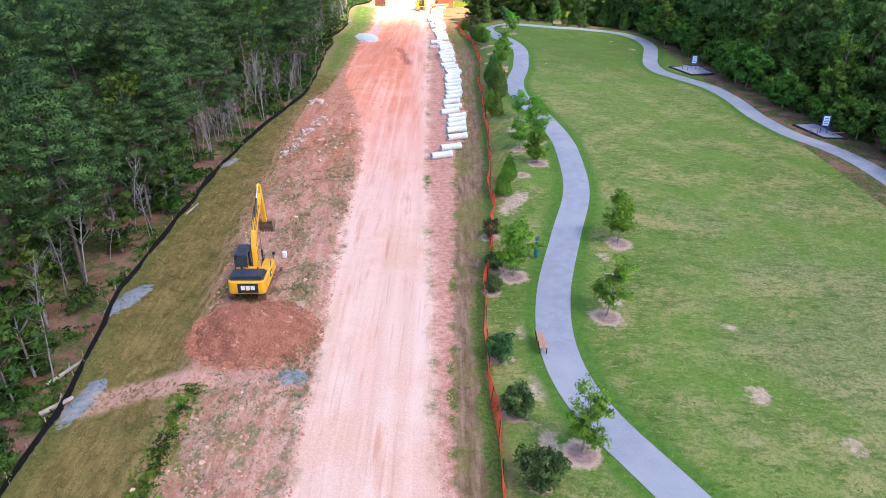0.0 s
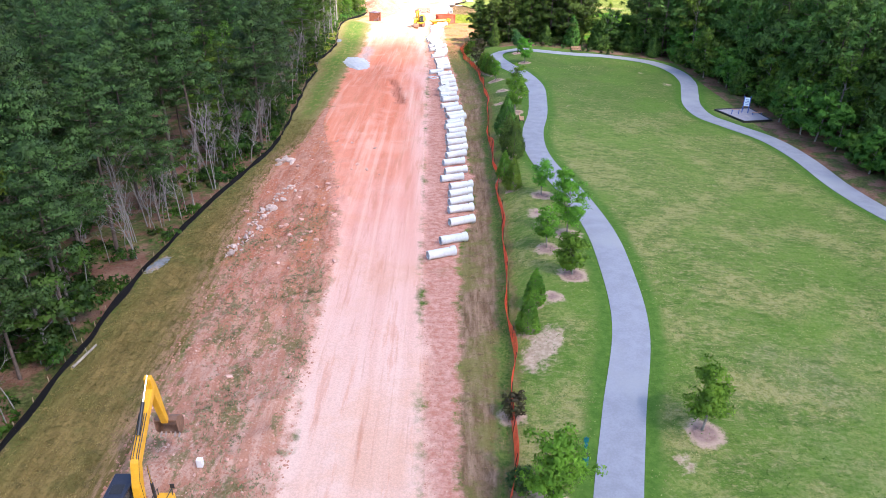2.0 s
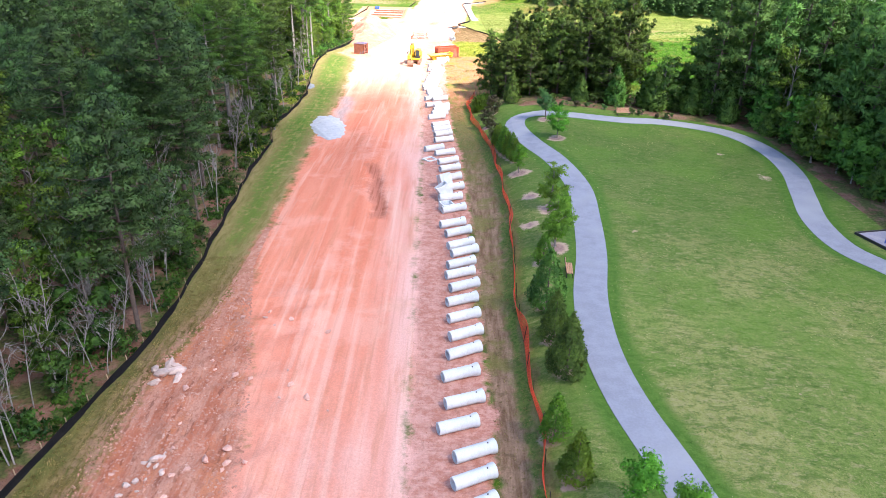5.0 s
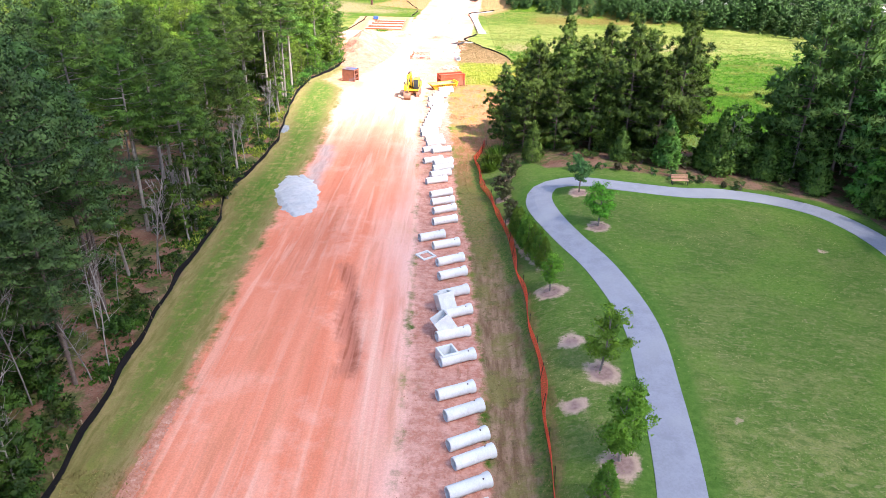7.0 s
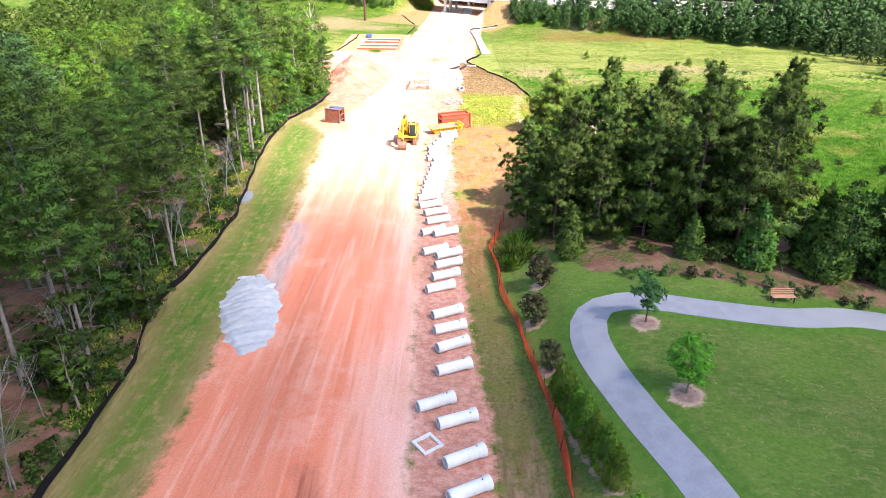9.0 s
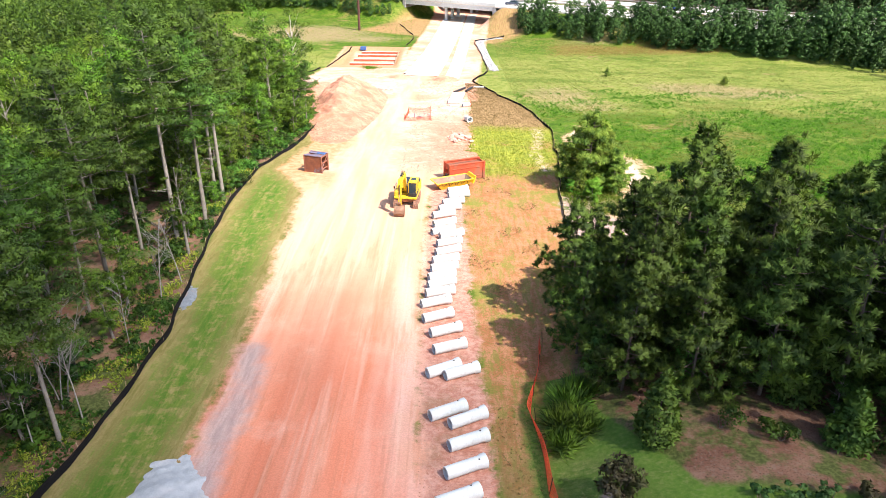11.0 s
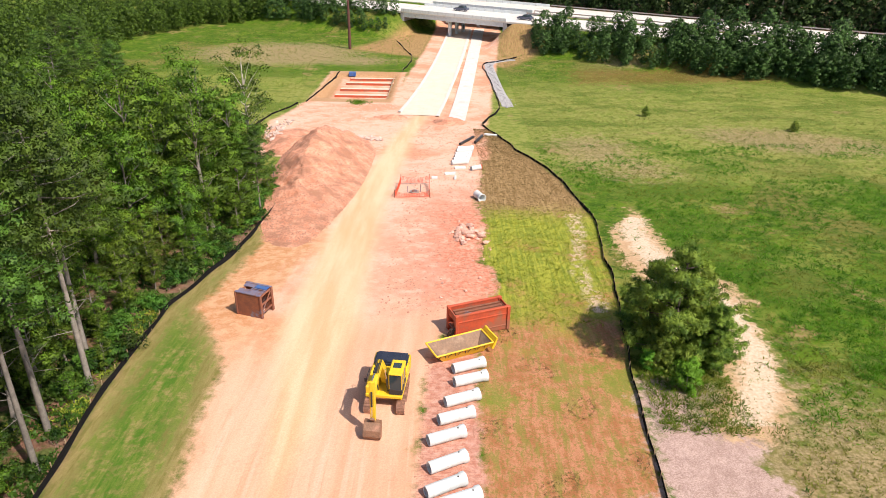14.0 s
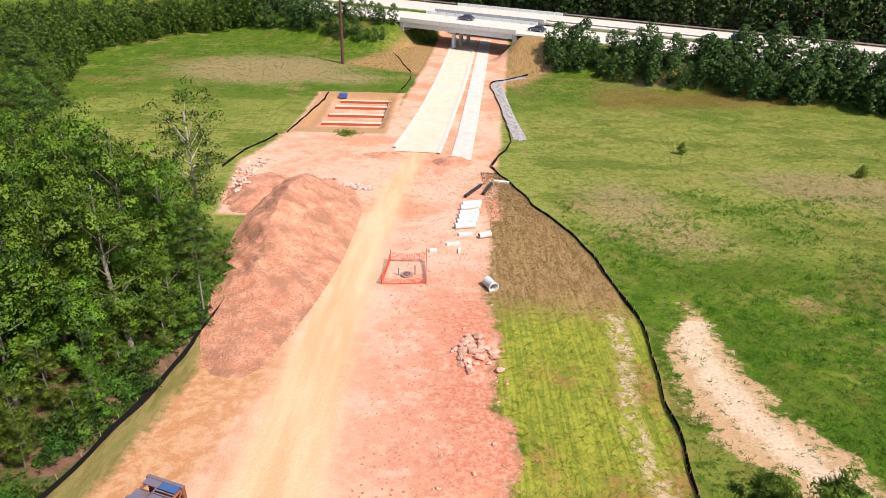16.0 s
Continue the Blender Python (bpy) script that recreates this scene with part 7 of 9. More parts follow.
def excavator(name, label, m, turn, paint, hood, foot, knee, tip, wrist, curl, badge=True):
    """A crawler excavator: y ahead, standing at its swing centre. turn: the upper body against the tracks."""
    root = thing(name, label, "excavator", m)
    track_part(root, -1)
    track_part(root, 1)
    part("undercarriage", b_box((1.7, 1.6, 0.45), (0, 0, 0.62), bevel=0.08), M["track_steel"], root)
    part("slew_ring", b_cyl(0.6, 0.2, (0, 0, 0.93), seg=20), M["steel_dark"], root)
    up = new("upper")
    up.parent = root
    up.matrix_basis = pose(0, 0, 0, 0, 0, turn)

    def P(nm, bm, mat, lab="", to=up):
        return part(nm, bm, mat, to, lab)

    deck = b_box((2.7, 3.9, 0.28), (0, -0.55, 1.16), bevel=0.05)
    up_body = P("deck", deck, paint)
    # counterweight with a rounded tail
    tail = [(-1.36, -1.75)] + [(-1.36 + 0.34 * (1 - math.cos(t)), -2.62 - 0.22 * math.sin(t)) for t in np.linspace(0, 1.57, 5)] + [(1.02 + 0.34 * math.sin(t), -2.84 + 0.22 * (1 - math.cos(t))) for t in np.linspace(0, 1.57, 5)] + [(1.36, -1.75)]
    cw = b_prism(tail, 1.02, "z", bevel=0.05)
    bmesh.ops.translate(cw, verts=cw.verts, vec=(0, 0, 1.58))
    P("counterweight", cw, paint, "rounded yellow counterweight")
    if badge:
        bd = P("badge_panel", b_box((1.5, 0.03, 0.78), (0.1, -2.86, 1.58), bevel=0.005), M["black_paint"], "black panel with a pale mark")
        for bx in (-0.26, 0.1, 0.46):
            part("mark", b_box((0.3, 0.02, 0.34), (bx, -2.885, 1.62), bevel=0.004), M["white_paint"], bd)
        tri = b_prism([(-0.09, 0.0), (0.2, 0.0), (0.055, 0.12)], 0.02, "y")
        bmesh.ops.translate(tri, verts=tri.verts, vec=(0.0, -2.9, 1.4))
        part("mark", tri, paint, bd)
        sd = P("side_panel", b_box((0.03, 0.55, 0.42), (1.365, -0.55, 1.62), bevel=0.005), M["black_paint"], "black side plate with a pale mark")
        part("mark", b_box((0.02, 0.34, 0.12), (1.385, -0.55, 1.62), bevel=0.004), M["white_paint"], sd)
    # engine house, hood, side boxes
    P("engine_house", b_box((2.66, 1.7, 0.72), (0, -1.0, 1.62), bevel=0.08), paint)
    hd = P("engine_hood", b_box((2.5, 1.5, 0.4), (-0.02, -1.85, 2.14), bevel=0.12, seg=2), hood, "dark engine hood with raised ribs")
    for xx in (-0.7, -0.2, 0.3, 0.75):
        part("rib", b_box((0.1, 1.1, 0.05), (xx, -1.85, 2.35), bevel=0.01), hood, hd)
    P("air_intake", b_cyl(0.11, 0.28, (-0.75, -0.75, 2.1), seg=12), M["black_paint"])
    P("exhaust", b_cyl(0.06, 0.4, (0.55, -1.15, 2.2), seg=10), M["steel_dark"])
    P("tool_box", b_box((0.85, 1.9, 0.62), (0.92, 0.35, 1.55), bevel=0.06), paint)
    for bar in range(2):
        x0 = 1.3 - bar * 0.7
        bm = b_rod((x0, -0.1, 1.85), (x0, -0.1, 2.45), 0.022, 6)
        b_rod((x0, 1.1, 1.85), (x0, 1.1, 2.3), 0.022, 6, bm)
        b_rod((x0, -0.1, 2.45), (x0, 1.1, 2.3), 0.022, 6, bm)
        P("hand_rail", bm, M["black_paint"])
    P("mirror", b_box((0.22, 0.05, 0.3), (1.3, 1.2, 2.35), bevel=0.02), M["black_paint"])
    # cab at the left: posts, roof and glass
    cab = P("cab", b_box((0.98, 1.75, 0.5), (-0.86, 0.42, 1.55), bevel=0.05), M["black_paint"], "closed driver's cab with tinted windows")
    for cx_, cy_ in ((-1.31, -0.4), (-0.41, -0.4), (-1.31, 1.22), (-0.41, 1.22), (-1.31, 0.45), (-0.41, 0.45)):
        part("post", b_box((0.08, 0.09, 1.3), (cx_, cy_, 2.4), bevel=0.015), paint if not badge else M["black_paint"], cab)
    part("roof", b_box((1.0, 1.8, 0.13), (-0.86, 0.42, 3.06), bevel=0.05), hood if badge else paint, cab)
    part("roof_hatch", b_box((0.6, 0.6, 0.05), (-0.86, 0.25, 3.14), bevel=0.02), M["black_paint"] if badge else M["glass"], cab)
    for sz, at_ in (((0.02, 0.72, 1.15), (-1.31, 0.02, 2.4)), ((0.02, 0.72, 1.15), (-1.31, 0.84, 2.4)), ((0.02, 1.54, 1.15), (-0.41, 0.42, 2.4)), ((0.84, 0.02, 1.4), (-0.86, 1.27, 2.3)), ((0.84, 0.02, 0.9), (-0.86, -0.42, 2.5))):
        part("window", b_box(sz, at_), M["glass"], cab)
    part("seat", b_box((0.5, 0.5, 0.8), (-0.86, 0.2, 2.0), bevel=0.08), M["black_paint"], cab)
    # boom, stick, bucket
    k1 = ((foot[0] + knee[0]) / 2 - 0.1, (foot[1] + knee[1]) / 2 + 0.22)
    k2 = ((knee[0] * 0.45 + tip[0] * 0.55), (knee[1] * 0.45 + tip[1] * 0.55) + 0.12)
    boom = limb(thick_line([foot, k1, knee, k2, tip], [0.42, 0.52, 0.54, 0.44, 0.32]), 0.38, paint, "boom", up, 0.12, "bent box-section boom")
    sv = np.array(wrist) - np.array(tip)
    sv = sv / np.linalg.norm(sv)
    back = np.array(tip) - sv * 0.75
    mid_ = np.array(tip) + (np.array(wrist) - np.array(tip)) * 0.3
    stick = limb(thick_line([tuple(back), tuple(np.array(tip)), tuple(mid_), wrist], [0.28, 0.5, 0.46, 0.24]), 0.34, paint, "stick", up, 0.12)
    for xs in (-0.26, 0.5):
        ram((0.95, 1.4), (knee[0] + 0.2, knee[1] - 0.35), boom, xs, 0.08)
    ram((knee[0] * 0.75 + tip[0] * 0.25, knee[1] * 0.75 + tip[1] * 0.25 + 0.5), tuple(back + np.array((0.0, 0.1))), boom, 0.12, 0.085)
    ram(tuple(np.array(tip) + np.array((0.32, 0.05)) - sv * 0.1), tuple(np.array(wrist) - sv * 0.45 + np.array((0.38, 0.0))), stick, 0.12, 0.06)
    for xx in (-0.05, 0.05, 0.2, 0.3):
        hose = bmesh.new()
        pts = [(xx, foot[0] + 0.1, foot[1] + 0.35), (xx, k1[0] - 0.1, k1[1] + 0.36), (xx, knee[0], knee[1] + 0.38), (xx, k2[0], k2[1] + 0.32)]
        for a, b in zip(pts, pts[1:]):
            b_rod(a, b, 0.022, 5, hose)
        part("hose", hose, M["black_paint"], boom)
    # bucket, turned by curl about the wrist
    bk = b_prism([(0.0, 0.1), (0.35, 0.05), (0.75, -0.35), (0.85, -0.75), (0.6, -1.1), (0.15, -1.2), (0.2, -1.1), (0.52, -1.0), (0.72, -0.72), (0.62, -0.4), (0.3, -0.1), (0.0, -0.02)], 1.15, "x")
    sides = [b_prism([(0.0, 0.1), (0.35, 0.05), (0.75, -0.35), (0.85, -0.75), (0.6, -1.1), (0.15, -1.2), (-0.1, -0.6)], 0.04, "x") for _ in range(2)]
    place = pose(0.12, wrist[0], wrist[1], curl, 0, 0)
    bmesh.ops.transform(bk, matrix=place, verts=bk.verts)
    bucket = P("bucket", bk, M["bucket_steel"], "worn clay-stained digging bucket")
    for s_, sm in zip((-1, 1), sides):
        bmesh.ops.translate(sm, verts=sm.verts, vec=(s_ * 0.565, 0, 0))
        bmesh.ops.transform(sm, matrix=place, verts=sm.verts)
        part("side_plate", sm, M["bucket_steel"], bucket)
    for q in range(5):
        tt = b_prism([(0.22, -1.22), (0.22, -1.1), (-0.12, -1.2)], 0.09, "x")
        bmesh.ops.translate(tt, verts=tt.verts, vec=(-0.48 + 0.24 * q, 0, 0))
        bmesh.ops.transform(tt, matrix=place, verts=tt.verts)
        part("tooth", tt, M["grey_worn"], bucket)
    link = b_box((0.3, 0.14, 0.55), (0, 0.3, 0.22), (-40, 0, 0), bevel=0.02)
    bmesh.ops.transform(link, matrix=place, verts=link.verts)
    P("bucket_link", link, M["bucket_steel"])
    return root


def plank_m(x, y, rz):
    return pose(x, y, on_land(x, y) - 0.03, 0, 0, rz)


large = excavator("excavator", "yellow crawler excavator with a black hood on the weedy bank", plank_m(-13.6, 45.95, -5), 7, M["loader_yellow"], M["blue_black"], (0.2, 1.8), (0.65, 4.4), (3.75, 6.45), (4.45, 3.6), 12)
large.scale = (0.93, 0.93, 0.93)
small = excavator("excavator", "bright yellow crawler excavator parked on the haul road", plank_m(-7.2, 200.75, 178), -4, M["digger_yellow"], M["blue_black"], (0.25, 1.75), (1.6, 4.2), (4.2, 3.8), (4.3, 1.45), 5, False)
small.scale = (0.9, 0.9, 0.92)


# ---- trench boxes and the steel skip ----
def trench_box():
    root = thing("trench_box", "rusty trench box with blue spreaders standing upright", "trench box", put(-19.1, 212.4, 0.0, 0, 0, -19))
    for s in (-1, 1):
        pl = part("side_plate", b_box((2.35, 0.1, 2.15), (0, s * 0.8, 1.1), bevel=0.02), M["rust_plate"], root, "rust-brown steel plate")
        part("cap", b_box((2.4, 0.2, 0.1), (0, s * 0.8, 2.2), bevel=0.02), M["slate_blue"], pl)
        for xx in (-1.16, 1.16):
            part("edge_post", b_box((0.13, 0.24, 2.2), (xx, s * 0.8, 1.12), bevel=0.02), M["rust_plate"], pl)
    part("deck_plate", b_box((2.2, 0.62, 0.07), (0, -0.46, 2.16), bevel=0.01), M["slate_blue"], root, "blue-grey top plate")
    part("deck_plate", b_box((0.95, 0.5, 0.07), (-0.62, 0.5, 2.16), bevel=0.01), M["slate_blue"], root, "blue-grey top plate")
    part("deck_plate", b_box((1.1, 0.5, 0.07), (0.5, 0.5, 2.17), bevel=0.01), M["blue_steel"], root, "bright blue top plate")
    for xx, zz in ((-1.0, 2.02), (1.08, 2.02), (-1.0, 0.5), (1.08, 0.5), (1.08, 1.25)):
        part("spreader", b_cyl(0.085, 1.5, (xx, 0, zz), (90, 0, 0), seg=10), M["rust_plate"], root, "rust-stained spreader tube")
    for yy in (-0.06, 0.14):
        part("rung", b_box((1.25, 0.08, 0.07), (0.48, yy, 2.16), bevel=0.01), M["slate_blue"], root)
    part("side_rail", b_box((0.07, 1.5, 0.07), (-0.14, 0, 2.16), bevel=0.01), M["slate_blue"], root)
    part("brace", b_rod((1.12, -0.7, 0.6), (1.12, 0.7, 1.9), 0.05, 8), M["rust_plate"], root)


def trench_shield():
    root = thing("trench_shield", "long orange steel trench shield lying beside the pipes", "trench shield", put(-0.85, 210.3, 0.02, 0, 0, 22.5))
    for s in (-1, 1):
        pl = part("side_plate", b_box((4.55, 0.12, 2.0), (0, s * 0.78, 1.02), bevel=0.02), M["shield_orange"], root, "scuffed orange steel plate")
        part("cap", b_box((4.6, 0.22, 0.14), (0, s * 0.78, 2.06), bevel=0.02), M["shield_orange"], pl)
        for xx in (-2.2, 2.2):
            part("edge_post", b_box((0.26, 0.36, 2.1), (xx, s * 0.78, 1.07), bevel=0.02), M["shield_orange"], pl)
        for zz in (0.45, 1.5):
            part("stiffener", b_box((4.3, 0.05, 0.1), (0, s * 0.86, zz), bevel=0.01), M["shield_orange"], pl)
    for xx in (-2.15, 2.15):
        for zz in (0.6, 1.75):
            part("spreader", b_cyl(0.11, 1.4, (xx, 0, zz), (90, 0, 0), seg=10), M["rust_plate"], root)
        part("end_plate", b_box((0.1, 1.4, 0.55), (xx * 1.03, 0, 1.75), bevel=0.02), M["shield_orange"], root, "orange end plate")
    for yy, w in ((-0.36, 0.2), (0.02, 0.24), (0.42, 0.18)):
        part("inner_beam", b_box((4.0, w, 0.14), (0, yy, 1.82), bevel=0.02), M["rust_plate"], root, "rust-brown inner beam")
    part("cross_beam", b_box((0.2, 1.4, 0.12), (0, 0, 1.72), bevel=0.02), M["rust_plate"], root)
    for xx in (-2.75, -2.45):
        part("leg", b_box((0.16, 0.16, 1.2), (xx, -0.62, 0.5), (18, 8, 0), bevel=0.02), M["steel_dark"], root, "dark steel leg")
    part("foot_bar", b_box((0.75, 0.18, 0.14), (-2.7, -0.85, 0.1), bevel=0.02), M["steel_dark"], root, "dark steel leg")


M["hopper_lining"] = surface("hopper_lining", (0.34, 0.22, 0.15), (0.25, 0.17, 0.125), 1.4, 0.85, 0.1, bump=0.3, dirt=(0.46, 0.33, 0.24), dirt_at=(0.5, 0.7), dirt_scale=0.8)


def stone_box():
    """A tapered steel hopper with ribs, open above."""
    root = thing("bedding_box", "yellow steel bedding hopper with a worn brown inside", "hopper", put(-2.35, 206.4, 0.05, 0, 0, 26))
    L, W, H, b = 4.6, 1.9, 0.95, 0.5
    top = [(-L / 2, -W / 2), (L / 2, -W / 2), (L / 2, W / 2), (-L / 2, W / 2)]
    low = [(-L / 2 + 0.75, -W / 2 + b), (L / 2 - 0.5, -W / 2 + b), (L / 2 - 0.5, W / 2 - b), (-L / 2 + 0.75, W / 2 - b)]

    def shell(inset, z0, z1, flip):
        bm = bmesh.new()
        hi = [bm.verts.new((x - math.copysign(inset, x), y - math.copysign(inset, y), z1)) for x, y in top]
        lo = [bm.verts.new((x - math.copysign(inset, x), y - math.copysign(inset, y), z0)) for x, y in low]
        for k in range(4):
            f = (lo[k], lo[(k + 1) % 4], hi[(k + 1) % 4], hi[k])
            bm.faces.new(f[::-1] if flip else f)
        bm.faces.new(lo if flip else lo[::-1])
        return bm

    body = part("shell", shell(0.0, 0.0, H, False), M["digger_yellow"], root, "dented yellow outer plates")
    part("lining", shell(0.05, 0.06, H, True), M["hopper_lining"], root, "scraped brown steel lining")
    for x, y, sx, sy in ((0, -W / 2, L + 0.1, 0.12), (0, W / 2, L + 0.1, 0.12), (-L / 2, 0, 0.12, W), (L / 2, 0, 0.12, W)):
        part("rim", b_box((sx, sy, 0.1), (x, y, H), bevel=0.02), M["digger_yellow"], root)
    for x in (-1.45, -0.65, 0.15, 0.95, 1.7):
        arch = [(x - 0.3 + 0.3 * math.cos(a), -W / 2 + 0.04 + (0.5 - 0.42 * math.sin(a)) * b, H * (0.5 + 0.42 * math.sin(a)) - 0.03) for a in np.linspace(0, math.pi, 9)]
        bm = bmesh.new()
        for p, q in zip(arch, arch[1:]):
            b_rod(p, q, 0.045, 5, bm)
        part("rib", bm, M["black_paint"], root)
    part("end_gusset", b_prism([(L / 2 - 0.1, 0.4), (L / 2 + 0.3, 1.2), (L / 2 + 0.42, 1.2), (L / 2 + 0.1, 0.36)], W, "y"), M["digger_yellow"], root)
    for y in (-0.5, 0.5):
        part("skid", b_box((3.2, 0.14, 0.1), (0.1, y * 0.6, -0.02), bevel=0.02), M["steel_dark"], root)


trench_box()
trench_shield()
stone_box()


# ---- small things of the works ----
def guard_square():
    root = thing("manhole_guard", "square of drooping orange netting round an open manhole", "barrier", put(-7.9, 246.2))
    cor = [(-2.2, -2.7), (2.1, -2.4), (1.9, 2.9), (-1.8, 2.7)]
    for k in range(4):
        a, b = np.array(cor[k]), np.array(cor[(k + 1) % 4])
        bm = bmesh.new()
        for u in np.linspace(0.12, 1.0, 6):
            pts = [np.array((*(a + (b - a) * t), u * (1.0 - 0.3 * math.sin(math.pi * t)))) for t in np.linspace(0, 1, 7)]
            for p, q in zip(pts, pts[1:]):
                b_rod(p, q, 0.022, 4, bm)
        for t in np.linspace(0, 1, 22):
            p = a + (b - a) * t
            b_rod((*p, 0.05), (*p, 1.0 - 0.3 * math.sin(math.pi * t)), 0.014, 4, bm)
        part("netting", bm, M["orange_net"], root)
        part("post", b_cyl(0.04, 1.3, (*cor[k], 0.6), seg=6), M["rust_plate"], root)
    ring = part("manhole", b_cyl(0.6, 0.3, (0.15, -0.6, 0.12), seg=18), M["grey_worn"], root, "raised concrete manhole")
    part("cover", b_cyl(0.36, 0.06, (0.15, -0.6, 0.3), seg=16), M["rust_plate"], ring)
    part("prop", b_box((0.1, 0.1, 1.1), (0.9, -0.2, 0.5), bevel=0.01), M["slate_blue"], root)
    part("prop", b_box((0.1, 0.1, 0.9), (-0.7, -0.5, 0.42), bevel=0.01), M["slate_blue"], root)


guard_square()
for k, (x, y, a) in enumerate(((-1.9, 259.2, 14), (-1.7, 260.6, 17), (-1.5, 262.2, 12), (-1.4, 263.6, 15), (-1.2, 265.6, 10), (-1.0, 267.2, 12))):
    ob = tagged(new("concrete_pipe", PIPE), "pale concrete drain pipe in a loose stack by the field", "pipe", "pipes by the field")
    ob.matrix_basis = pose(x, y, on_land(x, y) + 0.38, 20 * k, 0, a)
    lu = new("lifting_hole", LUG)
    lu.parent = ob
    lu.location = (0.75, 0, 0)
ob = tagged(new("concrete_pipe", PIPE), "short concrete pipe lying with its dark open end showing", "pipe", "pipes by the field")
ob.matrix_basis = pose(0.35, 243.2, on_land(0.35, 243.2) + 0.45, 0, 0, -66) @ Matrix.Diagonal((0.65, 1.25, 1.25, 1))
ob = tagged(new("concrete_pipe", PIPE), "short offcut of concrete pipe with an orange band", "pipe", "pipes by the field")
ob.matrix_basis = pose(0.3, 256.4, on_land(0.3, 256.4) + 0.35, 0, 0, 25) @ Matrix.Diagonal((0.6, 0.9, 0.9, 1))
part("band", b_cyl(0.46, 0.2, (1.28, 0, 0), (0, 90, 0), seg=18), M["orange_net"], ob)
for x, y, sx, sy, a in ((-3.3, 254.0, 1.5, 0.5, 15), (-5.4, 252.0, 0.8, 0.5, 0), (-2.6, 252.0, 0.25, 1.2, -4), (-1.9, 257.0, 1.6, 0.6, 8), (3.4, 277.5, 2.2, 0.5, -12)):
    tagged(part("precast_block", b_box((sx, sy, 0.28), (0, 0, 0.12), bevel=0.03), M["concrete"]), "pale concrete block lying on the red soil", "concrete block").matrix_basis = put(x, y, 0, 0, 0, a)
for k, (a, b) in enumerate((((-1.8, 270.4), (0.4, 275.4)), ((0.6, 271.6), (1.9, 276.2)))):
    za, zb = on_land(*a) + 0.25, on_land(*b) + 0.25
    tagged(part("culvert_pipe", b_rod((*a, za), (*b, zb), 0.24, 14), M["black_paint"], smooth=False), "black corrugated drain pipe lying on the soil", "pipe")
tagged(part("marker_block", b_box((0.32, 0.28, 0.5), (0, 0, 0.25), bevel=0.03), M["white_paint"]), "small white marker block on the weedy bank", "marker").matrix_basis = put(-12.5, 50.5)
for x, y, l, a, r_ in ((-22.6, 35.7, 2.6, 66, 0.13), (-21.6, 32.6, 1.9, 50, 0.16), (-22.9, 60.0, 2.4, 80, 0.1)):
    lg = bmesh.new()
    b_rod((-l / 2, 0, 0), (l / 2, 0, 0.05), r_, 9, lg, r_ * 0.75)
    b_rod((l * 0.1, 0, r_ * 0.6), (l * 0.22, 0.3, r_ + 0.15), 0.035, 6, lg, 0.02)
    tagged(part("fallen_log", lg, M["dead_wood"]), "bleached fallen log beside the silt fence", "log").matrix_basis = put(x, y, r_ * 0.8, 0, 0, a)


# ---- park furniture ----
def park_bench(x, y, rz):
    root = thing("park_bench", "wooden slatted park bench with dark metal ends facing the path", "bench", put(x, y, 0.02, 0, 0, rz))
    for k in range(4):
        part("seat_slat", b_box((1.7, 0.1, 0.045), (0, -0.17 + 0.12 * k, 0.46), bevel=0.008), M["bench_wood"], root)
    for k in range(3):
        part("back_slat", b_box((1.7, 0.045, 0.11), (0, 0.27 + 0.03 * k, 0.6 + 0.15 * k), (-10, 0, 0), bevel=0.008), M["bench_wood"], root)
    for xx in (-0.75, 0.75):
        bm = b_box((0.06, 0.5, 0.05), (xx, 0, 0.42), bevel=0.01)
        b_box((0.06, 0.06, 0.44), (xx, -0.2, 0.21), bm=bm)
        b_box((0.06, 0.06, 0.44), (xx, 0.22, 0.21), bm=bm)
        b_box((0.06, 0.05, 0.6), (xx, 0.33, 0.68), (-10, 0, 0), bm=bm)
        part("end_frame", bm, M["black_paint"], root)


park_bench(22.7, 151.5, 2)
park_bench(6.35, 39.2, 92)
park_bench(9.05, 107.5, 84)


def waste_station(x, y):
    root = thing("waste_station", "teal pet waste bin on a post beside the path", "bin", put(x, y))
    part("post", b_box((0.07, 0.07, 1.9), (0, 0.16, 0.95), bevel=0.01), M["bin_green"], root)
    part("can", b_cyl(0.2, 0.62, (0, -0.1, 0.62), seg=18), M["bin_green"], root)
    part("lid", b_cyl(0.215, 0.07, (0, -0.1, 0.96), r2=0.15, seg=18), M["black_paint"], root)
    part("dispenser", b_box((0.2, 0.1, 0.3), (0, 0.08, 1.35), bevel=0.02), M["bin_green"], root)
    part("sign", b_box((0.26, 0.02, 0.32), (0, 0.11, 1.72), bevel=0.004), M["bin_green"], root)


waste_station(7.3, 51.2)


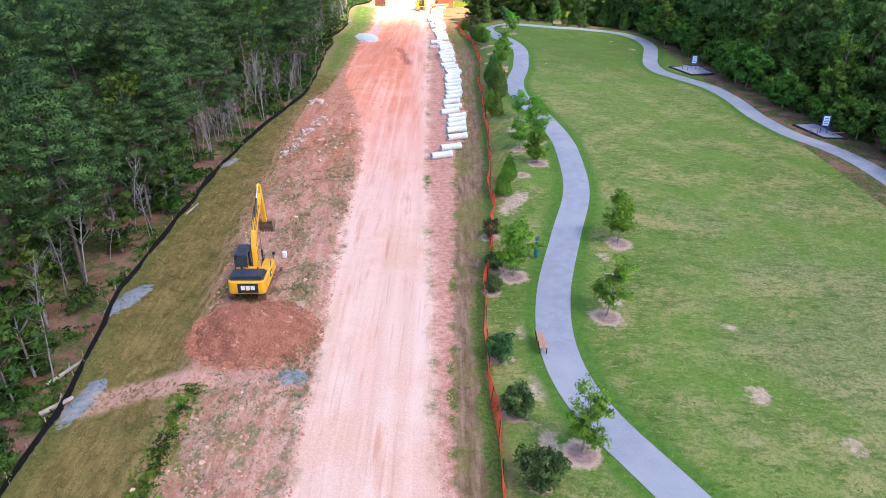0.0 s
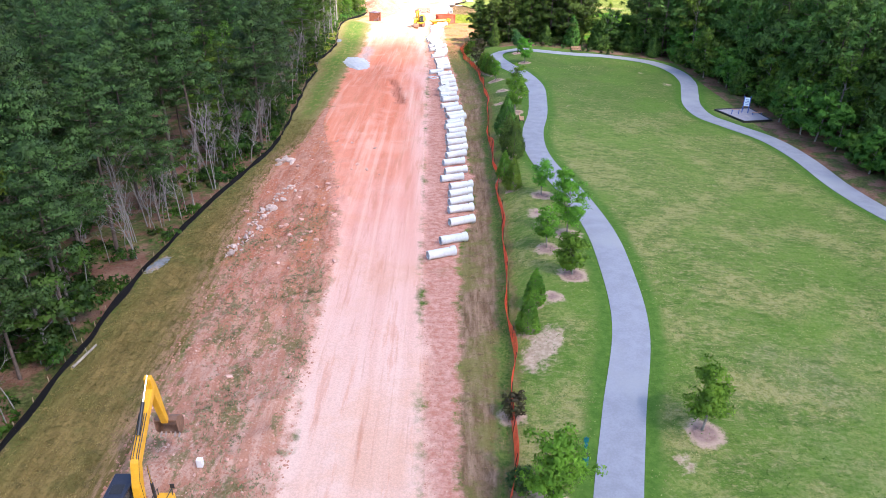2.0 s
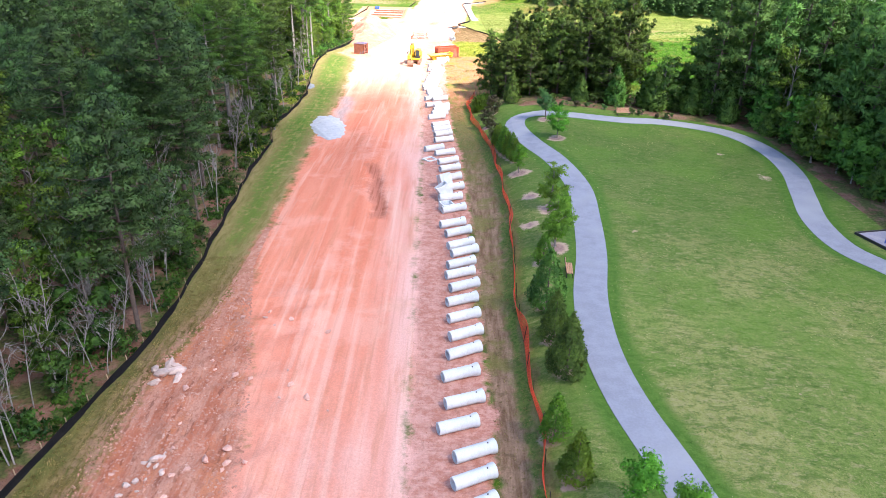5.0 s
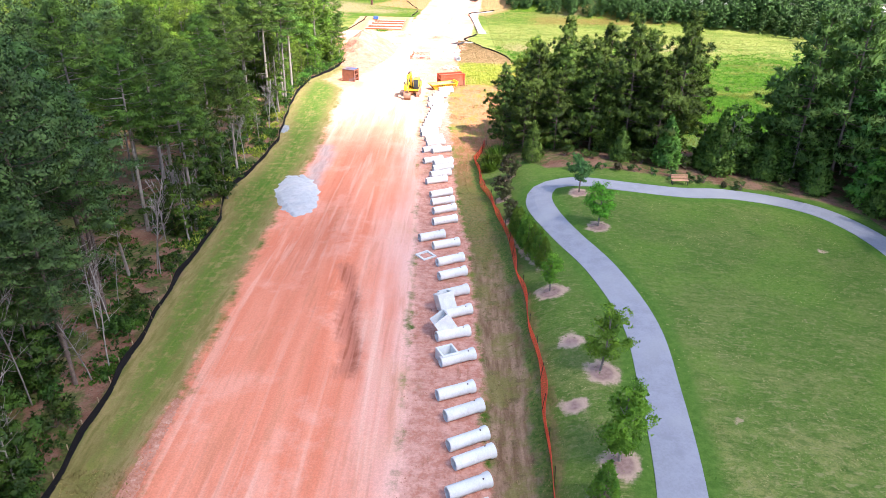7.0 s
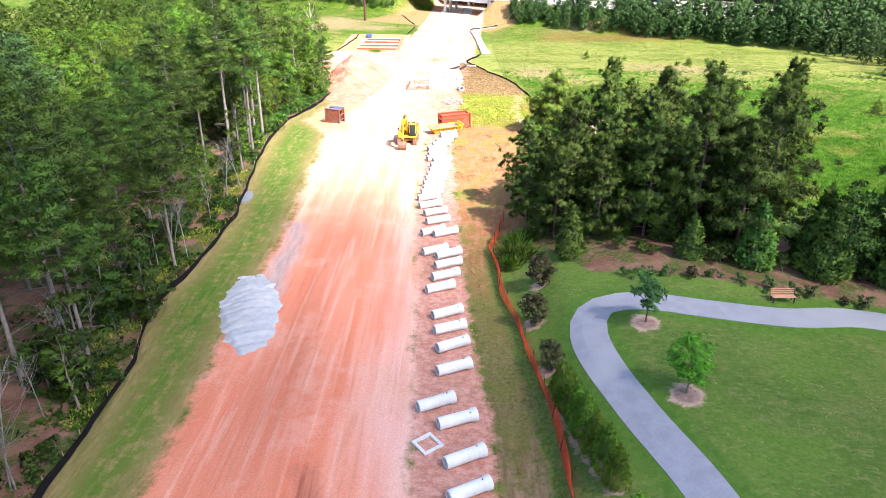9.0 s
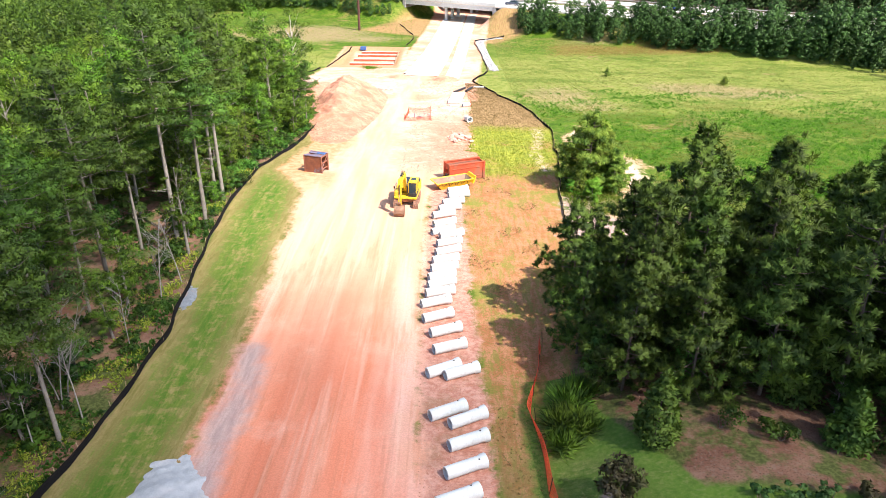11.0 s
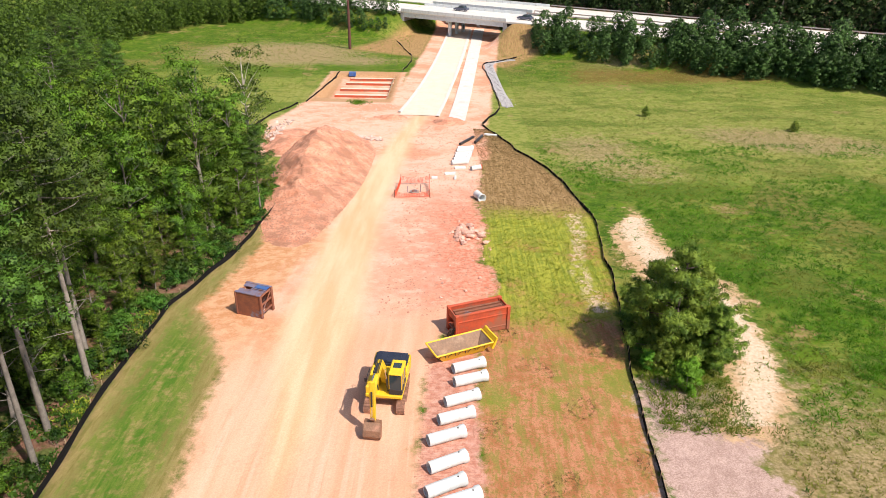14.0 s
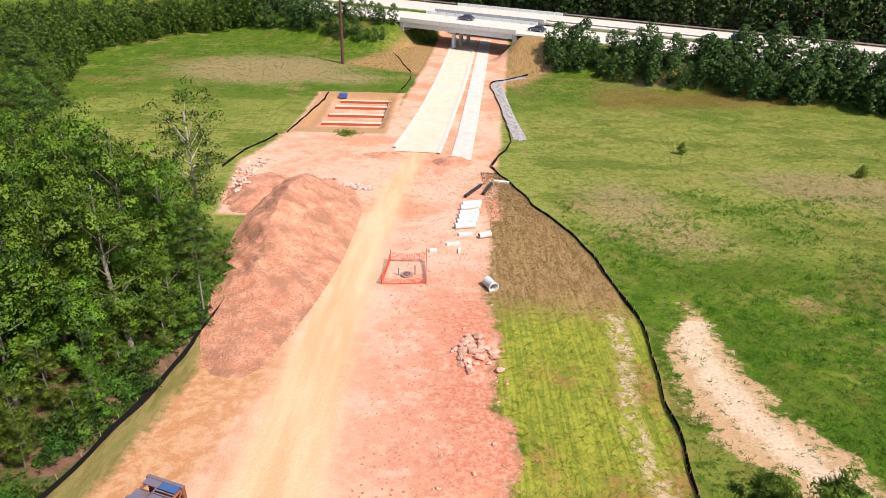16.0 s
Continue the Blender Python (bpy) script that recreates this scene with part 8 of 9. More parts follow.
def exercise_station(corners, sign_at, turn, label):
    c = np.array(corners, float)
    mid = c.mean(0)
    z = max(on_land(*p) for p in c)
    root = thing("exercise_station", label, "exercise station", pose(mid[0], mid[1], z, 0, 0, 0))
    q = c - mid
    bm = b_prism([tuple(p) for p in q], 0.5, "z")
    bmesh.ops.translate(bm, verts=bm.verts, vec=(0, 0, -0.17))
    part("pad", bm, M["mat_grey"], root, "grey rubber surfacing")
    for a, b in zip(q, np.roll(q, -1, 0)):
        d = b - a
        part("edging", b_box((np.linalg.norm(d) + 0.1, 0.12, 0.3), (*((a + b) / 2), 0.05), (0, 0, math.degrees(math.atan2(d[1], d[0]))), bevel=0.02), M["black_paint"], root)
    s = np.array(sign_at) - mid
    for k in (-0.38, 0.38):
        part("sign_post", b_cyl(0.06, 2.3, (s[0] + k * math.cos(radians(turn)), s[1] + k * math.sin(radians(turn)), 1.15), seg=10), M["sign_blue"], root, "blue steel post")
    bd = part("sign_board", b_box((0.66, 0.05, 1.15), (s[0], s[1], 1.55), (0, 0, turn), bevel=0.01), M["sign_pale"], root, "pale blue instruction board")
    for r_ in range(4):
        part("text_bar", b_box((0.46, 0.01, 0.06), (s[0] + 0.03 * math.sin(radians(turn)), s[1] - 0.03 * math.cos(radians(turn)), 1.25 + 0.2 * r_), (0, 0, turn)), M["sign_blue"], bd)
    for off, w, h in ((-1.6, 0.9, 0.75), (1.35, 1.2, 0.4)):
        bm = b_rod((s[0] + off - w / 2, s[1] - 0.8, 0), (s[0] + off - w / 2, s[1] - 0.8, h), 0.05, 8)
        b_rod((s[0] + off + w / 2, s[1] - 0.8, 0), (s[0] + off + w / 2, s[1] - 0.8, h), 0.05, 8, bm)
        fr = part("bar_post", bm, M["sign_blue"], root)
        part("bar", b_box((w + 0.2, 0.12, 0.08), (s[0] + off, s[1] - 0.8, h), bevel=0.02), M["bench_wood"], fr)


exercise_station([(36.4, 117.8), (38.4, 112.4), (42.3, 113.3), (41.5, 118.9)], (40.0, 116.6), -12, "grey exercise pad with a blue sign and low bars")
exercise_station([(43.0, 86.4), (44.3, 81.2), (47.0, 81.0), (46.0, 87.0)], (45.2, 83.2), -12, "smaller grey exercise pad with a blue sign")

# ---- new road, kerbs and footway towards the underpass ----
def lane(name, a, b, c, label, width, mat, lift, kind="structure"):
    return tagged(ribbon(name, spline([a, b, c], 2.0), width, mat, lift), label, name, kind=kind)


lane("road", (-9.6, 293.0), (-4.9, 342.0), (-0.6, 400.0), "unfinished pale tan stone road base between new kerbs", 7.2, surface("road_base", (0.66, 0.55, 0.44), (0.74, 0.64, 0.53), 0.5, 0.95, bump=0.3, dirt=(0.66, 0.60, 0.52), dirt_at=(0.5, 0.7), dirt_scale=0.12), 0.06)
lane("kerb", (-13.3, 295.5), (-8.5, 342.0), (-4.3, 400.0), "new white concrete kerb", 0.55, M["pale_concrete"], 0.2)
lane("kerb", (-5.9, 292.0), (-1.8, 342.0), (2.4, 400.0), "new white concrete kerb", 0.6, M["pale_concrete"], 0.2)
lane("footway", (-2.4, 288.5), (1.2, 342.0), (5.2, 400.0), "broad new white concrete footway", 3.2, M["pale_concrete"], 0.16)


# ---- foundation pit with formed footings ----
def footing_forms():
    root = thing("foundation_footings", "long pale footings formed in a red clay pit", "foundation")
    for k, (y, w) in enumerate(((313.5, 11.3), (319.5, 11.2), (325.5, 11.0), (330.0, 10.6))):
        x = -22.9 + 0.05 * (y - 313)
        part("footing", b_box((w, 1.5 if k < 3 else 1.0, 0.5), (x, y, on_land(x, y) + 0.15), bevel=0.03), surface("footing_top", (0.70, 0.50, 0.40), (0.78, 0.62, 0.52), 0.8, 0.9, bump=0.2), root)
        part("form_board", b_box((w, 0.12, 0.62), (x, y - 0.85, on_land(x, y) + 0.2), bevel=0.01), M["shield_orange"], root, "reddish form boards")
    part("material_crate", b_box((1.6, 1.2, 0.9), (-27.2, 332.2, on_land(-27.2, 332.2) + 0.45), bevel=0.04), M["blue_steel"], root, "blue crate")
    part("end_board", b_box((0.14, 17, 0.6), (-17.0, 321.5, on_land(-17.0, 321.5) + 0.3), bevel=0.01), M["stake"], root)


footing_forms()


# ---- bridge and highway ----
def hw(s, d, z):
    q = HA + HD * s + HN * d
    return (float(q[0]), float(q[1]), z)


HROT = math.degrees(math.atan2(HD[1], HD[0]))


def bridge_deck(d0, width, label):
    root = thing("bridge", label, "bridge", pose(*hw(0, d0, 0), 0, 0, HROT))
    s0, s1 = -17.5, 18.5
    mid, L = (s0 + s1) / 2, s1 - s0
    part("deck", b_box((L, width, 0.35), (mid, width / 2, DECK - 0.18), bevel=0.03), M["pale_concrete"], root, "bleached concrete bridge deck")
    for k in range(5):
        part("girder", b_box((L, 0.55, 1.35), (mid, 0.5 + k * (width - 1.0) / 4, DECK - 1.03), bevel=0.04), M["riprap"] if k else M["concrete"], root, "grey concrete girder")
    for dd in (0.15, width - 0.15):
        rl = part("parapet", b_box((L, 0.3, 0.85), (mid, dd, DECK + 0.42), bevel=0.03), M["concrete"], root)
        for s in np.arange(s0 + 1, s1, 3.0):
            part("joint", b_box((0.06, 0.32, 0.86), (s, dd, DECK + 0.425)), M["riprap"], rl)
    for s, dd in ((-1.6, width * 0.2), (-1.6, width * 0.5), (-1.6, width * 0.8)):
        part("pier", b_box((0.9, 0.9, 5.2), (s, dd, DECK - 4.2), bevel=0.08), M["concrete"], root, "square concrete pier")
    part("pier_cap", b_box((1.0, width * 0.85, 0.7), (-1.6, width / 2, DECK - 1.95), bevel=0.05), M["concrete"], root)
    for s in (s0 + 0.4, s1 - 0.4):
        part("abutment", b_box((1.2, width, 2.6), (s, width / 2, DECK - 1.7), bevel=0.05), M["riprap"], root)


bridge_deck(0.0, 15.0, "pale concrete highway bridge over the new road")
bridge_deck(20.0, 15.0, "second concrete highway bridge behind the first")


def carriageway(d0, width):
    for a, b in ((-420, -17.5), (18.5, 460)):
        q = np.array([hw(s, d0 + width / 2, 0)[:2] for s in np.linspace(a, b, 40)])
        d = HN * width / 2
        V = np.vstack([np.column_stack([q - d, np.full(40, DECK - 0.5)]), np.column_stack([q - d, np.full(40, DECK)]), np.column_stack([q + d, np.full(40, DECK)]), np.column_stack([q + d, np.full(40, DECK - 0.5)])])
        F = [(r * 40 + i, r * 40 + i + 1, (r + 1) * 40 + i + 1, (r + 1) * 40 + i) for r in range(3) for i in range(39)]
        tagged(part("highway", mesh_np("highway", V, F, M["pale_concrete"]), M["pale_concrete"]), "sun-bleached concrete highway carriageway", "road", kind="structure")


carriageway(0.0, 15.0)
carriageway(20.0, 15.0)


def guard_rail(s0, s1, d):
    root = thing("guard_rail", "galvanised guard rail along the highway", "guard rail", pose(*hw(0, d, DECK), 0, 0, HROT))
    part("rail", b_box((s1 - s0, 0.08, 0.32), ((s0 + s1) / 2, 0, 0.6), bevel=0.02), M["grey_worn"], root)
    for s in np.arange(s0, s1, 6.0):
        part("post", b_box((0.12, 0.14, 0.75), (float(s), 0.1, 0.32)), M["grey_worn"], root)


guard_rail(19, 160, 14.6)
guard_rail(19, 160, 20.4)
guard_rail(19, 160, 34.8)
guard_rail(-120, -18, 34.8)


# ---- vehicles on the highway ----
def car(s, d, face, paint, label, name="car", long=4.7, tall=1.5):
    root = thing(name, label, "car", pose(*hw(s, d, DECK), 0, 0, HROT + (0 if face > 0 else 180)))
    h = tall
    part("body", b_prism([(-long / 2, 0.35), (long / 2, 0.35), (long / 2, 0.75), (long / 2 - 0.3, 0.88), (long * 0.22, 0.98), (-long / 2 + 0.1, 1.0), (-long / 2, 0.8)], 1.8, "y", bevel=0.05), paint, root)
    part("cabin", b_prism([(long * 0.2, 0.97), (long * 0.07, h), (-long * 0.25, h), (-long * 0.42, 0.97)], 1.55, "y", bevel=0.04), M["glass"], root)
    part("roof", b_box((long * 0.3, 1.45, 0.06), (-long * 0.09, 0, h + 0.01), bevel=0.02), paint, root)
    for x in (-long * 0.31, long * 0.31):
        for y in (-0.82, 0.82):
            w = part("wheel", b_cyl(0.33, 0.22, (x, y, 0.33), (90, 0, 0), seg=16), M["black_paint"], root)
            part("rim", b_cyl(0.19, 0.03, (x, y * 1.13, 0.33), (90, 0, 0), seg=10), M["chrome"], w)


M["car_blue"] = surface("car_blue", (0.02, 0.08, 0.5), (0.03, 0.10, 0.55), 2.0, 0.25, bump=0.0)
M["car_grey"] = surface("car_grey", (0.07, 0.08, 0.12), (0.09, 0.10, 0.14), 2.0, 0.25, bump=0.0)
car(71, 26, 1, M["car_blue"], "bright blue saloon car on the highway")
car(-2, 11.0, -1, M["car_grey"], "dark grey estate car crossing the bridge", tall=1.6)
car(22, 6.0, -1, M["car_grey"], "dark blue-grey car past the bridge")


def lorry(s, d):
    root = thing("lorry", "bright blue articulated lorry cab on the highway", "lorry", pose(*hw(s, d, DECK), 0, 0, HROT))
    part("cab", b_prism([(-1.2, 0.9), (2.6, 0.9), (2.6, 1.9), (1.4, 2.2), (1.0, 3.6), (-1.2, 3.9)], 2.4, "y", bevel=0.08), M["car_blue"], root)
    part("windscreen", b_box((0.06, 2.0, 1.0), (1.25, 0, 2.8), (0, -17, 0)), M["glass"], root)
    part("chassis", b_box((6.5, 1.0, 0.4), (-1.0, 0, 0.8), bevel=0.04), M["steel_dark"], root)
    for x in (1.9, -2.2, -3.5):
        for y in (-1.0, 1.0):
            part("wheel", b_cyl(0.5, 0.35, (x, y, 0.5), (90, 0, 0), seg=16), M["black_paint"], root)


lorry(117, 6)


# ---- poles and wires ----
def pole(x, y, h, r, label, mat, arms=0, z=None):
    z = on_land(x, y) if z is None else z
    root = thing("utility_pole", label, "pole", pose(x, y, z - 0.1))
    part("shaft", b_cyl(r, h, (0, 0, h / 2), r2=r * 0.7, seg=12), mat, root)
    for k in range(arms):
        part("crossarm", b_box((2.6, 0.14, 0.16), (0, 0.1, h - 0.8 - 1.0 * k), (0, 0, -25), bevel=0.02), M["dead_wood"], root)


M["pole_brown"] = surface("pole_brown", (0.13, 0.05, 0.04), (0.08, 0.035, 0.03), 3.0, 0.8, bump=0.2)
pole(-32.2, 364.8, 17.0, 0.42, "tall dark red-brown utility pole in the field", M["pole_brown"])
for s in (70, 88):
    q = hw(s, 38.5, 0)
    pole(q[0], q[1], 13.0, 0.2, "weathered grey utility pole behind the highway", M["dead_wood"], 1, DECK - 0.3)
wire = bmesh.new()
for k, (dz, dd) in enumerate(((12.3, 37.8), (12.3, 39.2), (11.2, 38.5))):
    pts = [hw(s, dd, DECK + dz - 1.2 * (1 - (((s + 20) % 60) / 30 - 1) ** 2)) for s in np.arange(-20, 300, 6.0)]
    for a, b in zip(pts, pts[1:]):
        b_rod(a, b, 0.03, 4, wire)
tagged(part("overhead_wires", wire, M["steel_dark"]), "thin overhead wires strung behind the highway", "wires")
tagged(part("guy_wire", b_rod((-32.2, 364.8, -2.0), (-41.7, 383.5, on_land(-41.7, 383.5)), 0.03, 5), M["steel_dark"]), "steel guy wire from the tall pole", "wire")


# ---- far woods and rough growth, too many to count ----
def woods(name, label, places, models, seed):
    """One mesh of many trees, from a few light crowns."""
    r = np.random.default_rng(seed)
    V, F, N, o = [], [], [], 0
    for x, y, s in places:
        v, f, n = models[int(r.integers(len(models)))]
        t = r.uniform(0, 6.28)
        c, sn = math.cos(t), math.sin(t)
        turn = np.array(((c, sn, 0), (-sn, c, 0), (0, 0, 1)))
        V.append(v @ turn * s + np.array((x, y, float(land(np.array(x), np.array(y))))))
        N.append(n @ turn)
        F.append(f + o)
        o += len(v)
    me = blades_mesh(name, np.vstack(V), np.vstack(F), np.vstack(N), M["far_leaves"] if "broad" in label else M["needles"])
    return tagged(new(name, me), label, "woods", kind="stuff")


def light_crown(seed, h, w, n=24, size=1.1, low=0.15, per=13, leaf=0.52):
    r = np.random.default_rng(seed)
    t = (np.arange(n) + r.uniform(0, 1, n)) / n
    a = np.arange(n) * 2.4 + r.normal(size=n) * 0.4
    rad = w * np.sin(0.35 + 2.5 * t) * r.uniform(0.35, 0.95, n)
    c = np.column_stack([np.cos(a) * rad, np.sin(a) * rad, h * (low + (1 - low) * t)])
    return puffs(r, c, size * r.uniform(0.7, 1.15, n), per, leaf, 0.8, 0.55, 0.6, 0.3)


FAR_PINES = [light_crown(300 + k, h, 2.8, 26, 1.15, 0.3, 46, 0.24) for k, h in enumerate((15, 17, 14))]
FAR_LEAFY = [light_crown(310 + k, h, 3.2, 30, 1.1, 0.06, 17, 0.38) for k, h in enumerate((11, 13, 9))]
FINE_LEAFY = [light_crown(316 + k, h, 3.3, 36, 1.05, 0.1, 60, 0.2) for k, h in enumerate((13, 15, 12))]
fr = np.random.default_rng(33)
back = []
for s in np.arange(-150, 290, 3.7):
    for d in (38.5, 41.5, 45, 50, 57):
        q = HA + HD * (s + fr.uniform(-1.6, 1.6)) + HN * (d + fr.uniform(-1.5, 1.5))
        back.append((float(q[0]), float(q[1]), fr.uniform(0.85, 1.3)))
BACK_PINES = [light_crown(320 + k, h, 2.9, 30, 1.15, 0.03) for k, h in enumerate((14, 17, 15))]
woods("far_pine_wood", "dense dark pine wood beyond the highway", back, BACK_PINES, 1)
corner = [(float(x + fr.uniform(-2, 2)), float(y + fr.uniform(-2, 2)), fr.uniform(0.4, 0.7)) for x in np.arange(97, 128, 4.2) for y in np.arange(262, 330, 4.2) if x > 97 + (y - 262) * 0.0 + 8 * math.sin(y * 0.07)]
woods("field_corner_wood", "close-grown dark pines at the eastern corner of the field", corner, BACK_PINES, 6)
west_far, west_leafy = [], []
for yy in np.arange(10, 256, 4.6):
    for off in np.arange(31, 62, 5.6):
        (west_far if yy < 196 else west_leafy).append((float(edge(yy, SILT_Y, SILT_X)) - off + fr.uniform(-1.8, 1.8), yy + fr.uniform(-1.8, 1.8), fr.uniform(0.85, 1.15)))
woods("deep_wood", "deep pine wood stretching away to the west", west_far, FAR_PINES, 2)
woods("deep_wood", "deep broad-leaved wood stretching away to the west", west_leafy, FINE_LEAFY, 12)
edge_far = []
for t in np.linspace(0, 1, 46):
    x, y = np.interp(t, [0, 0.3, 0.6, 1], [-112, -99, -86, -48]), np.interp(t, [0, 0.3, 0.6, 1], [335, 372, 400, 417])
    for k in range(6):
        edge_far.append((x - 4.5 * k + fr.uniform(-2, 2), y + 1.5 * k + fr.uniform(-2, 2), fr.uniform(0.45, 0.9)))
for yy in np.arange(254, 395, 4.6):
    for k in range(0 if yy > 340 else 2, 9):
        edge_far.append((float(np.interp(yy, [250, 271, 290, 306, 342, 383, 395], [-44, -54, -64, -74, -91, -104, -110])) - k * 5 + fr.uniform(-2, 2), yy + fr.uniform(-2, 2), fr.uniform(0.7, 1.0)))
woods("field_edge_wood", "broad-leaved wood at the far edge of the field", edge_far, FAR_LEAFY, 3)
east_far = [(float(x + fr.uniform(-2, 2)), float(y + fr.uniform(-2, 2)), fr.uniform(0.75, 1.0)) for x in np.arange(62, 92, 5.5) for y in np.arange(20, 150, 5.5)]
woods("deep_wood", "deep pine wood stretching away to the east", east_far, FAR_PINES, 4)


ROADSIDE = [light_crown(330 + k, h, 2.2, 40, 0.9, 0.03, 34, 0.24) for k, h in enumerate((7.5, 6.5, 8.5))]
hedge = []
for s in list(np.arange(31, 150, 1.6)) + list(np.arange(-78, -17, 2.6)):
    for d in ((-10.5, -7.5, -4.5) if s > 0 else (-8.0, -3.0)):
        q = HA + HD * (s + fr.uniform(-1.2, 1.2)) + HN * (d + fr.uniform(-1.6, 1.6))
        if fr.random() < 0.9:
            hedge.append((float(q[0]), float(q[1]), float(np.clip(fr.normal(0.72 + 0.1 * math.sin(s * 0.11) + 0.08 * math.sin(s * 0.37) + 0.22 * min(1, max(0, (s - 55) / 30)) + 0.2 * min(1, max(0, (s - 80) / 25)), 0.15), 0.4, 1.7))))
woods("roadside_pines", "dense belt of young pines below the highway", hedge, ROADSIDE, 5)


def tussocks(name, label, places, h, mat, seed, per=6, width=0.22):
    r = np.random.default_rng(seed)
    x, y = places[:, 0], places[:, 1]
    c = np.column_stack([x, y, land_rough(x, y)])
    v, f, _ = spray(r, c, h * r.uniform(0.6, 1.3, len(c)), per, 1.0, width, 0.9, 0.3)
    me = blades_mesh(name, v, f, None, mat)
    return tagged(new(name, me), label, "grass", kind="stuff")


M["field_grass"] = foliage("field_grass", (0.095, 0.165, 0.017), (0.29, 0.335, 0.060), 0.4, 0.02)
M["pale_grass"] = foliage("pale_grass", (0.13, 0.19, 0.032), (0.40, 0.41, 0.13), 0.4, 0.02)
M["sown_grass"] = foliage("sown_grass", (0.19, 0.265, 0.022), (0.44, 0.49, 0.07), 0.4, 0.02)
M["lawn_dark"] = foliage("lawn_dark", (0.060, 0.135, 0.018), (0.115, 0.205, 0.03), 0.3, 0.02)
M["lawn_dry"] = foliage("lawn_dry", (0.20, 0.205, 0.07), (0.40, 0.36, 0.17), 0.3, 0.02)
M["straw_grass"] = foliage("straw_grass", (0.15, 0.125, 0.04), (0.37, 0.28, 0.115), 0.3, 0.02)
M["weeds"] = foliage("weeds", (0.13, 0.185, 0.075), (0.30, 0.33, 0.17), 0.3, 0.02)
M["dark_grass"] = foliage("dark_grass", (0.038, 0.115, 0.006), (0.160, 0.310, 0.022), 0.4, 0.02)
fld = np.column_stack([fr.uniform(10, 78, 52000), 204 + 168 * fr.uniform(0, 1, 52000) ** 1.35])
fld = np.vstack([fld, np.column_stack([fr.uniform(27, 70, 9000), fr.uniform(165, 206, 9000)]), np.column_stack([fr.uniform(78, 100, 9000), fr.uniform(190, 340, 9000)])])
fld = fld[fld[:, 0] > np.interp(fld[:, 1], EAST_Y, EAST_X) + 0.6]
fld = np.vstack([fld, np.column_stack([fr.uniform(17, 60, 12000), fr.uniform(176, 206, 12000)])])
on_sand = (np.interp(fld[:, 1], [199, 207, 217, 224, 238, 246], [17, 19.5, 20, 18, 16, 17]) - fld[:, 0] < 3.4) & (fld[:, 0] < np.interp(fld[:, 1], [199, 207, 217, 224, 238, 246], [20, 22, 23.2, 21, 19.6, 19])) & (fld[:, 1] > 199) & (fld[:, 1] < 246)
fld = fld[~on_sand | (fr.random(len(fld)) < 0.12)]
patch = 0.6 * soft_noise(fld[:, 0], fld[:, 1], 3.1, 7.0) + 0.6 * soft_noise(fld[:, 0], fld[:, 1], 8.0, 2.0) + fr.normal(size=len(fld)) * 0.15 + 0.35 * sstep(22, 40, fld[:, 0]) * sstep(262, 240, fld[:, 1])
tussocks("field_grass", "tufts of dark green weeds across the open field", fld[(patch > 0.1) & (fld[:, 1] < 275)], 0.48, M["dark_grass"], 1, 9, 0.065)
tussocks("field_grass", "tufts of light rough grass across the open field", fld[(patch <= 0.1) & (fld[:, 1] < 258)], 0.36, M["field_grass"], 8, 5, 0.085)
tussocks("field_grass", "pale dry grass over the far half of the field", fld[((patch <= 0.1) & (fld[:, 1] >= 258)) | (fld[:, 1] >= 275)], 0.34, M["pale_grass"], 18, 5, 0.09)
under = np.column_stack([fr.uniform(10.4, 16.6, 1500), fr.uniform(197.5, 206.5, 1500)])
under = under[under[:, 0] > np.interp(under[:, 1], EAST_Y, EAST_X) + 0.3]
tussocks("field_grass", "olive weeds and straw under the field pines", under[::2], 0.4, M["field_grass"], 28, 7, 0.07)
tussocks("field_grass", "dark green weeds under the field pines", under[1::2], 0.45, M["dark_grass"], 29, 7, 0.07)
tussocks("field_grass", "patch of bright green grass at the corner of the pit", np.column_stack([-22.3 + fr.normal(size=240) * 0.9, 304.4 + fr.normal(size=240) * 1.1]), 0.45, M["dark_grass"], 33, 7, 0.09)
fl2 = np.column_stack([fr.uniform(-85, -15, 9000), fr.uniform(262, 395, 9000)])
fl2 = fl2[(fl2[:, 0] < -37) | (fl2[:, 1] > 345)]
tussocks("field_grass", "tufts of tall rough grass in the low field", fl2, 0.28, M["field_grass"], 2)
vy = fr.uniform(22, 112, 16000)
vx = edge(vy, SILT_Y, SILT_X) + fr.uniform(0.3, 6.0, 16000)
keep = vx < np.where(vy < 120, edge(vy, BANK_Y, BANK_X), edge(vy, CLAY_Y, CLAY_X)) - 0.3
tussocks("verge_grass", "dry straw-coloured grass on the verge by the wood", np.column_stack([vx, vy])[keep], 0.17, M["straw_grass"], 3, 6, 0.12)
by = fr.uniform(22, 84, 15000)
bx = np.interp(fr.uniform(0, 1, 15000) ** 0.8, [0, 1], [0, 1]) * (edge(by, CLAY_Y, CLAY_X) - edge(by, BANK_Y, BANK_X)) + edge(by, BANK_Y, BANK_X)
tuf = soft_noise(bx, by * 0.4, 1.4, 9.0) + fr.normal(size=len(bx)) * 0.45 > 0.3
tussocks("weeds", "grey-green weeds scattered over the red bank", np.column_stack([bx, by])[tuf], 0.24, M["weeds"], 4, 7, 0.08)
sy_ = fr.uniform(24, 165, 4200)
sx_ = edge(sy_, DRY_Y, DRY_X) + fr.uniform(0, 1, 4200) * (edge(sy_, NET_Y, NET_X) - edge(sy_, DRY_Y, DRY_X))
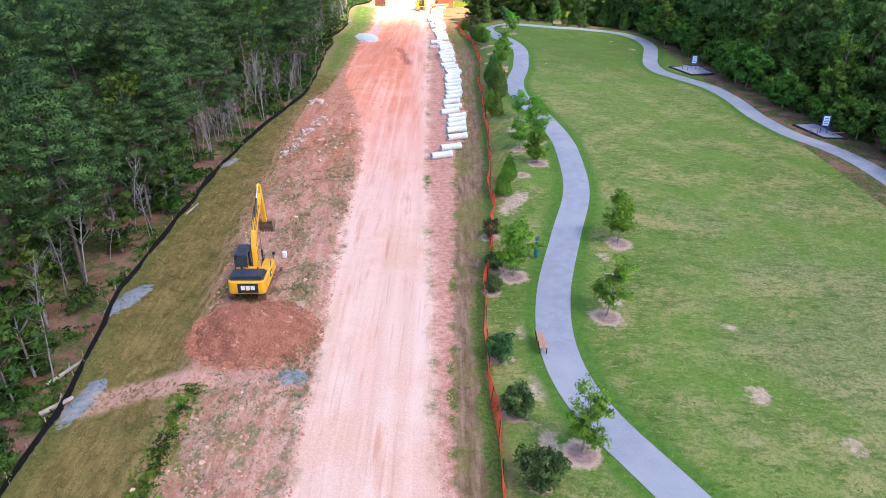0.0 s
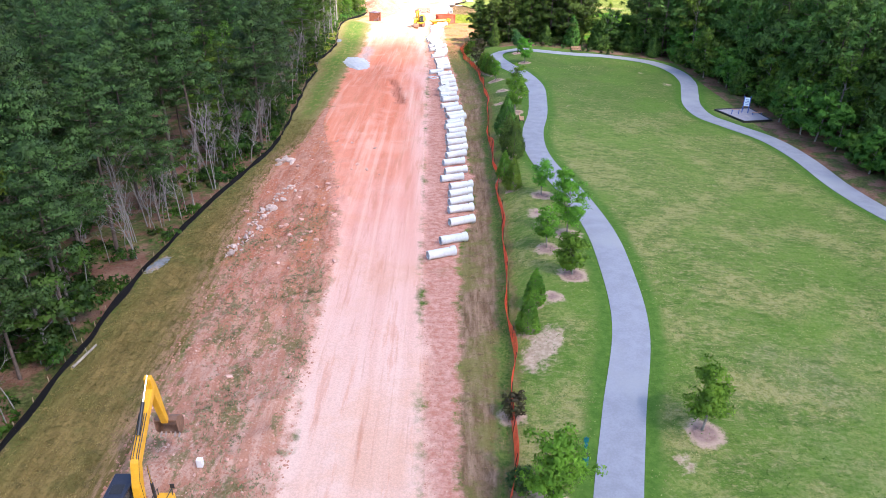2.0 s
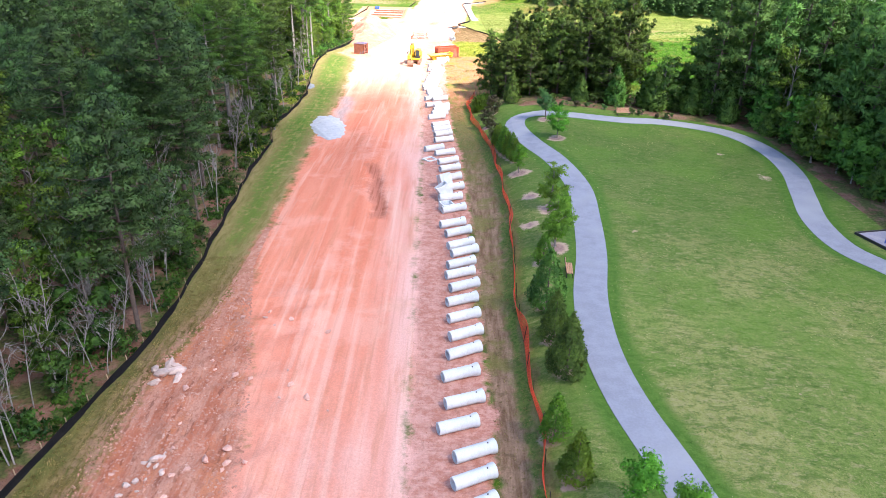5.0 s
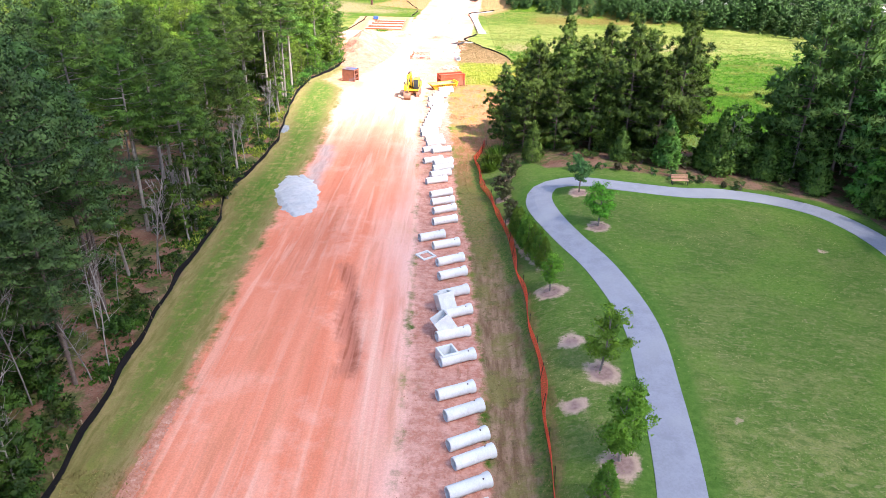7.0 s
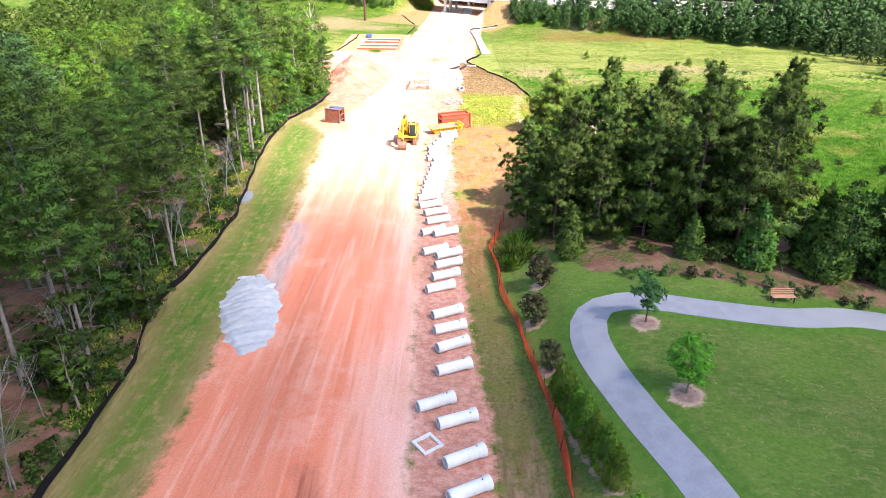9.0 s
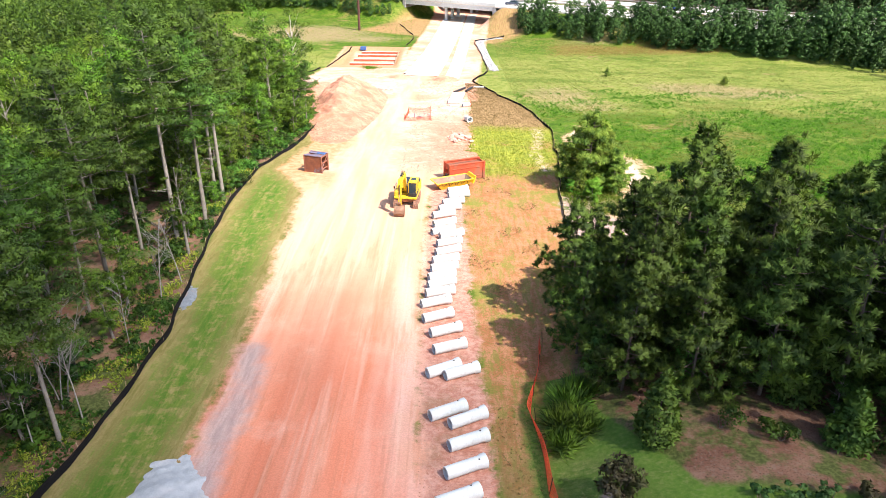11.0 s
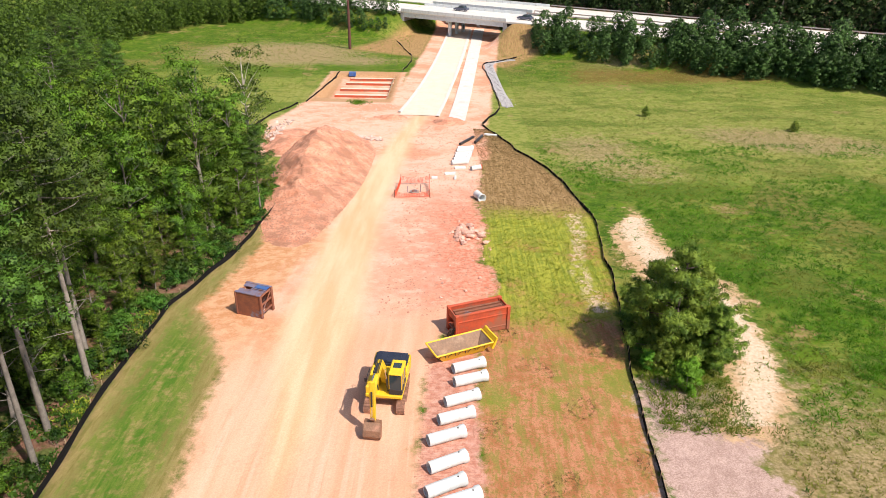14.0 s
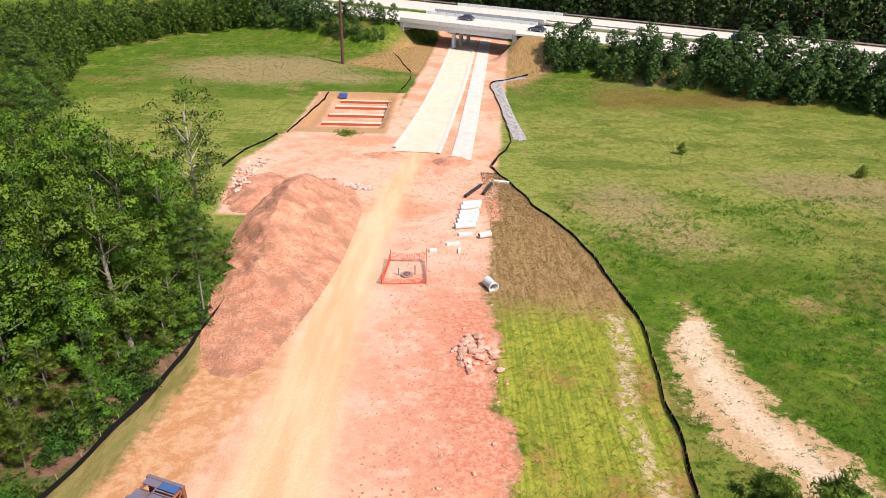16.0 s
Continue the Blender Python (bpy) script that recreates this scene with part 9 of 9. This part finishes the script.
tussocks("strip_grass", "dead brown grass between the pipes and the netting", np.column_stack([sx_, sy_]), 0.12, M["straw_grass"], 5, 4)

ey = fr.uniform(176, 282, 17000)
ex = edge(ey, DRY_Y, DRY_X) + fr.uniform(0, 1, 17000) * (edge(ey, EAST_Y, EAST_X) - edge(ey, DRY_Y, DRY_X))
lush_part = (ey > 211) & (ey < 239)
tussocks("strip_grass", "bright yellow-green grass sown in rows on the strip", np.column_stack([ex, ey])[lush_part], 0.26, M["sown_grass"], 6, 5, 0.1)
thin_part = ~lush_part & ((ey > 239) | (soft_noise(ex, ey, 1.8, 3.0) > 0.45))
tussocks("strip_grass", "brown and straw-coloured grass on the strip", np.column_stack([ex, ey])[thin_part], 0.2, M["straw_grass"], 16, 5, 0.1)


ly = 20 + 140 * fr.uniform(0, 1, 60000) ** 1.5
lx = fr.uniform(4, 40, 60000)
lawn_line = np.abs(lx - np.interp(ly, [p[1] for p in LOOP[3:22]], [p[0] for p in LOOP[3:22]])) > 1.5
lawn_in = lawn_line & (lx > edge(ly, NET_Y, NET_X) + 0.5) & (lx < np.interp(ly, [20, 78, 98, 112, 120, 133, 145, 149], [42, 40, 37.5, 33, 32.4, 35.4, 33, 10])) & (ly < 147)
lawn_patch = 0.5 * soft_noise(lx, ly, 1.1, 3.0) + 0.5 * soft_noise(lx, ly, 4.0, 8.0) + fr.normal(size=60000) * 0.2
tussocks("lawn_grass", "darker tufts in the mown lawn", np.column_stack([lx, ly])[lawn_in & (lawn_patch > 0.2)], 0.085, M["lawn_dark"], 21, 4, 0.35)
tussocks("lawn_grass", "dry pale tufts in the mown lawn", np.column_stack([lx, ly])[lawn_in & (lawn_patch < -0.3)], 0.075, M["lawn_dry"], 22, 4, 0.35)


gy_ = fr.uniform(25, 34.5, 900)
yy_ = fr.uniform(140, 214, 2600)
yx_ = edge(yy_, SILT_Y, SILT_X) - 0.4 - np.abs(fr.normal(size=2600)) * 2.4
yk = soft_noise(yx_, yy_, 1.8, 3.0) > 0.0
# borrows the pale sown-grass colour to paint sunlight on the undergrowth
tussocks("undergrowth", "sunlit yellow-green undergrowth along the silt fence", np.column_stack([yx_, yy_])[yk], 0.4, M["sown_grass"], 31, 7, 0.12)
tussocks("weeds", "bright green weeds in a damp strip below the heap", np.column_stack([-14.5 + fr.normal(size=900) * 0.45 - (gy_ - 30) * 0.02, gy_]), 0.2, M["leaves"], 7, 6)


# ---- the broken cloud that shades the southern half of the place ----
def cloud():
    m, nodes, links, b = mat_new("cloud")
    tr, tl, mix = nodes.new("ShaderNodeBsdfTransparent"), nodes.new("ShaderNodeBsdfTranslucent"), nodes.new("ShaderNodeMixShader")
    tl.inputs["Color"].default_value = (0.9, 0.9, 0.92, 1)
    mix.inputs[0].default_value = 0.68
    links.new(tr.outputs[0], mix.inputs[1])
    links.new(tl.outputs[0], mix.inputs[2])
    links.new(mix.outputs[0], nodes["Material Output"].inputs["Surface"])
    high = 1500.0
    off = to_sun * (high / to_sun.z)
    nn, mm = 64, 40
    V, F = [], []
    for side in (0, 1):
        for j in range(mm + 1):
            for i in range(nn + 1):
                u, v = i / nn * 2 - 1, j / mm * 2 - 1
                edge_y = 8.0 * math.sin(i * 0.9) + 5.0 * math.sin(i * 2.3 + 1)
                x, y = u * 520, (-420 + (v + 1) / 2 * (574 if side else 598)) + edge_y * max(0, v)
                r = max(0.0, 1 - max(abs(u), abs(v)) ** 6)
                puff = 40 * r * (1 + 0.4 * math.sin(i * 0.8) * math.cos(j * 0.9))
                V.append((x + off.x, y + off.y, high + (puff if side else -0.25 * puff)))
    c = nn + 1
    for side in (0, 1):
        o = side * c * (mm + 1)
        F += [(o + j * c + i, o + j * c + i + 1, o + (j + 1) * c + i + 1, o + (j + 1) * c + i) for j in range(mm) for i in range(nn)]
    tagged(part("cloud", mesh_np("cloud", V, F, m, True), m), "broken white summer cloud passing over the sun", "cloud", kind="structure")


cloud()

uy = fr.uniform(16, 246, 30000)
ux = edge(uy, SILT_Y, SILT_X) - 0.4 - 11 * fr.uniform(0, 1, 30000) ** 1.5
low_green = soft_noise(ux, uy, 2.2, 12.0) + fr.normal(size=30000) * 0.25 > np.where(uy < 90, 0.45, 0.15)
tussocks("undergrowth", "low leafy undergrowth and ferns on the wood's floor", np.column_stack([ux, uy])[low_green], 0.34, M["shaded_leaves"], 11, 6, 0.3)
